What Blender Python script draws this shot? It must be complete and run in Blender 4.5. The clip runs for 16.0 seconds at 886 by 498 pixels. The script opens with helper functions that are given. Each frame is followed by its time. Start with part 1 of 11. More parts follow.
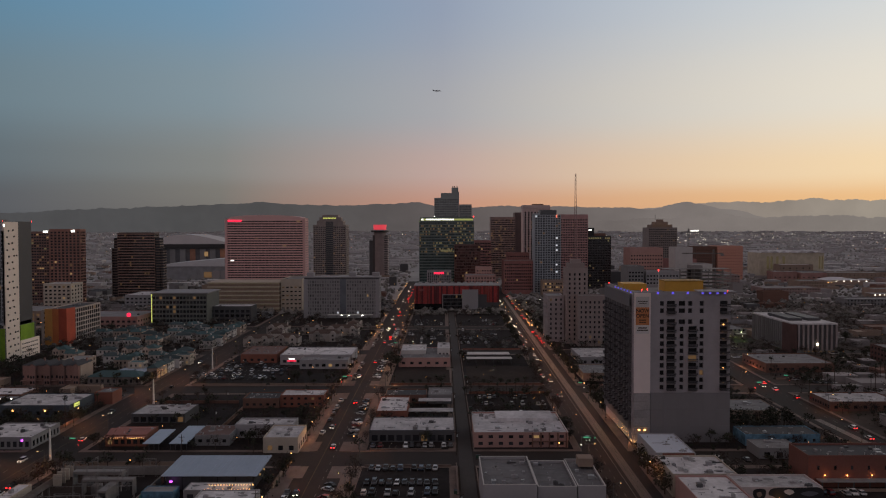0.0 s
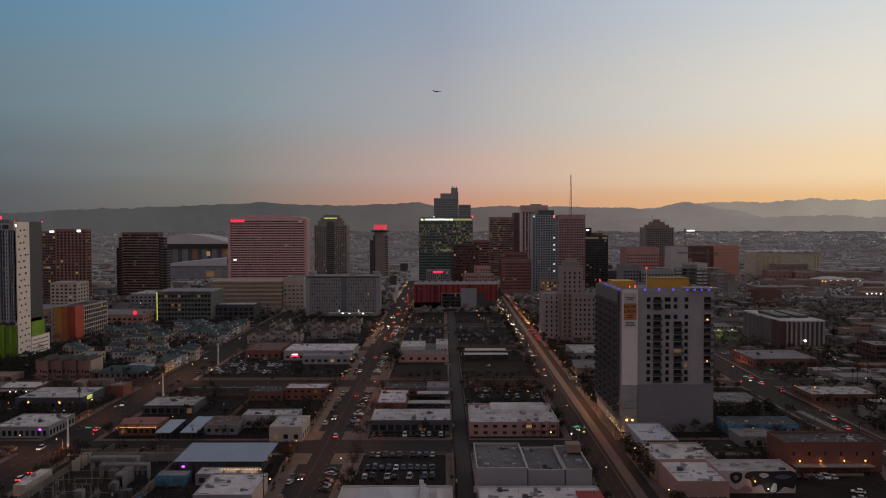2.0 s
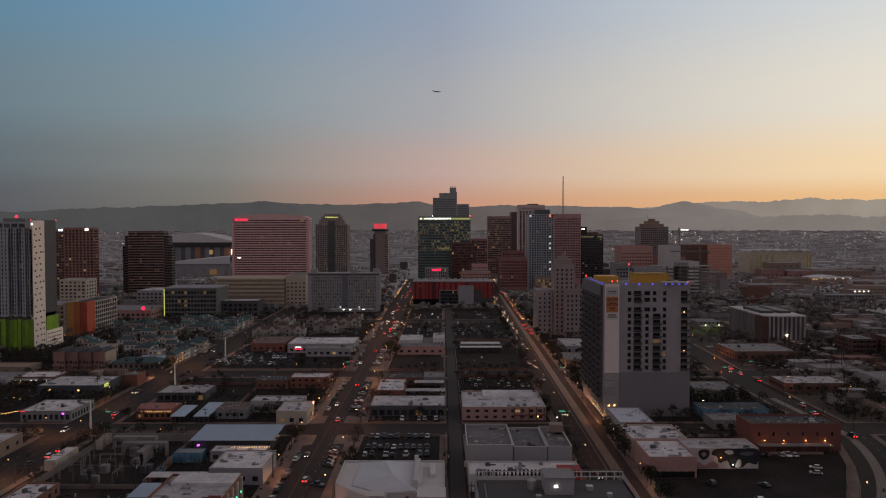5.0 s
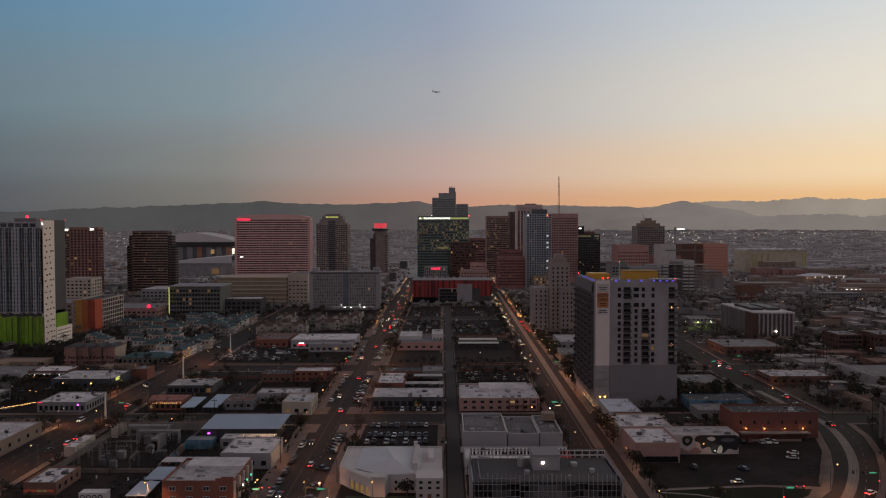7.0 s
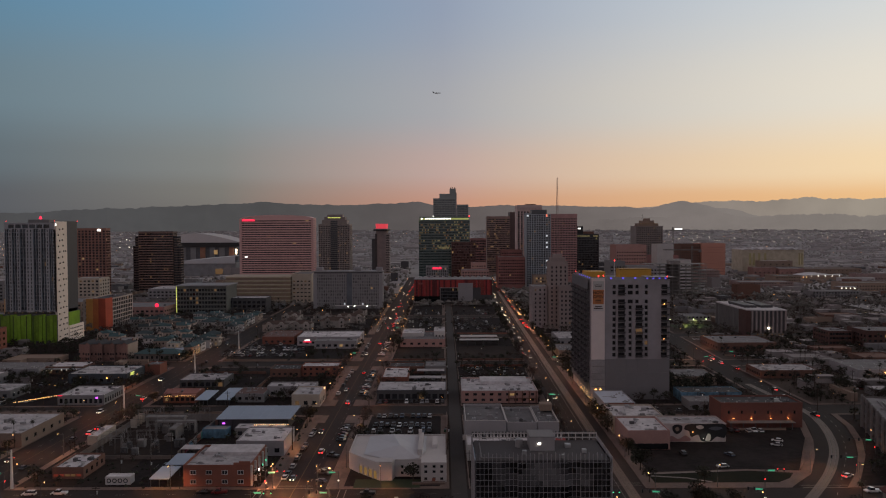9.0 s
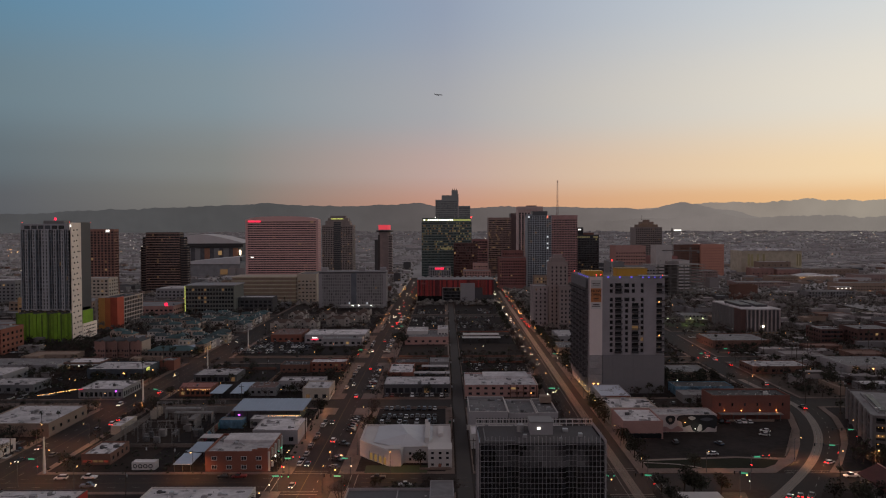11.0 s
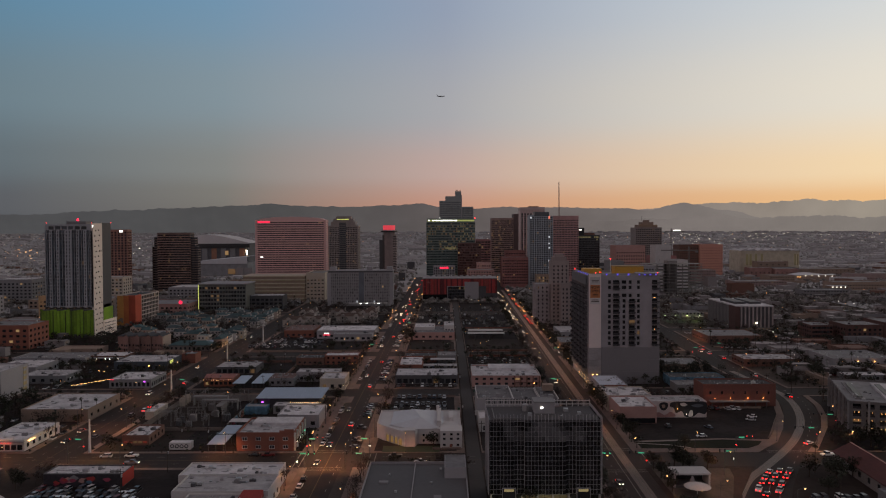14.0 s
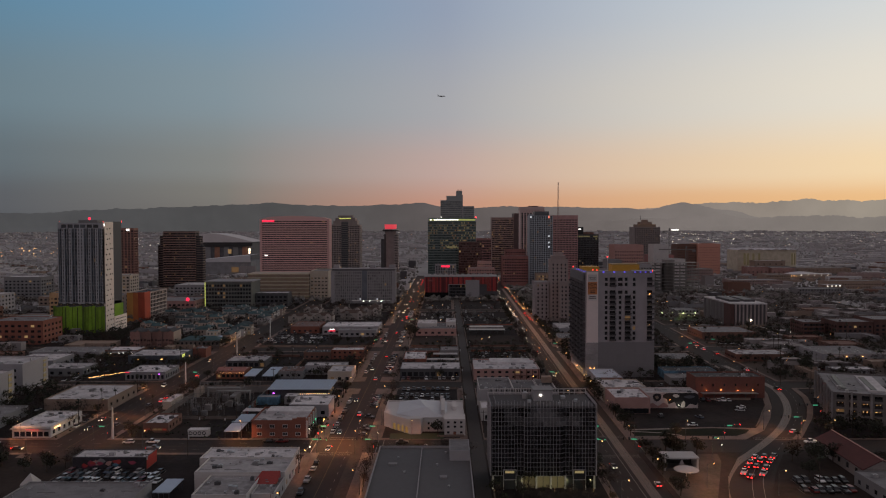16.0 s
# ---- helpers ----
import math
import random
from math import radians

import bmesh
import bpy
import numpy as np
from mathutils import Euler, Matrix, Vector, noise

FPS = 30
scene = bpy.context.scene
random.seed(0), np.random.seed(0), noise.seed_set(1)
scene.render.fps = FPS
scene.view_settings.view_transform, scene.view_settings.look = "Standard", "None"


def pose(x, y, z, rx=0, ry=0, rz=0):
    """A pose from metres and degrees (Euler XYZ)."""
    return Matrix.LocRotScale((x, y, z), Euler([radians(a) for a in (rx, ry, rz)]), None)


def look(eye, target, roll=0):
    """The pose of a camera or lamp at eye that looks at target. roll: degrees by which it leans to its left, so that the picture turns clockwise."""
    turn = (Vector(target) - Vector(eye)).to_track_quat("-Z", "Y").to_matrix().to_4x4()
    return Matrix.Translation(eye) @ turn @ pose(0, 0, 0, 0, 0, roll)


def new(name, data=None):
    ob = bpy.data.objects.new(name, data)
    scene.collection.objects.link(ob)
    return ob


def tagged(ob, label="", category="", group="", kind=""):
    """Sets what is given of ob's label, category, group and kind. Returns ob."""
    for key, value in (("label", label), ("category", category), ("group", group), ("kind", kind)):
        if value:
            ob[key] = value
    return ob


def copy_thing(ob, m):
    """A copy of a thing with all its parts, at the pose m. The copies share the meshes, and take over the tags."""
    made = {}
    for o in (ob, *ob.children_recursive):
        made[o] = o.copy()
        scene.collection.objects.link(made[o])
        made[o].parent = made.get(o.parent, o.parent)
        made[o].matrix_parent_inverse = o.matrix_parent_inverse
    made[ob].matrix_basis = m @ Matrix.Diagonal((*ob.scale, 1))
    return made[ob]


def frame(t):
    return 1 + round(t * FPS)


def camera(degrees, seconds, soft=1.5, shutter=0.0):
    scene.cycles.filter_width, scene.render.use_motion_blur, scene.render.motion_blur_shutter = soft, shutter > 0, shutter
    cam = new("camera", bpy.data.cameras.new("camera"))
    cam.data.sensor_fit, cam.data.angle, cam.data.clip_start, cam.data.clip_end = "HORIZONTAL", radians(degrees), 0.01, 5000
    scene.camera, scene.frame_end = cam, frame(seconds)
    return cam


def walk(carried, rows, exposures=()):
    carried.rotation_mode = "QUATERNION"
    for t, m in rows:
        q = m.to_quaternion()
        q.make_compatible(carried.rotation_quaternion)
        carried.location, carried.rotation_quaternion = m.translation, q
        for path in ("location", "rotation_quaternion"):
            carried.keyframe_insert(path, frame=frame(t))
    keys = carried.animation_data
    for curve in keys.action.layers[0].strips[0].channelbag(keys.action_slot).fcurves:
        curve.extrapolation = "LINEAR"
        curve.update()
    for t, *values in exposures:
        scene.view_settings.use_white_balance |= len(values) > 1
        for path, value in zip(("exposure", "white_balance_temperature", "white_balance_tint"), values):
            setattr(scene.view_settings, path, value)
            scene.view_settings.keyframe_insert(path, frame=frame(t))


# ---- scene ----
cam = camera(60.7, 16.0, 1.1)
PATH = [
    (0, (-1.266, -0.787, 94.083), (-1.265, 1.212, 94.024), -0.1),
    (0.5, (-0.917, -4.914, 94.052), (-0.916, -2.915, 93.991), -0.1),
    (1, (-0.575, -9.019, 94.029), (-0.574, -7.02, 93.969), -0.1),
    (1.5, (-0.207, -13.157, 94.011), (-0.206, -11.158, 93.951), -0.1),
    (2, (0.178, -17.32, 93.987), (0.178, -15.321, 93.928), -0.1),
    (2.5, (0.592, -21.521, 93.958), (0.593, -19.522, 93.898), -0.1),
    (3, (1.055, -25.756, 93.921), (1.056, -23.757, 93.862), -0.1),
    (3.5, (1.536, -30.0, 93.876), (1.536, -28.001, 93.815), -0.1),
    (4, (1.984, -34.244, 93.837), (1.984, -32.245, 93.777), -0.1),
    (6.3, (3.594, -53.634, 93.514), (3.592, -51.635, 93.451), -0.0),
    (6.5, (3.661, -55.339, 93.505), (3.661, -53.34, 93.443), -0.1),
    (7, (3.623, -59.644, 93.485), (3.623, -57.645, 93.423), -0.1),
    (7.5, (3.503, -63.985, 93.447), (3.503, -61.986, 93.386), -0.2),
    (8, (3.307, -68.328, 93.426), (3.308, -66.329, 93.365), -0.2),
    (8.5, (3.011, -72.664, 93.422), (3.01, -70.665, 93.36), -0.2),
    (9, (2.63, -77.054, 93.419), (2.629, -75.055, 93.358), -0.2),
    (11.5, (0.267, -99.275, 93.432), (0.262, -97.275, 93.374), -0.2),
    (12, (-0.371, -103.758, 93.438), (-0.377, -101.759, 93.38), -0.3),
    (12.5, (-1.096, -108.27, 93.431), (-1.102, -106.271, 93.373), -0.3),
    (13, (-1.793, -112.797, 93.418), (-1.8, -110.797, 93.36), -0.2),
    (13.5, (-2.437, -117.295, 93.399), (-2.444, -115.296, 93.341), -0.2),
    (14, (-3.042, -121.761, 93.372), (-3.05, -119.761, 93.315), -0.2),
    (14.5, (-3.577, -126.189, 93.343), (-3.584, -124.19, 93.285), -0.2),
    (15, (-4.023, -130.588, 93.316), (-4.031, -128.589, 93.258), -0.1),
    (15.5, (-4.468, -135.016, 93.285), (-4.476, -133.017, 93.227), -0.1),
    (16, (-4.926, -139.459, 93.258), (-4.934, -137.46, 93.199), -0.1),
]
walk(cam, [(t, look(eye, target, roll)) for t, eye, target, roll in PATH])


# ---- daylight after sunset: one smooth dusk sky, brightest towards the set sun ----
SUN_AZ = radians(54)      # from +y (ahead) towards +x (right)


def lin(r, g, b):
    f = lambda v: v / 255 / 12.92 if v <= 10.3 else ((v / 255 + 0.055) / 1.055) ** 2.4
    return (f(r), f(g), f(b), 1)


def make_world():
    w = bpy.data.worlds.new("dusk_sky")
    scene.world = w
    w.use_nodes = True
    nt = w.node_tree
    nt.nodes.clear()
    N, L = nt.nodes.new, nt.links.new
    tc, sep = N("ShaderNodeTexCoord"), N("ShaderNodeSeparateXYZ")
    L(tc.outputs["Generated"], sep.inputs[0])

    def m(op, a, b=None):
        n = N("ShaderNodeMath")
        n.operation = op
        for i, v in enumerate((a, b)):
            if v is None:
                continue
            if isinstance(v, (int, float)):
                n.inputs[i].default_value = v
            else:
                L(v, n.inputs[i])
        return n.outputs[0]

    x, y, z = sep.outputs
    flat = m("SQRT", m("MAXIMUM", m("SUBTRACT", 1.0, m("MULTIPLY", z, z)), 1e-4))
    near = m("DIVIDE", m("ADD", m("MULTIPLY", x, math.sin(SUN_AZ)), m("MULTIPLY", y, math.cos(SUN_AZ))), flat)
    # soft wisps, so that the sky is not a bare ramp
    stretch = N("ShaderNodeVectorMath")
    stretch.operation = "MULTIPLY"
    stretch.inputs[1].default_value = (2.2, 2.2, 22)
    L(tc.outputs["Generated"], stretch.inputs[0])
    wisp = N("ShaderNodeTexNoise")
    wisp.inputs["Scale"].default_value, wisp.inputs["Detail"].default_value = 1.6, 5
    L(stretch.outputs[0], wisp.inputs[0])
    up = m("ADD", z, m("MULTIPLY", m("SUBTRACT", wisp.outputs[0], 0.5), 0.012))

    def ramp(stops):
        r = N("ShaderNodeValToRGB")
        r.color_ramp.interpolation = "EASE"
        els = r.color_ramp.elements
        while len(els) < len(stops):
            els.new(0.5)
        for e, (p, c) in zip(els, stops):
            e.position, e.color = p, lin(*c)
        L(m("ADD", m("MULTIPLY", up, 0.9), 0.1), r.inputs[0])
        return r.outputs[0]

    # position = 0.1 + 0.9 * sine of the elevation
    away = ramp([(0.0, (68, 63, 63)), (0.1, (140, 127, 127)), (0.18, (178, 155, 151)), (0.34, (172, 157, 159)), (1.0, (120, 111, 115))])
    left = ramp([(0.0, (60, 60, 62)), (0.1, (84, 86, 90)), (0.125, (92, 94, 98)), (0.175, (101, 112, 118)), (0.235, (110, 129, 139)), (0.36, (95, 136, 163)), (0.6, (108, 118, 130)), (1.0, (116, 105, 106))])
    midleft = ramp([(0.0, (80, 74, 72)), (0.1, (112, 106, 102)), (0.141, (124, 121, 115)), (0.168, (131, 132, 129)), (0.253, (130, 146, 155)), (0.358, (113, 147, 173)), (0.6, (112, 122, 134)), (1.0, (116, 105, 106))])
    mid = ramp([(0.0, (100, 80, 74)), (0.1, (172, 128, 112)), (0.125, (193, 144, 124)), (0.165, (190, 164, 156)), (0.235, (167, 167, 171)), (0.36, (146, 158, 178)), (0.6, (122, 126, 138)), (1.0, (116, 105, 106))])
    right = ramp([(0.0, (130, 100, 76)), (0.1, (208, 158, 118)), (0.128, (236, 189, 135)), (0.16, (243, 215, 174)), (0.235, (230, 222, 207)), (0.36, (206, 212, 216)), (0.6, (162, 158, 160)), (1.0, (116, 105, 106))])

    def mix(f, a, b):
        n = N("ShaderNodeMix")
        n.data_type, n.clamp_factor = "RGBA", True
        L(f, n.inputs[0])
        L(a, n.inputs[6])
        L(b, n.inputs[7])
        return n.outputs[2]

    def span(a, b):
        n = N("ShaderNodeMapRange")
        n.interpolation_type = "LINEAR"
        n.inputs[1].default_value, n.inputs[2].default_value = a, b
        L(near, n.inputs[0])
        return n.outputs[0]

    c = mix(span(-0.6, 0.1), away, left)
    c = mix(span(0.1, 0.337), c, midleft)
    c = mix(span(0.337, 0.588), c, mid)
    c = mix(span(0.588, 0.914), c, right)
    bg, out = N("ShaderNodeBackground"), N("ShaderNodeOutputWorld")
    L(c, bg.inputs[0])
    bg.inputs[1].default_value = 1.0
    L(bg.outputs[0], out.inputs[0])


make_world()

# the afterglow low in the west: very wide, weak and warm
glow_sun = bpy.data.lights.new("afterglow", "SUN")
glow_sun.energy, glow_sun.color, glow_sun.angle = 0.4, (1.0, 0.74, 0.54), radians(30)
new("afterglow", glow_sun).matrix_basis = Vector((math.sin(radians(80)), math.cos(radians(80)), math.sin(radians(6)))).to_track_quat("Z", "Y").to_matrix().to_4x4()


# ---- materials ----
MATS = {}


def surf(name, rgb, rough=0.8, grain=1.5, amount=0.25, blotch=0.12, metal=0.0, bump=0.15, spec=0.4, vary=0.12, island=False):
    """A weathered surface: fine grain, broad stains, slight relief; rgb is the linear base colour."""
    if name in MATS:
        return MATS[name]
    mt = bpy.data.materials.new(name)
    mt.use_nodes = True
    nt = mt.node_tree
    N, L = nt.nodes.new, nt.links.new
    p = nt.nodes["Principled BSDF"]
    tc = N("ShaderNodeTexCoord")
    info = N("ShaderNodeObjectInfo")
    shift = N("ShaderNodeVectorMath")
    shift.operation = "MULTIPLY_ADD"
    L(info.outputs["Random"], shift.inputs[0])
    shift.inputs[1].default_value = (37, 53, 71)
    L(tc.outputs["Object"], shift.inputs[2])
    fine, broad = N("ShaderNodeTexNoise"), N("ShaderNodeTexNoise")
    fine.inputs["Scale"].default_value, fine.inputs["Detail"].default_value = grain, 6
    broad.inputs["Scale"].default_value, broad.inputs["Detail"].default_value = blotch, 4
    for n in (fine, broad):
        L(shift.outputs[0], n.inputs["Vector"])

    def m(op, a, b, c=None):
        n = N("ShaderNodeMath")
        n.operation = op
        for i, v in enumerate((a, b, c)):
            if isinstance(v, (int, float)):
                n.inputs[i].default_value = v
            elif v is not None:
                L(v, n.inputs[i])
        return n.outputs[0]

    k = m("ADD", m("MULTIPLY", m("SUBTRACT", fine.outputs[0], 0.5), amount * 2), m("MULTIPLY", m("SUBTRACT", broad.outputs[0], 0.5), amount * 3.2))
    each = N("ShaderNodeNewGeometry").outputs["Random Per Island"] if island else info.outputs["Random"]
    k = m("ADD", k, m("MULTIPLY", m("SUBTRACT", each, 0.5), vary * 2))
    k = m("MAXIMUM", m("ADD", k, 1.0), 0.25)
    col = N("ShaderNodeVectorMath")
    col.operation = "SCALE"
    col.inputs[0].default_value = rgb
    L(k, col.inputs["Scale"])
    L(col.outputs[0], p.inputs["Base Color"])
    p.inputs["Metallic"].default_value = metal
    p.inputs["Specular IOR Level"].default_value = spec
    L(m("MULTIPLY_ADD", broad.outputs[0], 0.2, rough - 0.1), p.inputs["Roughness"])
    if bump:
        b = N("ShaderNodeBump")
        b.inputs["Strength"].default_value, b.inputs["Distance"].default_value = bump, 0.1
        L(fine.outputs[0], b.inputs["Height"])
        L(b.outputs[0], p.inputs["Normal"])
    MATS[name] = mt
    return mt


def glass(name, rgb, rough=0.08, low=0.4, high=2.2):
    """Coated window glass seen from outside: dark body, sharp gloss, slightly uneven panes."""
    mt = bpy.data.materials.new(name)
    mt.use_nodes = True
    nt = mt.node_tree
    p = nt.nodes["Principled BSDF"]
    info, mx = nt.nodes.new("ShaderNodeObjectInfo"), nt.nodes.new("ShaderNodeVectorMath")
    mr = nt.nodes.new("ShaderNodeMapRange")
    mr.inputs[3].default_value, mr.inputs[4].default_value = low, high
    isl, add, fr = nt.nodes.new("ShaderNodeNewGeometry"), nt.nodes.new("ShaderNodeMath"), nt.nodes.new("ShaderNodeMath")
    fr.operation = "FRACT"
    nt.links.new(info.outputs["Random"], add.inputs[0])
    nt.links.new(isl.outputs["Random Per Island"], add.inputs[1])
    nt.links.new(add.outputs[0], fr.inputs[0])
    nt.links.new(fr.outputs[0], mr.inputs[0])
    mx.operation = "SCALE"
    mx.inputs[0].default_value = rgb
    nt.links.new(mr.outputs[0], mx.inputs["Scale"])
    nt.links.new(mx.outputs[0], p.inputs["Base Color"])
    p.inputs["Roughness"].default_value = rough
    p.inputs["Specular IOR Level"].default_value = 0.6
    MATS[name] = mt
    return mt


def glow(name, rgb, strength):
    mt = bpy.data.materials.new(name)
    mt.use_nodes = True
    p = mt.node_tree.nodes["Principled BSDF"]
    p.inputs["Base Color"].default_value = (*[0.04 + 0.1 * c for c in rgb], 1)
    p.inputs["Emission Color"].default_value = (*rgb, 1)
    p.inputs["Emission Strength"].default_value = strength
    MATS[name] = mt
    return mt


# street, lot and pavement colours are reddened to carry the city glow
ROADWAY = surf("worn_asphalt", (0.034, 0.026, 0.0235), 0.85, 1.2, 0.3, 0.09, spec=0.2)
LOT = surf("lot_asphalt", (0.025, 0.0195, 0.019), 0.92, 0.45, 0.6, 0.07, spec=0.12)
CONCRETE = surf("concrete", (0.17, 0.128, 0.112), 0.9, 0.9, 0.3, 0.12, spec=0.15)
TRACKWAY = surf("trackway_concrete", (0.145, 0.112, 0.095), 0.7, 2, 0.25, 0.1)
DIRT = surf("dirt", (0.04, 0.03, 0.026), 0.95, 0.5, 0.4, 0.05, spec=0.1)
DRYLOT = surf("dry_lot", (0.075, 0.06, 0.052), 0.95, 0.4, 0.5, 0.04, spec=0.08)
GRASS = surf("grass", (0.045, 0.06, 0.03), 0.95, 3, 0.3, 0.1)
# valley floor colour is lightened to imitate distance haze
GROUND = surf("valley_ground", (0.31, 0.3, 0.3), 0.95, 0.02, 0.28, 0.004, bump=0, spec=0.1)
ROOFW = surf("white_roof_coating", (0.485, 0.464, 0.475), 0.8, 0.7, 0.36, 0.14, vary=0.25, spec=0.2)
ROOFG = surf("grey_roof_felt", (0.19, 0.184, 0.19), 0.85, 0.5, 0.32, 0.14, vary=0.2)
ROOFD = surf("dark_roof_felt", (0.06, 0.06, 0.065), 0.9, 0.7, 0.2, 0.09)
ROOFB = surf("blue_grey_metal_roof", (0.35, 0.405, 0.5), 0.45, 0.5, 0.1, 0.1)
TEAL = surf("teal_roof_tile", (0.04, 0.08, 0.087), 0.7, 2, 0.25, 0.2, vary=0.35)
WHITE = surf("white_stucco", (0.5, 0.475, 0.465), 0.85, 1.5, 0.1, 0.12)
CREAM = surf("cream_stucco", (0.42, 0.36, 0.3), 0.85, 1.5, 0.12, 0.12)
TAN = surf("tan_stucco", (0.26, 0.19, 0.15), 0.85, 1.5, 0.14, 0.12)
GREY = surf("grey_stucco", (0.2, 0.195, 0.2), 0.85, 1.5, 0.12, 0.12)
LGREY = surf("pale_grey_panel", (0.285, 0.272, 0.283), 0.7, 1.0, 0.07, 0.08)
DGREY = surf("dark_grey_panel", (0.075, 0.073, 0.078), 0.6, 1.0, 0.14, 0.1)
BLACK = surf("black_metal", (0.02, 0.02, 0.022), 0.5, 1.0, 0.2, 0.2)
BRICK = surf("red_brick", (0.22, 0.085, 0.06), 0.9, 4, 0.16, 0.2)
BROWN = surf("brown_brick", (0.16, 0.085, 0.065), 0.9, 4, 0.16, 0.2)
PINK = surf("pink_stucco", (0.4, 0.235, 0.21), 0.85, 1.5, 0.12, 0.15)
PINKT = surf("pink_precast", (0.62, 0.38, 0.365), 0.8, 0.6, 0.05, 0.03)
ORANGE = surf("burnt_orange_stucco", (0.165, 0.07, 0.056), 0.85, 1.5, 0.15, 0.15)
REDP = surf("red_metal_panel", (0.33, 0.036, 0.036), 0.5, 0.6, 0.2, 0.1)
LIME = surf("lime_green_panel", (0.165, 0.29, 0.022), 0.5, 0.6, 0.3, 0.1, vary=0.35)
OCHRE = surf("ochre_panel", (0.5, 0.27, 0.04), 0.6, 0.6, 0.12, 0.1)
TURQ = surf("turquoise_mural", (0.095, 0.19, 0.27), 0.8, 0.5, 0.7, 0.3)
STEEL = surf("galvanised_steel", (0.42, 0.42, 0.43), 0.45, 2, 0.1, 0.2, metal=0.6)
POLEP = surf("white_painted_steel", (0.6, 0.58, 0.56), 0.5, 2, 0.1, 0.2)
BARK = surf("bark", (0.05, 0.036, 0.029), 0.95, 6, 0.3, 0.5)
LEAF = surf("dark_leaves", (0.028, 0.029, 0.019), 0.85, 1.2, 0.4, 0.3, vary=0.5, island=True)
TWIG = surf("bare_twigs", (0.042, 0.029, 0.025), 0.95, 1.2, 0.3, 0.3, vary=0.5, island=True)
PALM = surf("palm_fronds", (0.022, 0.025, 0.014), 0.8, 1.2, 0.4, 0.3)
PAINT = surf("road_paint", (0.2, 0.185, 0.17), 0.8, 3, 0.25, 0.6)
YPAINT = surf("yellow_road_paint", (0.09, 0.062, 0.026), 0.8, 3, 0.25, 0.6)
RUBBER = surf("tyre_rubber", (0.02, 0.02, 0.02), 0.9)
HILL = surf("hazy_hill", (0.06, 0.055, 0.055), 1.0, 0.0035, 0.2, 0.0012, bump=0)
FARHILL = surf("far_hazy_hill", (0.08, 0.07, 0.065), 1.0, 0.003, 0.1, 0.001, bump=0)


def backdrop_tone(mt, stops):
    """Paints haze on the distant backdrop as its own emission, in the colour of the sky's glow beside it, from the dark
    east to the bright west.
    """
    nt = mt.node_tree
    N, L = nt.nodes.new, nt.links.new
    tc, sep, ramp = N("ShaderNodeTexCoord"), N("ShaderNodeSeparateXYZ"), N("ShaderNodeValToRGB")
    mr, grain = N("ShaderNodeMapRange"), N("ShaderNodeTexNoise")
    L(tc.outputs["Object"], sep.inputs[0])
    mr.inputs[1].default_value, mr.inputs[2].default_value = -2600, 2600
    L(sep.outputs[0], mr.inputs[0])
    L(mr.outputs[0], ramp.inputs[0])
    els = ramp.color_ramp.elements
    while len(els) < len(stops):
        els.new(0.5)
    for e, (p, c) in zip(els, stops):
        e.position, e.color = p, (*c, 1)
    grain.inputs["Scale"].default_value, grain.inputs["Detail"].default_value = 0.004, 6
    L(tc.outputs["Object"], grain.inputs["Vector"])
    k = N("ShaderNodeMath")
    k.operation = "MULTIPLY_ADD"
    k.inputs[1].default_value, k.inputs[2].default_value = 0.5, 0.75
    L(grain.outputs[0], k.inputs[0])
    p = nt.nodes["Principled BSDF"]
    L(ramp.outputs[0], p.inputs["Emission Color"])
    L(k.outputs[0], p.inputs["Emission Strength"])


# haze emitted by the hills themselves, paler on the far range
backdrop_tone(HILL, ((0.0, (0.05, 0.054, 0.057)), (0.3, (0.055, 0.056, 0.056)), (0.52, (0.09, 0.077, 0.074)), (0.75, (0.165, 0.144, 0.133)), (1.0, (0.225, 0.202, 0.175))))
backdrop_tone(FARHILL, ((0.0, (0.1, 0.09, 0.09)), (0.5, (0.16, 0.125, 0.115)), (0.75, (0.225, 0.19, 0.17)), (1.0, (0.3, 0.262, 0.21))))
# far roof colour is raised towards the tone of distance haze
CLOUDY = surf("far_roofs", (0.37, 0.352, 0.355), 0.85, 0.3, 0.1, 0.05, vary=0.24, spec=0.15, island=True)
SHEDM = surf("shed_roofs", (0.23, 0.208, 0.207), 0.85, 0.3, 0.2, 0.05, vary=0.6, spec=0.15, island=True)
# trees beyond the near blocks: haze mixed into the leaf colour, most when farthest
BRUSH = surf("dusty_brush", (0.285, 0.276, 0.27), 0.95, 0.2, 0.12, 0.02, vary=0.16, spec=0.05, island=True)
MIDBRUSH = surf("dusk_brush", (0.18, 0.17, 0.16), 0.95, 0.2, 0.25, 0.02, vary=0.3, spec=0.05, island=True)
GLASS = glass("dark_glass", (0.02, 0.021, 0.024))
VOID = surf("dark_recess_glass", (0.012, 0.012, 0.014), 0.35, 2, 0.1, 0.2, 0, 0, 0.25, 0.5)
GLASSG = glass("green_glass", (0.035, 0.055, 0.055), 0.08, 0.75, 1.3)
GLASSB = glass("blue_grey_glass", (0.05, 0.06, 0.07), 0.1, 0.5, 1.6)
WARM = glow("warm_lit_window", (1.0, 0.6, 0.25), 0.24)
WARM2 = glow("dim_lit_window", (1.0, 0.55, 0.22), 0.09)
YELLIT = glow("yellow_lit_window", (0.9, 0.76, 0.34), 0.11)
COOL = glow("cool_lit_window", (0.9, 0.95, 1.0), 0.6)
SODIUM = glow("sodium_lamp", (1.0, 0.42, 0.11), 7)
LENS = glow("lamp_lens", (1.0, 0.47, 0.15), 6)
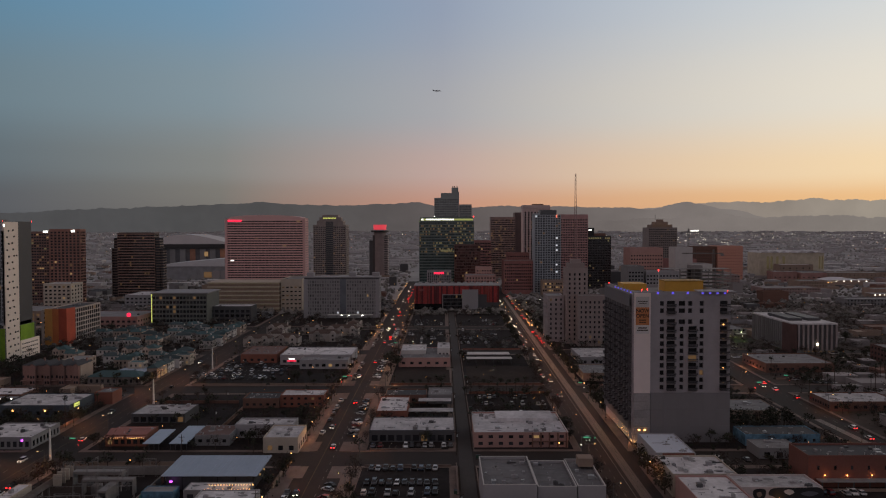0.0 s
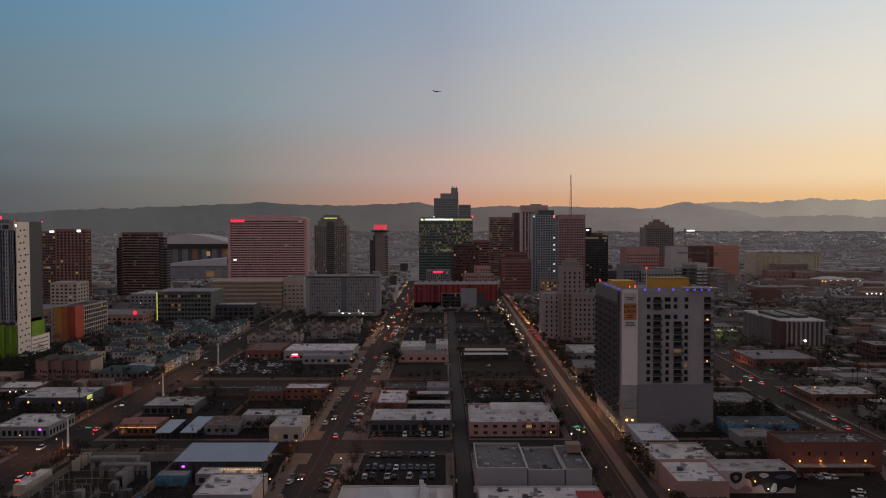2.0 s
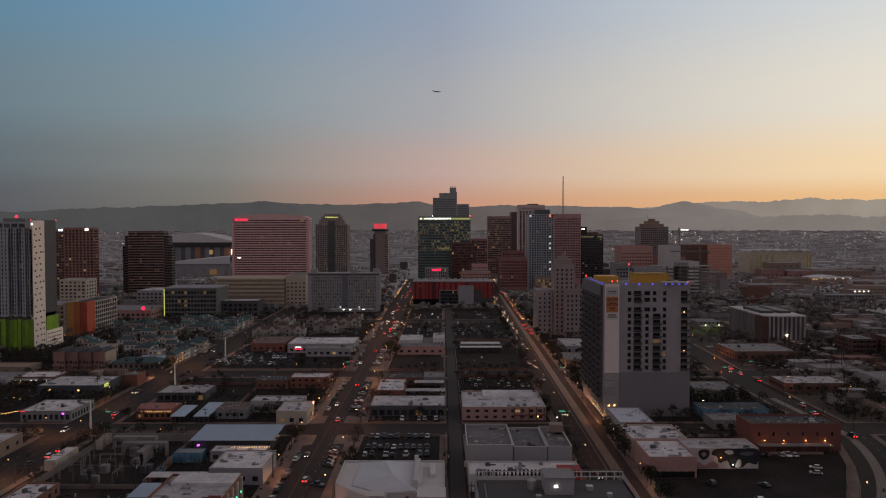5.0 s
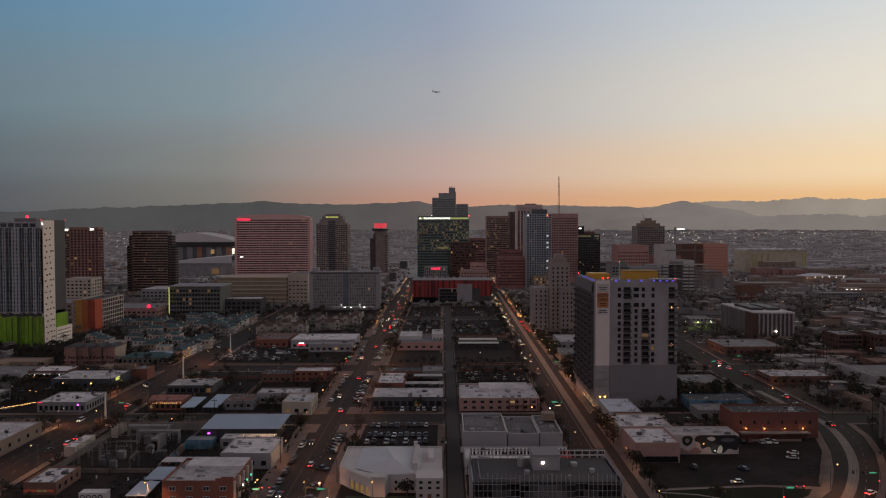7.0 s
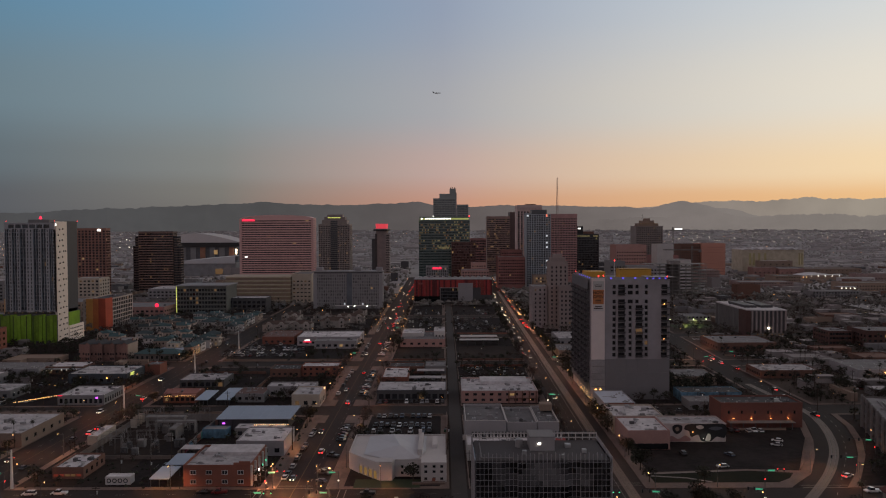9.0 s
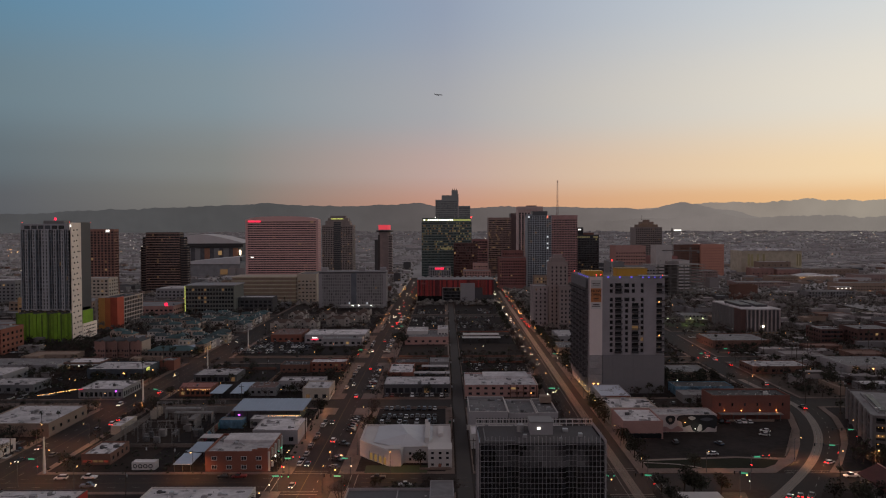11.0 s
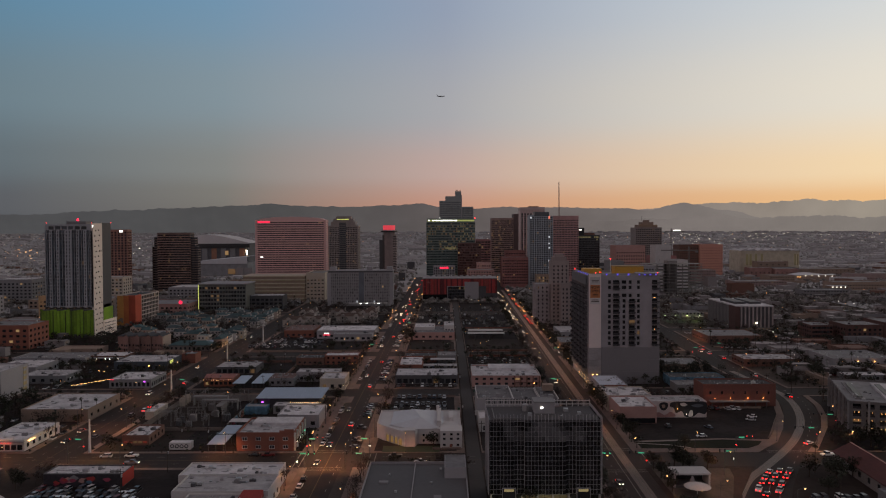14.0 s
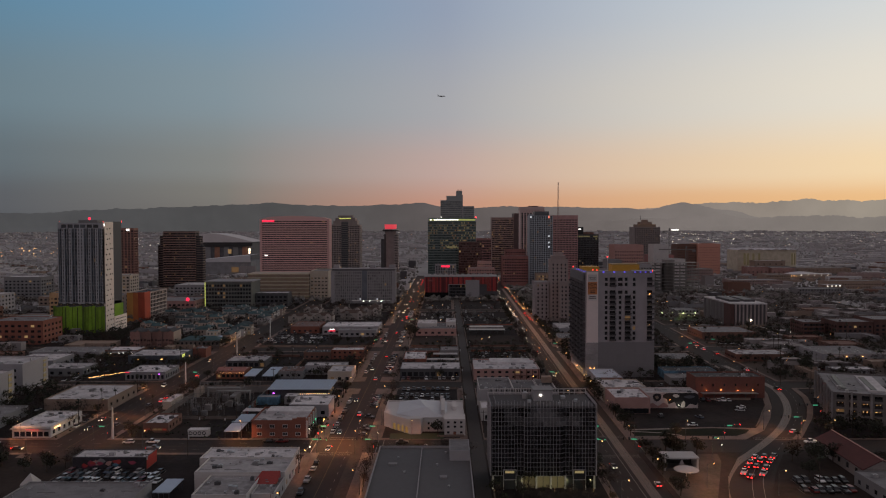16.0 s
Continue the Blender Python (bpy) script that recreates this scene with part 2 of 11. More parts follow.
RAIL = surf("worn_rail", (0.15, 0.112, 0.09), 0.4, 3, 0.1, 0.3)
PATH_M = surf("pale_path", (0.22, 0.19, 0.17), 0.85, 1, 0.2, 0.2)
LED = glow("white_lamp", (1.0, 0.93, 0.8), 6)
REDL = glow("red_lamp", (1.0, 0.03, 0.03), 4)
REDSIGN = glow("red_sign", (1.0, 0.02, 0.07), 1.6)
WHITESIGN = glow("white_sign", (1.0, 0.98, 0.9), 1.8)
LIMESIGN = glow("lime_sign", (0.85, 0.9, 0.2), 0.7)
GREENSIGN = glow("green_sign", (0.1, 0.75, 0.4), 0.45)
GREENL = glow("green_lamp", (0.1, 1.0, 0.5), 1.6)
BLUEL = glow("blue_violet_lamp", (0.16, 0.12, 1.0), 0.7)
PURPLEL = glow("purple_lamp", (0.7, 0.1, 1.0), 3)
HEAD = glow("headlight", (1.0, 0.86, 0.62), 8)
TAIL = glow("tail_light", (1.0, 0.02, 0.02), 5)


# ---- mesh helpers ----
class Geo:
    """Collects vertices and faces of one part."""

    def __init__(self):
        self.v, self.f = [], []

    def poly(self, pts):
        i = len(self.v)
        self.v += [tuple(p) for p in pts]
        self.f.append(tuple(range(i, i + len(pts))))
        return self

    def box(self, x0, x1, y0, y1, z0, z1, bottom=False):
        i = len(self.v)
        self.v += [(x0, y0, z0), (x1, y0, z0), (x1, y1, z0), (x0, y1, z0), (x0, y0, z1), (x1, y0, z1), (x1, y1, z1), (x0, y1, z1)]
        q = [(0, 1, 5, 4), (1, 2, 6, 5), (2, 3, 7, 6), (3, 0, 4, 7), (4, 5, 6, 7), (3, 2, 1, 0)]
        self.f += [tuple(i + k for k in r) for r in q]
        return self

    def prism(self, pts, z0, z1):
        """A slab over a plan outline (counter-clockwise)."""
        n, i = len(pts), len(self.v)
        self.v += [(x, y, z0) for x, y in pts] + [(x, y, z1) for x, y in pts]
        self.f += [(i + k, i + (k + 1) % n, i + n + (k + 1) % n, i + n + k) for k in range(n)]
        self.f += [tuple(i + n + k for k in range(n)), tuple(i + n - 1 - k for k in range(n))]
        return self

    def cyl(self, x, y, z0, z1, r0, r1=None, n=10):
        r1 = r0 if r1 is None else r1
        i = len(self.v)
        a = [2 * math.pi * k / n for k in range(n)]
        self.v += [(x + r0 * math.cos(t), y + r0 * math.sin(t), z0) for t in a] + [(x + r1 * math.cos(t), y + r1 * math.sin(t), z1) for t in a]
        self.f += [(i + k, i + (k + 1) % n, i + n + (k + 1) % n, i + n + k) for k in range(n)]
        self.f += [tuple(i + n + k for k in range(n)), tuple(i + n - 1 - k for k in range(n))]
        return self

    def tube(self, a, b, r0, r1, n=5):
        a, b = Vector(a), Vector(b)
        d = (b - a).normalized()
        s = d.orthogonal().normalized()
        t = d.cross(s)
        i = len(self.v)
        for c, r in ((a, r0), (b, r1)):
            self.v += [tuple(c + r * (math.cos(2 * math.pi * k / n) * s + math.sin(2 * math.pi * k / n) * t)) for k in range(n)]
        self.f += [(i + k, i + (k + 1) % n, i + n + (k + 1) % n, i + n + k) for k in range(n)]
        self.f += [tuple(i + n + k for k in range(n)), tuple(i + n - 1 - k for k in range(n))]
        return self

    def wall(self, p, u, width, z0, z1, holes, depth=0.25):
        """A wall face from p along the plan direction u, with holes (u0, u1, v0, v1) set back by depth; it faces to the right of u."""
        u = Vector((u[0], u[1], 0)).normalized()
        inn = Vector((-u.y, u.x, 0)) * depth
        us = sorted({0.0, width, *[round(h[0], 3) for h in holes], *[round(h[1], 3) for h in holes]})
        vs = sorted({z0, z1, *[round(h[2], 3) for h in holes], *[round(h[3], 3) for h in holes]})
        at = lambda a, b, d=0: Vector((p[0], p[1], b)) + u * a + inn * d
        ui, vi = {a: k for k, a in enumerate(us)}, {b: k for k, b in enumerate(vs)}
        open_cells = set()
        for h in holes:
            for a in range(ui[round(h[0], 3)], ui[round(h[1], 3)]):
                for b in range(vi[round(h[2], 3)], vi[round(h[3], 3)]):
                    open_cells.add((a, b))
        for b in range(len(vs) - 1):
            a = 0
            while a < len(us) - 1:
                if (a, b) in open_cells:
                    a += 1
                    continue
                e = a
                while e < len(us) - 1 and (e, b) not in open_cells:
                    e += 1
                self.poly([at(us[a], vs[b]), at(us[e], vs[b]), at(us[e], vs[b + 1]), at(us[a], vs[b + 1])])
                a = e
        for a0, a1, b0, b1 in holes:
            o = [at(a0, b0), at(a1, b0), at(a1, b1), at(a0, b1)]
            q = [at(a0, b0, 1), at(a1, b0, 1), at(a1, b1, 1), at(a0, b1, 1)]
            for k in range(4):
                self.poly([o[k], o[(k + 1) % 4], q[(k + 1) % 4], q[k]])
            self.poly(q)
        return self

    def mesh(self, name, material):
        me = bpy.data.meshes.new(name)
        me.from_pydata(self.v, [], self.f)
        me.materials.append(material)
        me.update()
        return me


def thing(name, geo, material, at=(0, 0, 0), rz=0, label="", category="", group="", kind=""):
    ob = new(name, geo.mesh(name, material) if isinstance(geo, Geo) else geo)
    ob.matrix_basis = pose(*at, 0, 0, rz)
    return tagged(ob, label, category, group, kind)


def part(name, geo, material, parent, label="", at=None, rz=0, kind=""):
    ob = new(name, geo.mesh(name, material) if isinstance(geo, Geo) else geo)
    ob.parent = parent
    if at is not None:
        ob.matrix_basis = pose(*at, 0, 0, rz)
    return tagged(ob, label, "", "", kind)


PANES = {}


def pane_mesh(w, h, material):
    key = (round(w, 2), round(h, 2), material.name)
    if key not in PANES:
        PANES[key] = Geo().box(-w / 2, w / 2, 0, 0.06, -h / 2, h / 2).mesh("pane", material)
    return PANES[key]


SIDES = {"front": ((0, 0), (1, 0)), "right": ((1, 0), (0, 1)), "back": ((1, 1), (-1, 0)), "left": ((0, 1), (0, -1))}


def side_of(side, w, d):
    """Start, direction, width and turn of one side of a w x d box centred on the origin."""
    (a, b), u = SIDES[side]
    return ((a - 0.5) * w, (b - 0.5) * d), u, (w if u[0] else d), math.degrees(math.atan2(u[1], u[0]))


def grid(width, z0, cols, rows, ww, wh, pitch, sill, margin=0.0):
    """Openings of a regular facade."""
    step = (width - 2 * margin) / cols
    return [(margin + step * (c + 0.5) - ww / 2, margin + step * (c + 0.5) + ww / 2, z0 + pitch * r + sill, z0 + pitch * r + sill + wh) for r in range(rows) for c in range(cols)]


def block(parent_name, w, d, z0, z1, wallmat, sides, depth=0.25, roofmat=None, parapet=0.0, thick=0.3):
    """The wall shell of a box building with openings per side: {'front': holes}."""
    g = Geo()
    for s in SIDES:
        p, u, width, _ = side_of(s, w, d)
        g.wall(p, u, width, z0, z1, sides.get(s, []), depth)
    if parapet:
        x, y = w / 2, d / 2
        a, b, t = z1 - parapet, z1, thick
        o = [(-x, -y), (x, -y), (x, y), (-x, y)]
        i = [(-x + t, -y + t), (x - t, -y + t), (x - t, y - t), (-x + t, y - t)]
        for k in range(4):
            k2 = (k + 1) % 4
            g.poly([(*o[k], b), (*o[k2], b), (*i[k2], b), (*i[k], b)])
            g.poly([(*i[k], b), (*i[k2], b), (*i[k2], a), (*i[k], a)])
    else:
        g.poly([(-w / 2, -d / 2, z1), (w / 2, -d / 2, z1), (w / 2, d / 2, z1), (-w / 2, d / 2, z1)])
    return g


def put_panes(ob, side, w, d, holes, material, depth=0.25, lit=0.0, litmats=(), rng=random, mode="each", name="window"):
    """Panes for the openings of one side: each one a part, or, far off, one part for a floor's row; lit ones always singly."""
    p, u, width, rz = side_of(side, w, d)
    u = Vector((u[0], u[1], 0))
    inn = Vector((-u.y, u.x, 0))
    rows, glowing = {}, {}
    for a0, a1, b0, b1 in holes:
        c = Vector((*p, (b0 + b1) / 2)) + u * (a0 + a1) / 2 + inn * (depth - 0.1)
        if mode == "row" and litmats and rng.random() < lit:
            glowing.setdefault(rng.choice(litmats).name, []).append((a0, a1, b0, b1))
        elif mode == "each" and litmats and rng.random() < lit:
            part("lit_" + name, pane_mesh(a1 - a0 - 0.04, b1 - b0 - 0.04, rng.choice(litmats)), None, ob, "", c, rz)
        elif mode == "each":
            part(name, pane_mesh(a1 - a0 - 0.04, b1 - b0 - 0.04, material), None, ob, "", c, rz)
        else:
            rows.setdefault(round(b0, 2), []).append((a0, a1, b0, b1))
    for mn, hs in glowing.items():
        g = Geo()
        for a0, a1, b0, b1 in hs:
            g.poly([Vector((*p, z)) + u * a + inn * (depth - 0.05) for a, z in ((a0, b0), (a1, b0), (a1, b1), (a0, b1))])
        part("lit_glazing", g, MATS[mn], ob, "", None, 0, "stuff")
    if rows:
        g = Geo()
        for hs in rows.values():
            for a0, a1, b0, b1 in hs:
                g.poly([Vector((*p, z)) + u * a + inn * (depth - 0.05) for a, z in ((a0, b0), (a1, b0), (a1, b1), (a0, b1))])
        part("glazing", g, material, ob, "", None, 0, "stuff")


def roof_units(ob, w, d, z, n, rng):
    """Air handlers, ducts and hatches on a flat roof."""
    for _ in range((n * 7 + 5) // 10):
        a, b, h = rng.uniform(0.9, 2.2), rng.uniform(0.9, 1.8), rng.uniform(0.6, 1.3)
        x, y = rng.uniform(-w / 2 + 2, w / 2 - 2), rng.uniform(-d / 2 + 1.8, d / 2 - 1.8)
        g = Geo().box(x - a / 2, x + a / 2, y - b / 2, y + b / 2, z, z + h)
        if rng.random() < 0.5:
            g.cyl(x, y, z + h, z + h + 0.2, 0.35, n=8)
        if rng.random() < 0.35:
            g.box(x + a / 2, x + a / 2 + rng.uniform(1, 2.5), y - 0.25, y + 0.25, z + 0.1, z + 0.5)
        part("rooftop_unit", g, rng.choice((STEEL, DGREY, LGREY, GREY)), ob)


def roof_clutter(ob, w, d, z, rng):
    """Vents, pipes, curbs, skylights and seams too small to tell apart, and the stains of old repairs."""
    g, dark = Geo(), Geo()
    for _ in range(int(w * d / 45) + 3):
        x, y = rng.uniform(-w / 2 + 1, w / 2 - 1), rng.uniform(-d / 2 + 1, d / 2 - 1)
        k = rng.random()
        if k < 0.45:
            g.cyl(x, y, z, z + rng.uniform(0.35, 0.9), 0.14, n=6)
        elif k < 0.75:
            a, b = rng.uniform(0.4, 0.9), rng.uniform(0.4, 0.9)
            g.box(x - a / 2, x + a / 2, y - b / 2, y + b / 2, z, z + rng.uniform(0.3, 0.7))
        elif k < 0.87:
            dark.box(x - 0.6, x + 0.6, y - 0.6, y + 0.6, z, z + 0.25)
        else:
            dark.box(max(-w / 2 + 0.5, x - 3), min(w / 2 - 0.5, x + 3), y - 0.08, y + 0.08, z, z + 0.14)
    for _ in range(int(w * d / 120) + 1):
        x, y = rng.uniform(-w / 2 + 2, w / 2 - 2), rng.uniform(-d / 2 + 2, d / 2 - 2)
        a, b = rng.uniform(0.6, min(2.4, w / 5)), rng.uniform(0.5, min(1.8, d / 5))
        n = 7
        dark.prism([(x + a * rng.uniform(0.6, 1) * math.cos(2 * math.pi * t / n), y + b * rng.uniform(0.6, 1) * math.sin(2 * math.pi * t / n)) for t in range(n)], z - 0.02, z + 0.012)
    part("roof_vents", g, STEEL, ob, "", None, 0, "stuff")
    part("roof_wear", dark, surf("tarred_patch", (0.2, 0.192, 0.197), 0.9, 1.0, 0.3, 0.2), ob, "", None, 0, "stuff")


def low_rise(name, x0, x1, y0, y1, h, wallmat, roofmat, label, windows=(), units=3, parapet=0.5, lit=0.05, rz=0, seed=0, category="building", cap=None):
    """A flat-roofed building. windows: (side, cols, rows, width, height, pitch, sill)."""
    rng = random.Random(seed + int(x0 * 7 + y0 * 13))
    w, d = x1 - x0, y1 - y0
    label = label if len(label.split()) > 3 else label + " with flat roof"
    sides, holes = {}, {}
    for side, cols, rows, ww, wh, pitch, sill in windows:
        width = w if side in ("front", "back") else d
        holes[side] = grid(width, 0.15, cols, rows, ww, wh, pitch, sill, 0.6)
    ob = thing(name, block(name, w, d, 0.0, h, wallmat, holes, 0.2, None, parapet), wallmat, ((x0 + x1) / 2, (y0 + y1) / 2, 0.15), rz, label, category)
    part("roof", Geo().box(-w / 2 + 0.3, w / 2 - 0.3, -d / 2 + 0.3, d / 2 - 0.3, h - parapet - 0.2, h - parapet + 0.02), roofmat, ob)
    if cap:
        g = Geo()
        for a in ((-w / 2 - 0.05, w / 2 + 0.05, -d / 2 - 0.05, -d / 2 + 0.32), (-w / 2 - 0.05, w / 2 + 0.05, d / 2 - 0.32, d / 2 + 0.05), (-w / 2 - 0.05, -w / 2 + 0.32, -d / 2 + 0.32, d / 2 - 0.32), (w / 2 - 0.32, w / 2 + 0.05, -d / 2 + 0.32, d / 2 - 0.32)):
            g.box(*a, h, h + 0.12)
        part("parapet_cap", g, cap, ob)
    for side, hs in holes.items():
        put_panes(ob, side, w, d, hs, GLASS, 0.2, lit * 0.45, (WARM, WARM2), rng, "each" if y0 < 320 else "row")
    roof_units(ob, w, d, h - parapet + 0.02, units if y0 < 450 else min(units, 3), rng)
    if y0 < 560 and units:
        roof_clutter(ob, w, d, h - parapet + 0.02, rng)
    return ob


def canopy(name, x0, x1, y0, y1, h, roofmat, label, slope=0.0, posts=3, category="carport"):
    """An open roof on steel posts."""
    w, d = x1 - x0, y1 - y0
    g = Geo()
    g.prism([(-w / 2, -d / 2), (w / 2, -d / 2), (w / 2, d / 2), (-w / 2, d / 2)], h - 0.25, h)
    if slope:
        g.v = [(x, y, z + slope * (y + d / 2)) for x, y, z in g.v]
    ob = thing(name, g, roofmat, ((x0 + x1) / 2, (y0 + y1) / 2, 0.15), 0, label, category)
    for i in range(posts):
        for s in (-1, 1):
            x, y = -w / 2 + 0.4 + (w - 0.8) * i / max(1, posts - 1), s * (d / 2 - 0.4)
            part("post", Geo().box(x - 0.1, x + 0.1, y - 0.1, y + 0.1, 0, h - 0.24 + slope * (y + d / 2)), DGREY, ob)
    return ob


def sheet(name, pts, z, material, label, category="ground", z0=None):
    """A thin slab of the setting over a plan outline."""
    return thing(name, Geo().prism(pts, -0.3 if z0 is None else z0, z), material, (0, 0, 0), 0, label, category, "", "structure")


def strip(name, pts, width, z, material, label, thick=0.05, kind="structure", category="road"):
    """A band of constant width along a plan line."""
    g, left, right = Geo(), [], []
    P = [Vector(p) for p in pts]
    for i, p in enumerate(P):
        d = (P[min(i + 1, len(P) - 1)] - P[max(i - 1, 0)]).normalized()
        n = Vector((-d.y, d.x)) * width / 2
        left.append(p + n)
        right.append(p - n)
    for i in range(len(P) - 1):
        q = [right[i], right[i + 1], left[i + 1], left[i]]
        q = [right[i], right[i + 1], left[i + 1], left[i]]
        g.prism([tuple(c) for c in q], z - thick, z)
    return thing(name, g, material, (0, 0, 0), 0, label, category, "", kind)


# ---- the setting: valley floor, hills, roads, blocks ----
def rise(r):
    k = min(1.0, max(0.0, (r - 1800) / 2500))
    return 66 * k * k * (3 - 2 * k)


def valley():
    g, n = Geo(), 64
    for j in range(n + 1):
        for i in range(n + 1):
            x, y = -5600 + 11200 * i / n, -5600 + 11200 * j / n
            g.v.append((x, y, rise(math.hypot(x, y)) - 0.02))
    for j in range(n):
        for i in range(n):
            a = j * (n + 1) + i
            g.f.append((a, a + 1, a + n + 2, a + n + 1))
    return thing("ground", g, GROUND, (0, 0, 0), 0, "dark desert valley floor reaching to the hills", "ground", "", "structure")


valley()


def hills(name, R0, R1, summits, rough, material, label, seed):
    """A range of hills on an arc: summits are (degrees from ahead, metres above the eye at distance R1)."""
    g, n, rows = Geo(), 640, 10
    a0, a1 = summits[0][0], summits[-1][0]
    for j in range(rows + 1):
        v = j / rows
        for i in range(n + 1):
            a = a0 + (a1 - a0) * i / n
            k = max(k for k in range(len(summits) - 1) if summits[k][0] <= a + 1e-9)
            (b0, h0), (b1, h1) = summits[k], summits[k + 1]
            f = (a - b0) / (b1 - b0)
            f = f * f * (3 - 2 * f)
            top = 94 + h0 + (h1 - h0) * f + rough * (noise.fractal((a * 0.9, seed, 0.0), 0.62, 2.2, 7) + 0.4 * abs(noise.fractal((a * 3.1, seed + 5.0, 0.0), 0.5, 2.1, 5)))
            R = R0 + (R1 - R0) * v
            fold = 18 * noise.fractal((a * 0.7, v * 1.5, seed + 3.0), 0.9, 2.0, 4) * math.sin(math.pi * min(1, v * 1.02))
            foot = rise(R0) - 14
            z = foot + (top - foot) * v ** 1.25 + fold
            g.v.append((R * math.sin(radians(a)), R * math.cos(radians(a)), z))
    for j in range(rows):
        for i in range(n):
            q = j * (n + 1) + i
            g.f.append((q, q + 1, q + n + 2, q + n + 1))
    ob = thing(name, g, material, (0, 0, 0), 0, label, "hills", "", "structure")
    for p in ob.data.polygons:
        p.use_smooth = True
    return ob


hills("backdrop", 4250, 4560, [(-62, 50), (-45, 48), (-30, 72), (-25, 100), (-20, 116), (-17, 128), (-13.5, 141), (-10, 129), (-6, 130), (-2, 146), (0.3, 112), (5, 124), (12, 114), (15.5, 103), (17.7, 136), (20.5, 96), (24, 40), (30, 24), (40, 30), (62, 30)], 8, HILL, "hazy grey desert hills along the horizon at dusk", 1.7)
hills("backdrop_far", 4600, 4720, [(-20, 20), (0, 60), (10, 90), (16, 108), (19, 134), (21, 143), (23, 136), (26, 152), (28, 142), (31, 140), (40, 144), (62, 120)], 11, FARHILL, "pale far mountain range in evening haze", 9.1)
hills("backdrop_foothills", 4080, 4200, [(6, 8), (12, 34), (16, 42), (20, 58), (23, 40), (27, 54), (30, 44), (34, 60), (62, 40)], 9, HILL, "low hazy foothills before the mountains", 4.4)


def fine(pts, n=8):
    """A smooth line through the points."""
    P, out = [Vector(p) for p in pts], []
    for i in range(len(P) - 1):
        a, b, c, d = P[max(i - 1, 0)], P[i], P[i + 1], P[min(i + 2, len(P) - 1)]
        for k in range(n):
            t = k / n
            out.append(0.5 * (2 * b + (c - a) * t + (2 * a - 5 * b + 4 * c - d) * t * t + (3 * b - a - 3 * c + d) * t ** 3))
    return out + [P[-1]]


def central_x(y):
    return 62 + 0.0145 * y


AVENUE = [(96, -100), (93, 60), (99, 118), (106.5, 135), (116.5, 155), (129, 174), (147, 203), (161.5, 228), (171, 248), (180, 272), (184.5, 298), (183.5, 345), (182.5, 390), (187, 460), (194, 640), (200, 1000)]
CURVE = [(84, 60), (91, 118), (105, 150), (120, 169), (134.7, 187.3), (149.5, 208), (163, 231.5), (172.4, 253), (180, 277), (183.5, 299), (182.5, 330), (181, 365)]


def avenue_x(y):
    for (xa, ya), (xb, yb) in zip(AVENUE[:-1], AVENUE[1:]):
        if ya <= y <= yb:
            return xa + (xb - xa) * (y - ya) / (yb - ya)
    return AVENUE[-1][0]


sheet("ground_city", [(-470, -420), (470, -420), (470, 960), (-470, 960)], 0.004, DIRT, "dark trodden earth between the streets", "ground")
strip("road_first", [(-48, -400), (-48, 300), (-48, 1300)], 24, 0.02, ROADWAY, "two-way side street with parking on both sides")
strip("road_central", [(central_x(y), y) for y in (-400, 300, 1600)], 19, 0.024, ROADWAY, "main avenue with tram tracks and evening traffic")
strip("road_second", [(-165, -400), (-165, 1300)], 22, 0.02, ROADWAY, "wide side street")
strip("road_avenue", fine(AVENUE, 4), 15.6, 0.028, ROADWAY, "curving avenue joining the cross street")
for i, (y, w) in enumerate(((179.5, 18), (303.5, 19), (434, 20), (563.5, 19), (700, 20), (830, 20), (960, 20))):
    strip(f"road_cross_{i + 1}", [(-900, y), (-165, y), (66, y), (900, y)], w, 0.016, ROADWAY, "cross street of worn asphalt")

# angled parking bays and their pavement beside the side street
for i, (y0, y1) in enumerate(((189, 294), (313, 424), (444, 554), (573, 690), (40, 170))):
    sheet(f"pavement_kerb_{i + 1}", [(-60, y0), (-57.3, y0), (-57.3, y1), (-60, y1)], 0.15, CONCRETE, "broad concrete pavement along the street", "pavement")
    sheet(f"parking_bay_{i + 1}", [(-44.2, y0 + 4), (-39.6, y0 + 4), (-39.6, y1 - 4), (-44.2, y1 - 4)], 0.05, surf("bay_concrete", (0.062, 0.05, 0.046), 0.9, 0.8, 0.3, 0.1, spec=0.12), "grey concrete parking bay beside the street", "parking", 0.0)
    sheet(f"pavement_bay_{i + 1}", [(-39.6, y0), (-36, y0), (-36, y1), (-39.6, y1)], 0.15, CONCRETE, "broad concrete pavement beside the parking bay", "pavement")
strip("retaining_wall", fine([(137.8, 207.6), (144.5, 219), (150.4, 231.5), (156, 242), (160.4, 250.5)], 3), 0.4, 0.95, CONCRETE, "low pale retaining wall beside the curving tracks", 0.9, "structure", "wall")
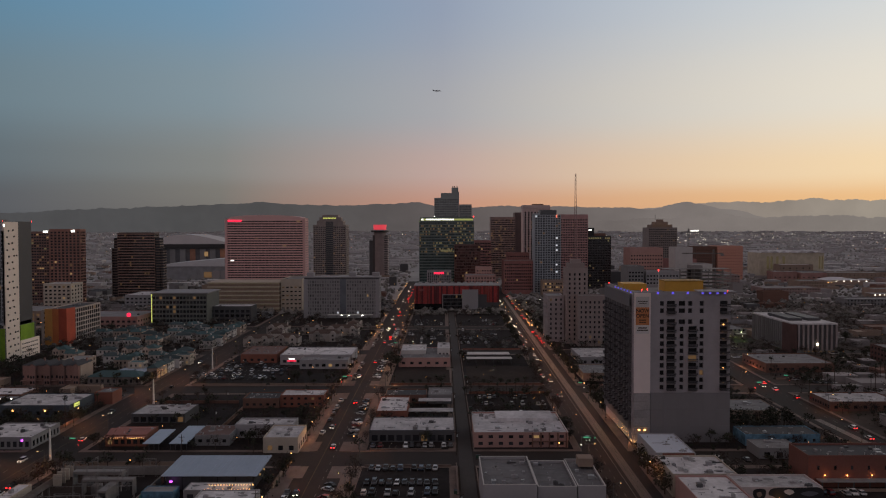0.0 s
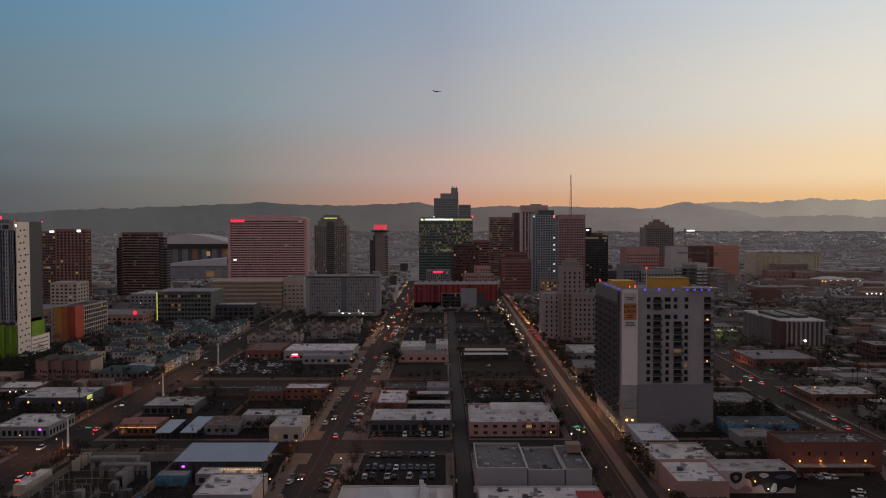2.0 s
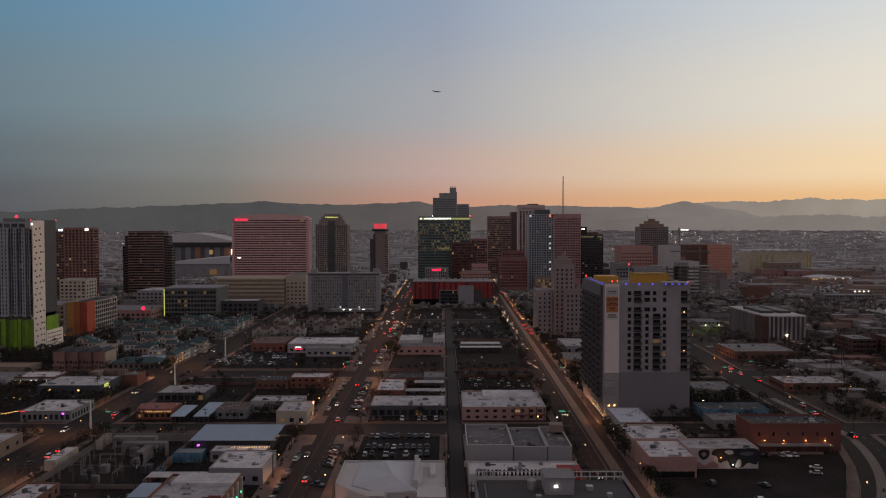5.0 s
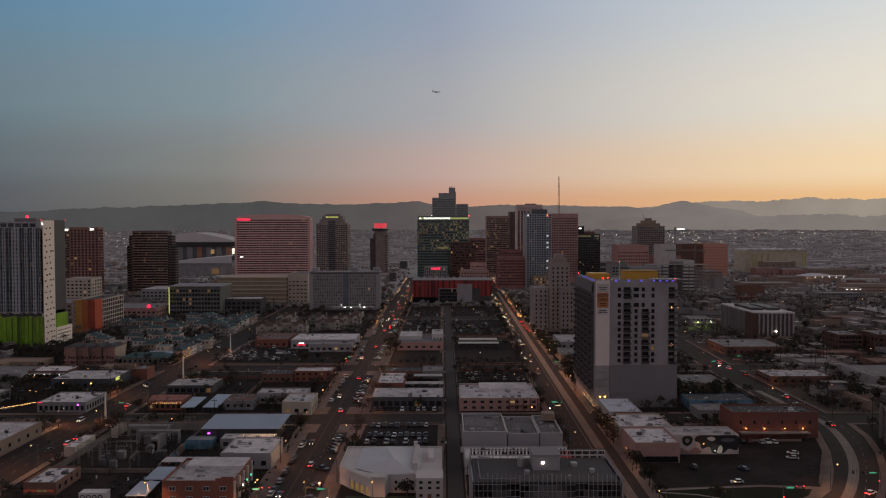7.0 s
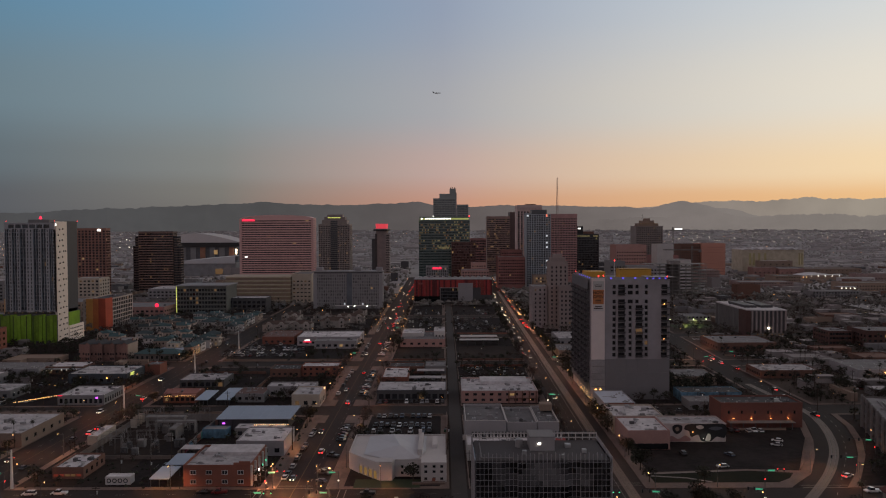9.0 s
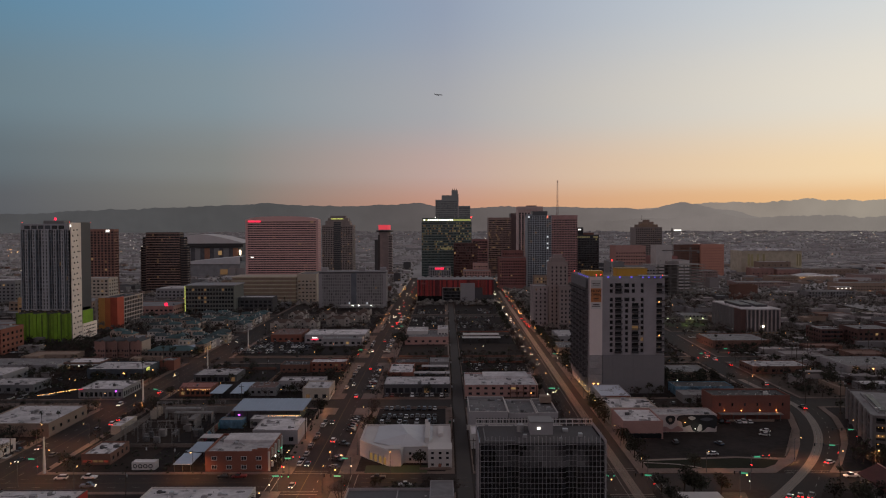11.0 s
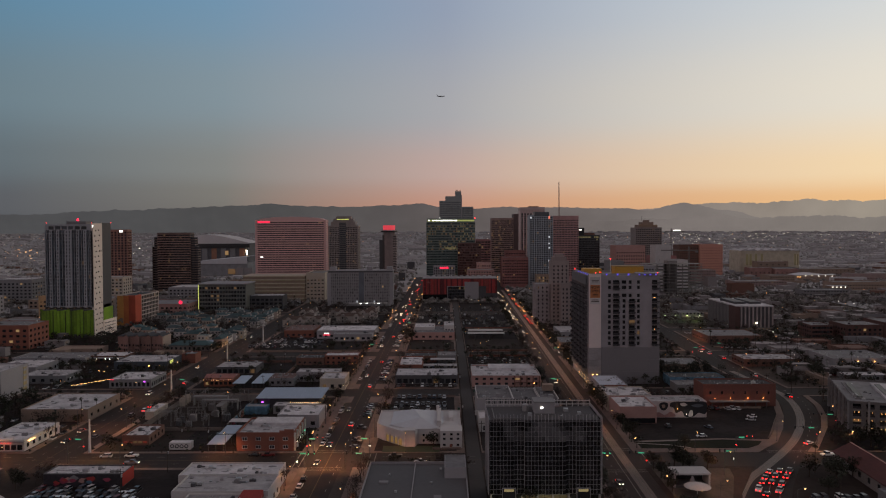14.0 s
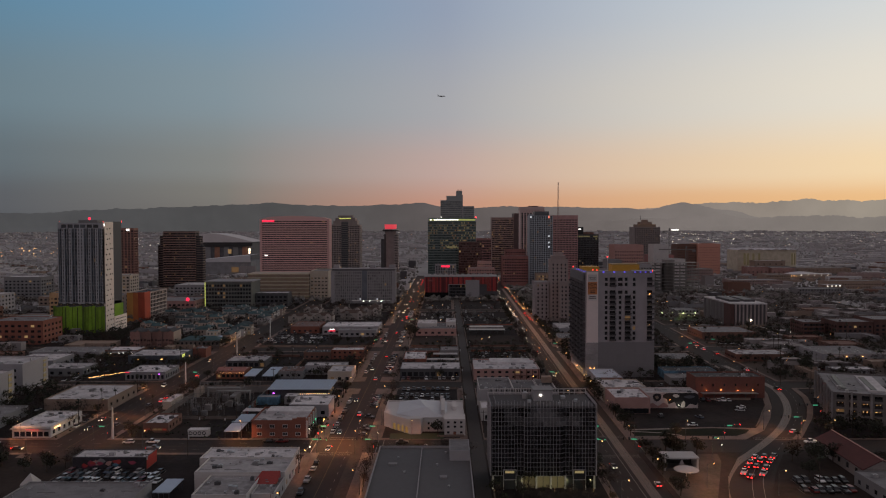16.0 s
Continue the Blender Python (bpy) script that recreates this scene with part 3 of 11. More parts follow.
# raised blocks with kerbs
ROWS_Y = [(-300, 170), (189, 294), (313, 424), (444, 554), (573, 690), (710, 820), (840, 950)]
for j, (y0, y1) in enumerate(ROWS_Y):
    for i, (x0, x1, n) in enumerate(((-420, -176, "west"), (-154, -60, "mid"), (-36, 4.5, "inner"))):
        ob = sheet(f"pavement_{n}_{j + 1}", [(x0, y0), (x1, y0), (x1, y1), (x0, y1)], 0.15, CONCRETE, "raised concrete pavement with kerbs", "pavement")
        sheet(f"lot_{n}_{j + 1}", [(x0 + 2.6, y0 + 2.6), (x1 - 3.4, y0 + 2.6), (x1 - 3.4, y1 - 2.6), (x0 + 3.4, y1 - 2.6)], 0.156, LOT, "dark lot surface", "ground", 0.1)
    e0, e1 = central_x(y0) - 9.5, central_x(y1) - 9.5
    sheet(f"pavement_east_{j + 1}", [(11.5, y0), (e0, y0), (e1, y1), (11.5, y1)], 0.15, CONCRETE, "raised concrete pavement with kerbs", "pavement")
    sheet(f"lot_east_{j + 1}", [(12, y0 + 2.6), (e0 - 3.2, y0 + 2.6), (e1 - 3.2, y1 - 2.6), (12, y1 - 2.6)], 0.156, LOT, "dark lot surface", "ground", 0.1)
    if j >= 2:
        w0, w1 = central_x(y0) + 9.5, central_x(y1) + 9.5
        a0, a1 = avenue_x(y0), avenue_x(y1)
        sheet(f"pavement_far_{j + 1}", [(w0, y0), (a0 - 9, y0), (a1 - 9, y1), (w1, y1)], 0.15, CONCRETE, "raised concrete pavement with kerbs", "pavement")
        sheet(f"lot_far_{j + 1}", [(w0 + 4, y0 + 3), (a0 - 11, y0 + 3), (a1 - 11, y1 - 3), (w1 + 4, y1 - 3)], 0.156, LOT, "dark lot surface", "ground", 0.1)
        sheet(f"pavement_outer_{j + 1}", [(a0 + 9, y0), (460, y0), (460, y1), (a1 + 9, y1)], 0.15, CONCRETE, "raised concrete pavement with kerbs", "pavement")
        sheet(f"lot_outer_{j + 1}", [(a0 + 11, y0 + 2), (458, y0 + 2), (458, y1 - 2), (a1 + 11, y1 - 2)], 0.156, DRYLOT, "bare dirt and dry grass", "ground", 0.1)
sheet("lot_southwest", [(-230, 60), (-151, 60), (-151, 158), (-156, 163), (-230, 163)], 0.2, DIRT, "dark bare earth with scattered bushes", "ground", 0.1)
sheet("pavement_corner", [(central_x(189) + 9.5, 189), (126, 189), (131, 194.5), (140, 203.5), (152.5, 226), (163, 249), (173.5, 279), (177, 294), (central_x(294) + 9.5, 294)], 0.15, CONCRETE, "raised corner block beside the curving tracks", "pavement")
sheet("lot_corner", [(80, 206), (118, 209.5), (137.5, 207.5), (150, 231.5), (160, 250), (167, 270), (169, 290), (80, 290)], 0.156, LOT, "dark parking lot surface", "ground", 0.1)
sheet("pavement_wedge", [(central_x(40) + 9.5, 40), (78, 60), (90, 112), (100, 140), (113.5, 165), (116, 170), (central_x(170) + 9.5, 170)], 0.15, DIRT, "wedge-shaped plaza between avenue and tracks", "pavement")
sheet("pavement_wedge_rear", [(central_x(-300) + 9.5, -300), (86, -300), (84, 60), (78, 60), (central_x(40) + 9.5, 40)], 0.15, DIRT, "bare strip between avenue and tracks", "pavement")
sheet("lot_wedge", [(75, 66), (86, 112), (104, 158), (106, 168), (76, 168)], 0.156, surf("plaza_paving", (0.095, 0.078, 0.066), 0.9, 0.8, 0.35, 0.12, spec=0.12), "trodden earth of the small plaza", "ground", 0.1)
sheet("pavement_outer_2", [(146, 189), (460, 189), (460, 294), (193.5, 294), (189, 271), (180.5, 247.5), (170.5, 227), (157.5, 205)], 0.15, CONCRETE, "raised concrete pavement with kerbs", "pavement")
sheet("lot_outer_2", [(151, 190.5), (456, 190.5), (456, 292), (196, 292), (192, 271), (183.5, 247.5), (173.5, 227), (160, 205)], 0.156, LOT, "dark lot surface", "ground", 0.1)
sheet("pavement_outer_1", [(136, 170), (460, 170), (460, -300), (106, -300), (101.5, 60), (107.5, 118), (115.5, 135), (125.5, 155), (133, 168)], 0.15, DIRT, "dark planted corner ground", "pavement")
strip("alley", [(8, -300), (8, 950)], 5.6, 0.03, surf("alley_concrete", (0.05, 0.04, 0.037), 0.85, 1.2, 0.25, 0.12), "narrow concrete service alley")

# vacant ground, lawns and other surfaces
for n, pts, mt, lab in (("vacant_lot", [(-32, 448), (3, 448), (3, 494), (-32, 494)], DIRT, "bare vacant lot"), ("vacant_lot", [(14, 448), (62, 448), (62, 505), (14, 505)], DIRT, "bare vacant lot"),
                        ("lawn", [(-30, 190), (-6, 190), (-6, 199), (-30, 199)], GRASS, "small lawn before the church"), ("vacant_lot", [(-150, 425 + 22), (-104, 447), (-104, 456), (-150, 456)], DIRT, "bare strip beside the car park"),
                        ("lawn", [(79, 194.5), (124, 194.5), (130, 199), (134, 205), (118, 207.5), (79, 203.5)], surf("dry_turf", (0.022, 0.023, 0.016), 0.95, 2, 0.35, 0.12, spec=0.05), "dark dry turf of a corner park"), ("vacant_lot", [(-150, 192), (-118, 192), (-118, 290), (-150, 290)], DIRT, "gravel yard of the substation")):
    sheet(n, pts, 0.162, mt, lab, "ground", 0.12)
for a in ([(79, 204.2), (108, 207.4)], [(79, 202), (92, 199.5), (100, 195)]):
    strip("footpath", a, 1.1, 0.175, PATH_M, "pale concrete footpath across the corner park", 0.03, "structure", "path")


# tram tracks and markings
def tram(name, pts, wide):
    strip(name, pts, wide, 0.036, TRACKWAY, "pale concrete tram trackway", 0.03, "structure", "track")
    P = [Vector(p) for p in pts]
    for off in (-0.72, 0.72):
        q = []
        for i, p in enumerate(P):
            d = (P[min(i + 1, len(P) - 1)] - P[max(i - 1, 0)]).normalized()
            q.append(p + Vector((d.y, -d.x)) * off)
        strip("rail", q, 0.16, 0.05, RAIL, "worn steel tram rail", 0.03, "structure", "track")
        strip("rail_slot", [p + Vector((0.14, 0)) for p in q], 0.1, 0.045, RUBBER, "dark rubber slot beside the rail", 0.02, "structure", "track")


tram("tramway_central", [(central_x(y) + 3.6, y) for y in (-300, 300, 1000)], 3.8)
tram("tramway_curve", fine(CURVE), 3.6)


def dashes(name, pts, material, wide=0.14, dash=3.0, gap=6.0, label="painted lane line"):
    """A painted line along a plan line, its dashes running on from piece to piece."""
    g, run = Geo(), 0.0
    for a, b in zip(pts[:-1], pts[1:]):
        a, b = Vector(a), Vector(b)
        d = b - a
        long = d.length
        d.normalize()
        n = Vector((-d.y, d.x)) * wide / 2
        s = -(run % (dash + gap))
        while s < long:
            u, e = max(0.0, s), min(long, s + dash)
            if e > u:
                q = [a + d * u - n, a + d * e - n, a + d * e + n, a + d * u + n]
                g.poly([(c.x, c.y, 0.056) for c in q])
            s += dash + gap
        run += long
    return thing(name, g, material, (0, 0, 0), 0, label, "marking", "", "structure")


dashes("road_marking", [(-50.6, -100), (-50.6, 1000)], YPAINT, 0.25, 200, 0)
for x in (-46.1,):
    dashes("road_marking", [(x, -100), (x, 900)], PAINT)
for o in (-3.2, -6.3):
    dashes("road_marking", [(central_x(-100) + o, -100), (central_x(900) + o, 900)], PAINT)
dashes("road_marking", [(central_x(-100) + 0.1, -100), (central_x(900) + 0.1, 900)], PAINT, 0.2, 300, 0)
dashes("road_marking", [(-165, -100), (-165, 900)], YPAINT, 0.2, 200, 0)
for x in (-160, -170):
    dashes("road_marking", [(x, -100), (x, 900)], PAINT)
for o in (4.6,):
    dashes("road_marking", [(p[0] + o, p[1]) for p in fine(AVENUE[5:], 4)], PAINT, 0.18)
for o in (1.4, 5.4):
    dashes("road_marking", [(p[0] + o, p[1]) for p in fine([(96.5, 110), (105.5, 135), (115.5, 155), (122.5, 166.5)], 4)], PAINT, 0.2, 200, 0)
dashes("road_marking", [(-400, 179.5), (-70, 179.5)], YPAINT, 0.2, 400, 0)
dashes("road_marking", [(-30, 179.5), (50, 179.5)], YPAINT, 0.2, 400, 0)
for y in (175, 184):
    dashes("road_marking", [(-400, y), (-64, y)], PAINT)
    dashes("road_marking", [(-30, y), (50, y)], PAINT)


def crosswalk(x0, x1, y0, y1, along_x):
    g = Geo()
    z = 0.058
    if along_x:
        for y in (y0, y1 - 0.3):
            g.poly([(x0, y, z), (x1, y, z), (x1, y + 0.3, z), (x0, y + 0.3, z)])
    else:
        for x in (x0, x1 - 0.3):
            g.poly([(x, y0, z), (x + 0.3, y0, z), (x + 0.3, y1, z), (x, y1, z)])
    thing("crosswalk", g, PAINT, (0, 0, 0), 0, "crosswalk between two worn white lines", "marking", "crosswalks", "structure")


for y in (179.5,):
    for dy in (-12.5, 10):
        crosswalk(-57, -44, y + dy, y + dy + 3.0, True)
    for x in (-63.5, -34.5):
        crosswalk(x, x + 2.6, y - 9, y + 9, False)
for dy in (-15.5, 12.5):
    crosswalk(central_x(175) - 9, central_x(175) + 9, 179.5 + dy, 182.1 + dy, True)
crosswalk(52, 54.6, 171, 188, False)
crosswalk(77, 79.6, 171, 188, False)
crosswalk(130, 148, 189, 191.6, True)
# kerb build-outs at the side street's corners
for y in (303.5, 434):
    for sx in (-1, 1):
        for sy in (-1, 1):
            x = -42.2 if sx > 0 else -56.6
            yy = y + sy * 17
            sheet("kerb_buildout", [(x - 2.6, yy - 7), (x + 2.6, yy - 7), (x + 2.6, yy + 7), (x - 2.6, yy + 7)], 0.149, CONCRETE, "paved kerb build-out at the corner", "pavement")


# ---- towers and large buildings ----
def tower(name, x0, x1, y0, y1, z1, wallmat, label, fronts, glassmat=None, lit=0.05, litmats=None, mode="row", depth=0.3, parapet=1.0, roofmat=None, seed=1, units=2, category="tower", litrows=None):
    """fronts: {side: (cols, rows, width, height, pitch, sill, first_floor_z)}."""
    rng = random.Random(seed)
    glassmat, litmats = glassmat or GLASS, litmats or (WARM, WARM2, WARM2)
    label = label if len(label.split()) > 3 else label + " in the city centre"
    w, d = x1 - x0, y1 - y0
    holes = {}
    for side, (cols, rows, ww, wh, pitch, sill, zf) in fronts.items():
        width = w if side in ("front", "back") else d
        ww = min(ww, width / cols - 0.05)
        holes[side] = grid(width, zf, cols, rows, ww, wh, pitch, sill, 0.5)
    ob = thing(name, block(name, w, d, 0, z1, wallmat, holes, depth, None, parapet), wallmat, ((x0 + x1) / 2, (y0 + y1) / 2, 0.0), 0, label, category)
    part("roof", Geo().box(-w / 2 + 0.3, w / 2 - 0.3, -d / 2 + 0.3, d / 2 - 0.3, z1 - parapet - 0.4, z1 - parapet + 0.03), roofmat or ROOFG, ob)
    for side, hs in holes.items():
        if litrows:
            dull = [h for h in hs if not litrows[0] < h[2] < litrows[1]]
            put_panes(ob, side, w, d, dull, glassmat, depth, 0.02, litmats, rng, mode)
            hs = [h for h in hs if litrows[0] < h[2] < litrows[1]]
        put_panes(ob, side, w, d, hs, glassmat, depth, lit, litmats, rng, mode)
    roof_units(ob, w * 0.8, d * 0.8, z1 - parapet + 0.03, units, rng)
    return ob


def sign(ob, x0, x1, y, z0, z1, material, bars, label):
    """A lit sign whose writing cannot be read: bars of its size."""
    n, step = bars, (x1 - x0) / bars
    for i in range(n):
        part("sign_letter", Geo().box(x0 + step * i, x0 + step * (i + 0.78), y - 0.25, y, z0, z1), material, ob, label)


def beacon(ob, x, y, z, material=None, r=0.5):
    part("beacon", Geo().cyl(x, y, z, z + 0.5, 0.12, n=6).cyl(x, y, z + 0.5, z + 0.5 + r * 1.6, r, r * 0.6, 8), material or REDL, ob, "red aircraft warning lamp")


# the white apartment tower with the banner, beside the main avenue
def banner_tower():
    rng = random.Random(5)
    x0, x1, y0, y1, top = 81.0, 123.4, 326, 378, 64.6
    w, d = x1 - x0, y1 - y0
    hw, hd = w / 2, d / 2
    holes = []
    base, pitch = 22.6, 3.17
    level = lambda r: base + pitch * r + (1.6 if r > 9 else 0)
    for r in range(12):
        z = level(r) + 0.45
        top_floors = r > 8
        cols = ((11.9, 13.7), (14.9, 18.5), (20.0, 22.8) if top_floors else (20.5, 22.2), (24.1, 25.9) if top_floors else (24.3, 27.9), (29.1, 30.8), (37.9, 41.2))
        for k, (a, b) in enumerate(cols):
            door = k in (1, 5) or (k == 3 and not top_floors)
            holes.append((a, b, z - (0.25 if door else 0), z + (2.2 if door else 2.05)))
    left = grid(d, base - 14, 10, 16, 3.6, 2.4, pitch, 0.4, 1.0)
    g = block("body", w, d, 0, top, LGREY, {"front": holes}, 0.9, None, 1.3)
    ob = thing("banner_tower", g, surf("pale_render", (0.31, 0.288, 0.305), 0.8, 0.35, 0.16, 0.09), ((x0 + x1) / 2, (y0 + y1) / 2, 0.1), 0, "pale grey high-rise apartment tower with a tall advertising banner", "tower")
    put_panes(ob, "front", w, d, holes, VOID, 0.9, 0.015, (WARM2, WARM2), rng)
    p, u, width, rz = side_of("left", w, d)
    # left side wall has a darker colour than the front
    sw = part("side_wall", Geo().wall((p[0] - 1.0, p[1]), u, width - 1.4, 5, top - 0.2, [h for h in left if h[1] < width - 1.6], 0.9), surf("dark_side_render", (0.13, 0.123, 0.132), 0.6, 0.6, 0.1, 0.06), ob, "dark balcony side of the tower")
    for a0, a1, b0, b1 in left:
        if a1 < width - 1.6:
            part("window", pane_mesh(a1 - a0, b1 - b0, WARM2 if rng.random() < 0.03 else VOID), None, sw, "", (p[0] - 0.2, p[1] - (a0 + a1) / 2, (b0 + b1) / 2), rz)
    part("roof", Geo().box(-hw + 0.4, hw - 0.4, -hd + 0.4, hd - 0.4, top - 1.8, top - 1.2), ROOFG, ob)
    # blank car-park storeys with cladding joints, set slightly proud
    pod = surf("podium_panel", (0.185, 0.176, 0.185), 0.7, 0.6, 0.05, 0.06, vary=0.02)
    for i in range(6):
        for j in range(3):
            a, b = -hw + 7.9 + i * 5.75, -hw + 7.9 + (i + 1) * 5.75 - 0.04
            part("panel", Geo().box(a, b, -hd - 0.35, -hd, 7.25 * j + 0.02, 7.25 * (j + 1) - 0.03), pod, ob)
    # white slab that carries the banner
    slab = surf("banner_white", (0.7, 0.605, 0.585), 0.7, 0.4, 0.05, 0.06)
    part("corner_slab", Geo().box(-hw + 0.6, -hw + 7.6, -hd - 0.75, -hd, 21.6, top + 0.6), slab, ob, "off-white banner wall")
    for j in range(6):
        part("slab_panel", Geo().box(-hw + 0.6, -hw + 7.6, -hd - 0.7, -hd, 3.6 * j, 3.6 * j + 3.45), surf("pale_strip", (0.3, 0.28, 0.285), 0.7), ob)
    part("banner", Geo().box(-hw + 1.2, -hw + 7.0, -hd - 0.84, -hd - 0.76, 51.3, 59.0), surf("orange_banner", (0.52, 0.2, 0.075), 0.7, 0.4, 0.06, 0.1), ob, "orange banner with dark lettering")
    part("banner_top", Geo().box(-hw + 1.2, -hw + 7.0, -hd - 0.84, -hd - 0.76, 59.1, 63.6), WHITE, ob, "white head of the banner")
    part("banner_foot", Geo().box(-hw + 1.2, -hw + 7.0, -hd - 0.84, -hd - 0.76, 47.6, 51.2), WHITE, ob, "white foot of the banner")
    ink = surf("banner_ink", (0.05, 0.03, 0.025), 0.8)
    for k, (word, z) in enumerate((("NOW", 56.8), ("OPEN", 54.6))):
        cu = bpy.data.curves.new("lettering", "FONT")
        cu.body, cu.size, cu.align_x, cu.extrude, cu.offset = word, 2.2, "CENTER", 0.02, 0.05
        cu.materials.append(ink)
        t = new("lettering", cu)
        t.parent = ob
        t.matrix_basis = pose(-hw + 4.1, -hd - 0.88, z, 90, 0, 0)
    for a, b, z, h in ((-hw + 2.0, -hw + 6.2, 61.4, 0.35), (-hw + 2.4, -hw + 5.8, 60.6, 0.3), (-hw + 2.2, -hw + 6.0, 49.8, 0.5), (-hw + 1.8, -hw + 6.4, 48.8, 0.5), (-hw + 2.6, -hw + 5.6, 53.2, 0.5), (-hw + 2.6, -hw + 5.6, 52.3, 0.4)):
        part("lettering_bar", Geo().box(a, b, -hd - 0.88, -hd - 0.84, z, z + h), ink, ob)
    # balconies
    dark_metal = surf("balcony_metal", (0.06, 0.056, 0.062), 0.6)
    bal = Geo().box(-2.0, 2.0, -1.5, 0, 0, 0.16).box(-2.0, 2.0, -1.5, -1.44, 0.55, 1.15).box(-2.0, -1.94, -1.44, 0, 0.55, 1.15).box(1.94, 2.0, -1.44, 0, 0.55, 1.15).mesh("balcony", dark_metal)
    for r in range(12):
        z = level(r) + 0.2
        part("balcony", bal, None, ob, "", (-hw + 16.7, -hd, z))
        if r < 9:
            part("balcony", bal, None, ob, "", (-hw + 26.1, -hd, z))
        part("balcony", bal, None, ob, "", (hw - 2.4, -hd, z))
    for r in range(16):
        for c in range(5):
            part("balcony", bal, None, ob, "", (-hw - 1.0, hd - d * (c * 2 + 1.0) / 10, base - 14 + pitch * r + 0.2), -90)
    part("roof_canopy", Geo().box(hw - 13, hw + 2.2, -hd - 1.6, -hd + 9, top + 0.9, top + 1.25), LGREY, ob, "pale overhanging roof canopy")
    # roof deck: railing wall, ochre penthouse, lights, mast
    part("roof_screen", Geo().box(-hw + 1, hw - 1, -hd + 1.2, -hd + 1.5, top, top + 1.0).box(-hw + 1, -hw + 1.3, -hd + 1.5, hd - 1, top, top + 1.0).box(hw - 1.3, hw - 1, -hd + 1.5, hd - 1, top, top + 1.0), LGREY, ob)
    part("penthouse", Geo().box(1, 19, 2, 12, top - 1.2, top + 3.6), OCHRE, ob, "ochre yellow rooftop penthouse")
    part("penthouse", Geo().box(-17, -6, 8, 20, top - 1.2, top + 2.0), OCHRE, ob, "ochre yellow rooftop penthouse")
    part("penthouse_roof", Geo().box(0.6, 19.4, 1.6, 12.4, top + 3.6, top + 3.9), surf("ochre_dark", (0.3, 0.18, 0.05), 0.7), ob)
    part("mast", Geo().cyl(-1.5, 4, top - 1.2, top + 8, 0.25, 0.12, 8), POLEP, ob)
    beacon(ob, -1.5, 4, top + 8, None, 0.35)
    for x, y in ((-hw + 1, hd - 1), (hw - 1, -hd + 1), (-hw + 6, -hd + 8), (-hw + 9, -hd + 10), (hw - 2, hd - 2)):
        beacon(ob, x, y, top + 0.6, None, 0.32)
    for i in range(11):
        x = -hw + 8 + i * (w - 10) / 10
        if i > 7 or i % 2:
            part("deck_light", Geo().box(x - 0.45, x + 0.45, -hd + 0.9, -hd + 1.15, top - 0.2, top + 0.9), BLUEL, ob, "blue-violet roof deck light")
    for i in range(6):
        y = -hd + 6 + i * 6
        part("deck_light", Geo().box(-hw + 0.7, -hw + 0.95, y, y + 1.4, top, top + 0.6), BLUEL, ob, "blue-violet roof deck light")
    for i in range(5):
        part("wall_lamp", Geo().box(hw - 3.2, hw - 2.7, -hd - 0.3, -hd, base + pitch * (1 + 2 * i), base + pitch * (1 + 2 * i) + 0.5), (WARM, SODIUM, WARM2, WARM, SODIUM)[i], ob)
    for x in (-hw + 2.5, -hw + 5):
        part("entrance_lamp", Geo().box(x, x + 0.7, -hd - 1.1, -hd - 0.75, 5.4, 5.9), SODIUM, ob, "warm entrance lamp")
    return ob


banner_tower()


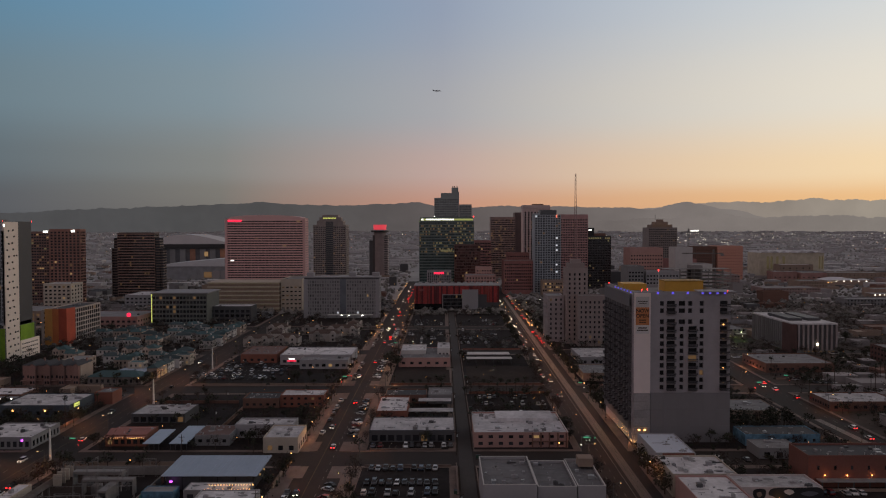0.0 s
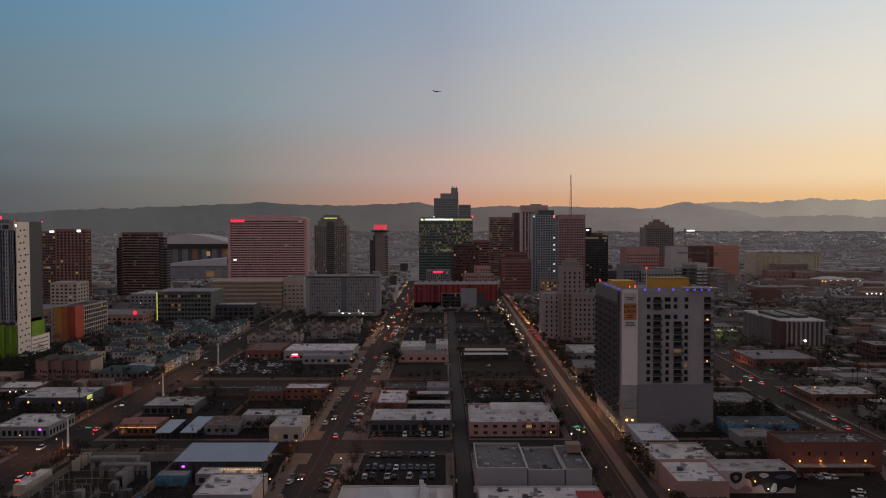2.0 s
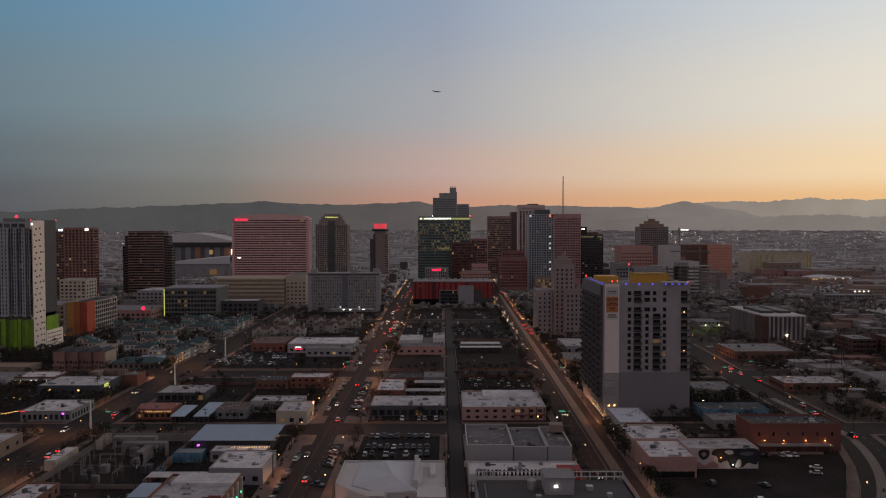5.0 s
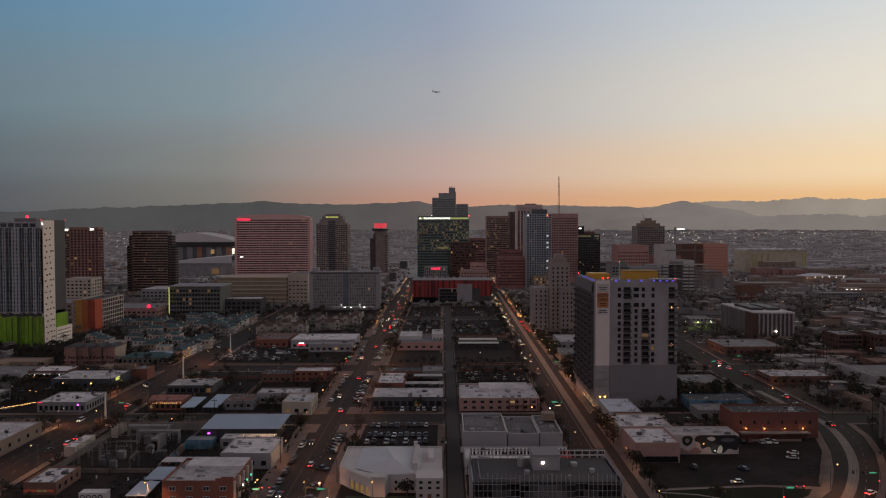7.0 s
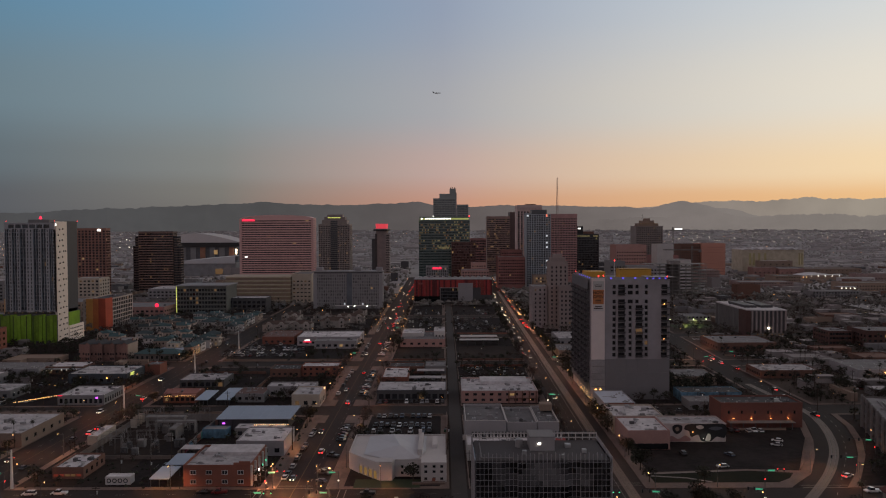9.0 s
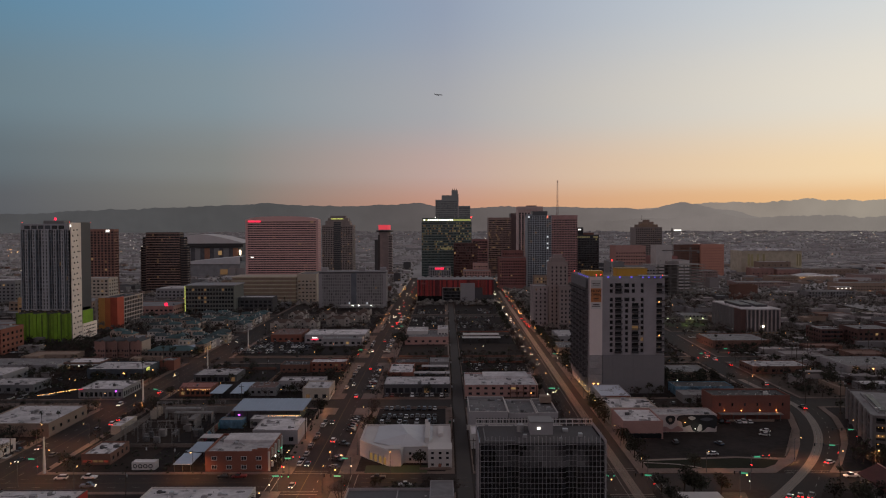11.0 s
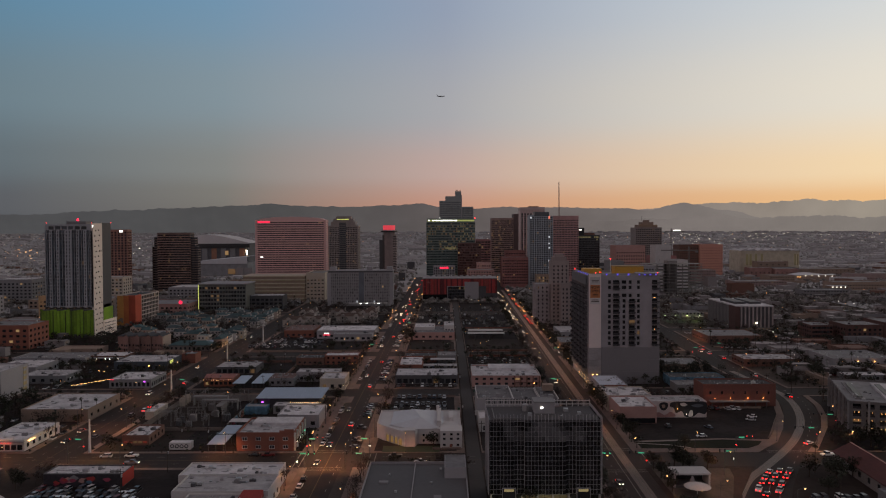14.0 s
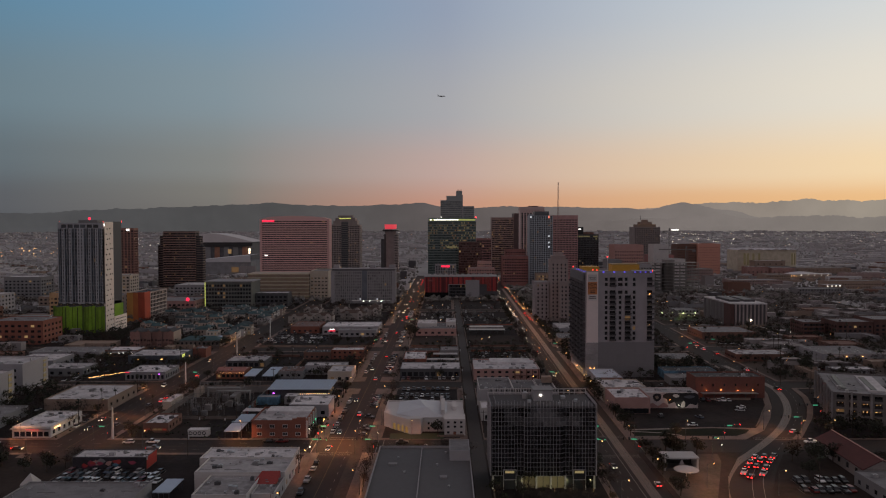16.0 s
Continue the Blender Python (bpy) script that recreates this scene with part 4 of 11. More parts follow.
# the tower on a lime-green podium
def podium_tower():
    rng = random.Random(8)
    x0, x1, y0, y1, top = -345, -304, 522, 554, 97
    w, d = x1 - x0, y1 - y0
    hw, hd = w / 2, d / 2
    bands = ((0.6, 1.0), (1.95, 1.65), (6.2, 1.6), (8.2, 1.6), (12.5, 2.1), (15.0, 2.0), (23.2, 1.6), (25.2, 1.6), (29.4, 1.6), (31.4, 1.6), (35.7, 1.1), (37.2, 1.2))
    holes = [(a, a + b, 27.4 + 2.95 * r, 27.4 + 2.95 * r + 2.75) for r in range(22) for a, b in bands]
    holes += [(3 + i * 5.6, 3 + i * 5.6 + 4.6, 92.6, 95.6) for i in range(6)]
    side = []
    for r in range(20):
        z = 5.5 + 4.5 * r
        if z < 93:
            side += [(2.2 + (r % 2) * 2.0, 4.4 + (r % 2) * 2.0, z, z + 1.2), (10.6 - (r % 3) * 1.1, 12.8 - (r % 3) * 1.1, z + 0.4, z + 1.6)]
            if r < 4 or r % 5 == 0:
                side.append((13.8, 15.6, z + 0.4, z + 1.6))
    frame_mat = surf("blue_grey_render", (0.36, 0.36, 0.385), 0.75, 0.6, 0.08, 0.05)
    g = block("t", w, d, 0, top, frame_mat, {"front": holes}, 0.5, None, 1.2)
    ob = thing("podium_tower", g, frame_mat, ((x0 + x1) / 2, (y0 + y1) / 2, 0.1), 0, "slender apartment tower on a lime-green podium", "tower")
    x = 0.0
    for a, b in bands + ((w, 0),):
        if a - x > 0.3:
            part("pier", Geo().box(-hw + x + 0.04, -hw + a - 0.04, -hd - (0.8 if a - x > 2 else 0.45), -hd - 0.02, 26, 91.5), surf("pale_pier", (0.31, 0.315, 0.335), 0.75, 0.6, 0.14, 0.08), ob)
        x = a + b
    # thin floor edge lines across the window bands are the wall strips left between floors
    slits = [(a, a + 0.7, 27.6 + 2.95 * r, 27.6 + 2.95 * r + 2.0) for r in range(22) for a in (4.55, 10.8, 18.3, 20.9, 27.7, 34.0, 39.0)]
    g = Geo()
    for a0, a1, b0, b1 in slits:
        g.box(-hw + a0, -hw + a1, -hd - 0.84, -hd - 0.78, b0, b1)
    part("slit_windows", g, GLASS, ob, "", None, 0, "stuff")
    put_panes(ob, "front", w, d, holes, glass("tower_blue_glass", (0.03, 0.036, 0.044), 0.12, 0.4, 2.4), 0.5, 0.008, (COOL, WARM2), rng)
    part("roof", Geo().box(-hw + 0.4, hw - 0.4, -hd + 0.4, hd - 0.4, top - 2, top - 1.1), ROOFG, ob)
    ww = Geo().wall((hw + 0.5, -hd - 0.8), (0, 1), 17, 0, top + 0.9, side, 0.3)
    ww.box(hw - 1.2, hw + 0.16, -hd - 0.8, -hd + 16.2, 0, top + 0.9)
    white = surf("warm_white_render", (0.8, 0.69, 0.61), 0.8, 0.6, 0.05, 0.06)
    fin = part("white_wall", ww, white, ob, "tall warm-white end wall with small dark windows")
    for a0, a1, b0, b1 in side:
        part("window", pane_mesh(a1 - a0, b1 - b0, GLASS), None, fin, "", (hw + 0.28, -hd - 0.8 + (a0 + a1) / 2, (b0 + b1) / 2), 90)
    part("dark_wing", Geo().box(hw - 1, hw + 0.1, -hd + 16.3, hd + 2, 0, top + 1.2), DGREY, ob, "dark grey rear wing")
    sign(ob, hw - 0.2, hw + 0.9, -hd - 0.85, top - 2.6, top - 0.8, WHITESIGN, 3, "lit white sign")
    # solid black band stands in for the shade of the open terrace
    part("terrace", Geo().box(-hw - 0.5, hw + 0.1, -hd - 0.7, hd, 24.3, 26.6), BLACK, ob, "dark recessed terrace floor")
    for i in range(7):
        part("terrace_lamp", Geo().box(-hw + 2 + i * 5.5, -hw + 3 + i * 5.5, -hd - 0.8, -hd - 0.7, 25.2, 25.8), WARM2, ob)
    # podium
    pod = part("podium", Geo().box(-hw - 4, hw + 0.2, -hd - 1.6, hd + 6, 0, 24.0), DGREY, ob)
    n = 16
    for i in range(n):
        a = -hw - 4.2 + i * (w + 4.6) / n
        dep = 0.3 + 0.5 * ((i * 7) % 3) / 2
        part("green_panel", Geo().box(a, a + (w + 4.6) / n - 0.25, -hd - 1.6 - dep, -hd - 1.6, 0.5 + (i * 5 % 3) * 1.4, 24.4 - (i * 3 % 4) * 0.4), LIME, pod)
    # dark green strips paint shade between the panels
    for i in range(8):
        part("shade_gap", Geo().box(-hw - 4 + i * 5.2, -hw - 3 + i * 5.2, -hd - 2.2, -hd - 1.6, 2, 23), surf("green_shade", (0.06, 0.1, 0.02), 0.7), pod)
    part("side_podium", Geo().box(hw, hw + 1.2, -hd + 16.3, hd + 9, 0, 13), white, ob, "white stepped podium wing")
    part("side_podium", Geo().box(hw - 6, hw + 0.6, -hd + 17, hd + 3, 13, 24), LIME, ob, "lime-green podium wing")
    for i in range(8):
        for r in range(4):
            part("window", pane_mesh(1.5, 0.9, GLASS), None, ob, "", (hw + 1.22, -hd + 18.5 + i * 2.7, 1.6 + 2.9 * r), 90)
    part("plant_room", Geo().box(-8, 9, -4, 10, top - 1.1, top + 2.6), GREY, ob)
    beacon(ob, 1, -2, top + 2.6, REDSIGN, 1.3)
    for x, y in ((-hw + 1, -hd + 1), (hw - 1, -hd), (hw, hd + 3)):
        beacon(ob, x, y, top + 0.8, None, 0.25)
    return ob


podium_tower()

# far towers of the centre, their wall colours lightened to imitate haze
def pink_tower():
    x0, x1, y0, y1, top = -263, -169, 915, 945, 104
    ob = tower("pink_hotel_tower", x0, x1, y0, y1, top, PINKT, "broad pink precast hotel tower with dark window bands", {"front": (22, 25, 4.1, 1.5, 2.95, 0.7, 28.5), "right": (6, 25, 3.6, 1.5, 2.95, 0.7, 28.5)}, surf("band_glass", (0.05, 0.034, 0.035), 0.3), 0.012, (WHITESIGN, WARM, WARM2), "row", 0.4)
    w, d = x1 - x0, y1 - y0
    g = Geo()
    n = 16
    for i in range(n):
        a, b = -w / 2 + w * i / n, -w / 2 + w * (i + 1) / n
        ha, hb = [4.6 * (1 - (2 * c / w) ** 2) ** 0.5 if abs(c) < w / 2 else 0.3 for c in (a, b)]
        g.v += [(a, -d / 2, top), (b, -d / 2, top), (b, -d / 2, top + hb), (a, -d / 2, top + ha), (a, d / 2, top), (b, d / 2, top), (b, d / 2, top + hb), (a, d / 2, top + ha)]
        k = len(g.v) - 8
        g.f += [(k, k + 1, k + 2, k + 3), (k + 3, k + 2, k + 6, k + 7), (k + 5, k + 4, k + 7, k + 6)]
    part("crown", g, PINKT, ob, "gently arched pink crown")
    sign(ob, -w / 2 + 2, -w / 2 + 19, -d / 2, top - 3.6, top - 1.2, REDSIGN, 8, "red lit sign")
    sign(ob, w / 2 - 0.2, w / 2 + 0.1, -d / 2 + 6, top - 5, top - 1, REDSIGN, 1, "red lit sign")
    for s in (-1, 1):
        part("corner_pier", Geo().box(s * w / 2 - 1.5, s * w / 2 + 1.5, -d / 2 - 1.2, -d / 2, 0, top), PINKT, ob)
    return ob


pink_tower()

tower("brown_office_tower", -511, -482, 930, 942, 89, surf("dark_russet_precast", (0.17, 0.1, 0.085), 0.8), "dark brown office tower with lit rows of windows", {"front": (9, 24, 2.5, 1.9, 3.45, 0.8, 4)}, GLASS, 0.13, (WARM, WARM2, WARM2, YELLIT))
o = tower("brick_office_tower", -482, -444, 924, 938, 92, surf("russet_precast", (0.25, 0.125, 0.1), 0.8), "red-brown gridded office tower with deep square windows", {"front": (8, 24, 2.7, 2.2, 3.6, 0.8, 3), "right": (4, 24, 2.7, 2.2, 3.6, 0.8, 3)}, GLASS, 0.03)
sign(o, -26, -20, -7.4, 87.5, 90, WHITESIGN, 5, "white lit sign")
sign(o, 8, 13, -7.4, 88, 91, WHITESIGN, 3, "white lit sign")


def stepped_dark():
    x0, x1, y0, y1 = -439, -378, 1004, 1022
    rng = random.Random(3)
    ob = tower("stepped_dark_tower", x0 + 6, x1 - 6, y0, y1, 87, surf("bronze_precast", (0.12, 0.085, 0.075), 0.6), "dark bronze office tower with stepped ends and banded floors", {"front": (22, 23, 2.1, 2.0, 3.6, 1.0, 2), "right": (5, 23, 2.6, 2.0, 3.6, 1.0, 2)}, GLASS, 0.02, (WARM2,))
    w, d = x1 - x0 - 12, y1 - y0
    for s in (-1, 1):
        for k, (dx, top) in enumerate(((6, 80), (10, 66))):
            for r in range(int(top / 3.6)):
                g = Geo().box(s * w / 2 - (0 if s > 0 else dx), s * w / 2 + (dx if s > 0 else 0), -d / 2 + 2 + 2 * k, d / 2 - 1, r * 3.6, r * 3.6 + 1.5)
                part("floor_band", g, surf("bronze_precast", (0.1, 0.06, 0.05)), ob)
            part("recessed_glass", Geo().box(s * w / 2 - (0 if s > 0 else dx - 0.4), s * w / 2 + (dx - 0.4 if s > 0 else 0), -d / 2 + 2.4 + 2 * k, d / 2 - 1.4, 0, top), GLASS, ob)
    for r in range(23):
        part("floor_band", Geo().box(-w / 2 - 0.3, w / 2 + 0.3, -d / 2 - 0.5, -d / 2, 2 + 3.6 * r + 3.1, 2 + 3.6 * r + 4.2), surf("bronze_band", (0.3, 0.185, 0.155), 0.6), ob)
    return ob


stepped_dark()


def shouldered():
    ob = tower("shouldered_tower", -246, -184, 1430, 1475, 98, surf("grey_brown_precast", (0.25, 0.21, 0.195), 0.7), "grey-brown tower with stepped shoulders and dark centre bay", {"front": (18, 24, 2.3, 2.3, 3.8, 0.8, 4), "right": (12, 24, 2.3, 2.3, 3.8, 0.8, 4)}, GLASS, 0.04)
    for z0, z1, k in ((98, 106, 0.8), (106, 112, 0.66), (112, 117, 0.5)):
        part("shoulder", Geo().prism([(-31 * k, -22 * k), (31 * k, -22 * k), (31 * k, 22 * k), (-31 * k, 22 * k)], z0, z1), surf("grey_brown_precast", (0.15, 0.125, 0.115)), ob)
    part("centre_bay", Geo().box(-7, 7, -22.9, -22.5, 4, 104), GLASSB, ob, "dark glass centre bay")
    for r in range(25):
        part("bay_spandrel", Geo().box(-7, 7, -23.1, -22.9, 7 + 3.9 * r, 8.5 + 3.9 * r), surf("bay_bronze", (0.13, 0.115, 0.11), 0.6), ob)
    sign(ob, -13, 12, -15, 109.6, 111.6, LIMESIGN, 9, "lime lit sign")
    return ob


shouldered()


def round_hotel():
    y = 1440
    bands = surf("brown_grey_concrete", (0.2, 0.155, 0.15), 0.7)
    dusk = surf("bronze_dark_panel", (0.06, 0.05, 0.05), 0.6)
    ob = thing("round_top_hotel", Geo().box(-14, 14, -14, 14, 0, 78), dusk, (-119, y, 0), 0, "brown hotel tower with a red-lit round top", "tower")
    part("round_core", Geo().cyl(-1, -6, 0, 84, 12, n=28), bands, ob)
    part("side_wing", Geo().box(-21, -13, -8, 10, 0, 68), DGREY, ob)
    for r in range(22):
        part("balcony_band", Geo().box(2, 14.8, -15, 12, 4.6 + 3.4 * r, 5.9 + 3.4 * r), surf("pale_balcony", (0.36, 0.3, 0.29), 0.7), ob)
    part("collar", Geo().cyl(-1, -6, 84, 87, 17, n=32), BLACK, ob)
    part("collar", Geo().cyl(-1, -6, 87, 88.5, 16.4, n=32), LGREY, ob)
    part("lit_drum", Geo().cyl(-1, -6, 88.5, 98, 12, 12.6, 28), glow("red_lit_drum", (1.0, 0.07, 0.1), 0.6), ob, "red-lit drum")
    return ob


round_hotel()


def green_tower():
    x0, x1, y0, y1, top = -32, 40, 992, 1030, 101
    w, d = x1 - x0, y1 - y0
    ob = tower("green_glass_tower", x0, x1, y0, y1, top, surf("green_grey_mullion", (0.105, 0.135, 0.13), 0.4), "green glass office tower with lit floors and a bright sign", {"front": (36, 26, 1.7, 2.0, 3.75, 1.1, 3), "right": (16, 26, 1.9, 2.0, 3.75, 1.1, 3)}, GLASSG, 0.3, (YELLIT, WARM2, glow("dull_lit_window", (0.9, 0.7, 0.3), 0.05), YELLIT, MATS["dull_lit_window"]), "row", 0.25, 1.0, None, 11, litrows=(58, 105))
    rng = random.Random(4)
    part("crown_band", Geo().box(-w / 2 + 1, w / 2 - 1, -d / 2 + 0.6, d / 2 - 1, top - 1, top + 5.5), surf("green_grey_mullion", (0.1, 0.12, 0.115)), ob)
    part("lit_crown", Geo().box(-w / 2 + 2, w / 2 - 1.2, -d / 2 + 0.2, -d / 2 + 0.6, top + 1.2, top + 3.6), glow("lit_crown_band", (0.75, 0.8, 0.25), 0.35), ob, "yellow-lit crown band")
    sign(ob, -w / 2 + 9, -w / 2 + 46, -d / 2 + 0.1, top + 1.6, top + 3.5, WHITESIGN, 14, "white lit sign")
    sign(ob, -w / 2 + 3, -w / 2 + 6, -d / 2 + 0.1, top + 1.6, top + 3.5, WHITESIGN, 1, "white lit sign")
    for i in range(7):
        part("lit_window", Geo().box(-8 + i * 2.2, -6.3 + i * 2.2, -d / 2 - 0.05, -d / 2 + 0.2, 61.4, 64), YELLIT, ob)
    beacon(ob, w / 2 - 0.5, -d / 2 + 1, top + 5, None, 1.0)
    beacon(ob, -w / 2 + 20, 0, top + 5.5, WHITESIGN, 0.8)
    o = tower("brown_glass_annex", 14, 48, 984, 991.4, 71, surf("brown_glass_wall", (0.1, 0.05, 0.045), 0.35), "brown glass block joined before the green tower", {"front": (14, 18, 2.1, 2.6, 3.75, 0.6, 2)}, glass("brown_glass", (0.06, 0.03, 0.028)), 0.02)
    return ob


green_tower()


def sail_tower():
    mt = surf("green_grey_cladding", (0.24, 0.265, 0.265), 0.35, 0.4, 0.06, 0.05)
    ob = tower("stepped_hotel_tower", -15, 25, 1258, 1285, 142, mt, "slim grey-green hotel tower with a stepped top", {"front": (14, 34, 2.4, 2.9, 3.9, 0.5, 8)}, glass("grey_green_glass", (0.13, 0.15, 0.155), 0.15, 0.8, 1.2), 0.0)
    part("step", Geo().box(-9, 20, -13, 13, 142, 150), mt, ob)
    part("step", Geo().box(9, 20, -13.2, 13, 150, 159), mt, ob)
    part("spine", Geo().box(19.8, 21.2, -13.6, -12.6, 4, 152), LGREY, ob, "pale edge fin")
    for x in (11, 14, 18):
        part("roof_mast", Geo().box(x - 0.6, x + 0.6, -5, -4, 159, 162), BLACK, ob)
    o = tower("lower_glass_wing", 27, 47, 1258, 1285, 131, mt, "lower grey-green glass wing of the stepped hotel", {"front": (8, 31, 2.2, 2.9, 3.9, 0.5, 8)}, MATS["grey_green_glass"], 0.0)
    return ob


sail_tower()

tower("brown_slab_tower", 84, 127, 1336, 1372, 111, surf("brown_metal", (0.25, 0.16, 0.14), 0.5), "dark brown office slab with rows of lit windows", {"front": (16, 26, 2.3, 1.9, 3.9, 0.9, 6)}, GLASS, 0.1, (WARM2, WARM2, WARM2, WARM), seed=21)
tower("dark_core_tower", 127.4, 142, 1342, 1380, 119, surf("dark_red_metal", (0.12, 0.075, 0.072), 0.5), "narrow dark tower core", {"right": (6, 26, 2.3, 1.9, 4.1, 0.9, 6)}, GLASS, 0.02)


def ribbed():
    mt = surf("pale_pink_concrete", (0.55, 0.43, 0.41), 0.7, 0.5, 0.06, 0.04)
    ob = tower("ribbed_tower", 125, 166, 1180, 1215, 122, mt, "pale ribbed concrete skyscraper with dark window strips", {"front": (8, 30, 2.6, 3.1, 3.75, 0.3, 5)}, GLASS, 0.05, (WARM2, YELLIT))
    for i in range(9):
        x = -20.5 + i * 41 / 8
        part("rib", Geo().box(x - 0.8, x + 0.8, -19, -17.5, 0, 122), mt, ob)
    part("cap", Geo().box(-20.8, 20.8, -19.4, 17, 122, 127.5), mt, ob)
    part("plant_room", Geo().box(-5, 12, -6, 8, 127.5, 129.5), BROWN, ob)
    return ob


ribbed()


def blue_condo():
    mt = surf("blue_grey_concrete", (0.3, 0.33, 0.36), 0.6, 0.5, 0.06, 0.05)
    ob = tower("blue_glass_condo", 124, 160, 1030, 1060, 110, mt, "blue-grey glass condominium tower with balconies", {"front": (10, 32, 2.5, 2.4, 3.3, 0.4, 4)}, GLASSB, 0.03, (COOL, WARM2), seed=9)
    part("crown", Geo().box(-10, 12, -14, 10, 109, 116.5), GLASSB, ob)
    part("crown", Geo().box(-18, -11, -14, 10, 109, 112), mt, ob)
    sign(ob, 11, 13.4, -15.3, 106, 110, glow("coral_sign", (1.0, 0.25, 0.15), 1.0), 1, "coral lit sign")
    for r in range(31):
        for x in (-15.6, 0, 14.2):
            part("balcony", Geo().box(x - 2.6, x + 2.6, -16.2, -15, 4 + 3.3 * r, 4.9 + 3.3 * r), mt, ob)
    return ob


blue_condo()
tower("pink_grid_tower", 172, 216, 1130, 1165, 112, surf("rose_concrete", (0.46, 0.26, 0.25), 0.7), "rose-coloured office tower with a square window grid", {"front": (17, 25, 1.7, 2.0, 3.75, 0.9, 12)}, GLASS, 0.01)


def black_tower():
    ob = tower("black_glass_tower", 197, 253, 1140, 1180, 80, surf("black_cladding", (0.05, 0.048, 0.05), 0.35), "black glass office block with a few lit floors", {"front": (22, 20, 2.1, 2.4, 3.75, 0.7, 3)}, GLASS, 0.035, (YELLIT, WARM2, YELLIT), seed=31)
    part("plant_room", Geo().box(-9, 3, -16, -4, 80, 92), BLACK, ob)
    part("plant_room", Geo().box(-8, 22, -8, 12, 79, 83.5), BROWN, ob)
    sign(ob, -5.5, -0.5, -16.2, 87.5, 89.6, WHITESIGN, 4, "white lit sign")
    rng = random.Random(2)
    for i in range(20):
        if rng.random() < 0.8:
            part("lit_window", Geo().box(-27 + i * 2.7, -25 + i * 2.7, -20.1, -19.8, 75.3, 77.4), YELLIT, ob)
    return ob


black_tower()


def crowned():
    mt = surf("dim_brown_concrete", (0.2, 0.165, 0.155), 0.7)
    ob = tower("crowned_hotel", 353, 402, 1300, 1340, 92, mt, "dark hotel tower with a lit stepped crown", {"front": (14, 23, 2.2, 2.0, 3.8, 0.8, 3)}, GLASS, 0.015)
    for k, (z0, z1) in enumerate(((92, 97), (97, 102), (102, 106))):
        s = 1 - 0.26 * (k + 1)
        part("crown", Geo().prism([(-24 * s, -20 * s), (24 * s, -20 * s), (24 * s, 20 * s), (-24 * s, 20 * s)], z0, z1), TAN, ob)
    for i in range(9):
        part("crown_light", Geo().box(-15 + i * 3.6, -13.6 + i * 3.6, -15.6, -14.9, 95.4, 96.8), WARM2, ob)
    part("mast", Geo().cyl(-8, 0, 105, 114, 0.3, n=6), BLACK, ob)
    return ob


crowned()


# the old stepped hotel with the lattice mast
def old_hotel():
    mt = surf("buff_stucco", (0.29, 0.235, 0.225), 0.85, 0.6, 0.08, 0.06)
    rng = random.Random(12)
    ob = tower("old_hotel", 98, 115, 604, 622, 61, mt, "old buff-coloured hotel tower with a tall lattice radio mast", {"front": (4, 15, 1.3, 1.9, 3.7, 0.9, 2), "left": (4, 15, 1.3, 1.9, 3.7, 0.9, 2)}, GLASS, 0.0, None, "row", 0.25)
    part("setback", Geo().box(-6.5, 6.5, -6.5, 6.5, 60, 64.5), mt, ob)
    part("lantern", Geo().box(-4, 4, -4, 4, 64.5, 67.5), mt, ob)
    g = Geo()
    top, b = 137, 66
    for s, t in ((-1, -1), (1, -1), (1, 1), (-1, 1)):
        g.tube((s * 1.1, t * 1.1, b), (s * 0.35, t * 0.35, top), 0.14, 0.1, 4)
    n = 20
    for k in range(n):
        za, zb = b + (top - b) * k / n, b + (top - b) * (k + 1) / n
        ra, rb = 1.1 - 0.75 * k / n, 1.1 - 0.75 * (k + 1) / n
        for (s, t), (s2, t2) in (((-1, -1), (1, -1)), ((1, -1), (1, 1)), ((1, 1), (-1, 1)), ((-1, 1), (-1, -1))):
            g.tube((s * ra, t * ra, za), (s2 * rb, t2 * rb, zb), 0.07, 0.07, 3)
    part("lattice_mast", g, surf("mast_paint", (0.25, 0.16, 0.15), 0.6), ob, "slender lattice radio mast")
    # left wing gets a greyer stucco with its shade put into the colour
    for x0, x1, y0, y1, h, m2 in ((105, 134, 590, 603.5, 40, mt), (84, 97.5, 612, 640, 38, surf("shaded_stucco", (0.32, 0.28, 0.285), 0.85))):
        w, d = x1 - x0, y1 - y0
        hf = grid(w, 1.5, max(3, int(w / 3.6)), 9, 1.3, 1.9, 3.9, 1.0, 0.6)
        hl = grid(d, 1.5, max(3, int(d / 3.6)), 9, 1.3, 1.9, 3.9, 1.0, 0.6)
        wing = thing("hotel_wing", block("w", w, d, 0, h, m2, {"front": hf, "left": hl}, 0.25, None, 0.9), m2, ((x0 + x1) / 2, (y0 + y1) / 2, 0.0), 0, "lower buff wing of the old hotel", "building")
        put_panes(wing, "front", w, d, hf, GLASS, 0.25, 0.02, (WARM2,), rng, "row")
        put_panes(wing, "left", w, d, hl, GLASS, 0.25, 0.02, (WARM2,), rng, "row")
        part("roof", Geo().box(-w / 2 + 0.3, w / 2 - 0.3, -d / 2 + 0.3, d / 2 - 0.3, h - 1.2, h - 0.85), ROOFG, wing)
    return ob


old_hotel()


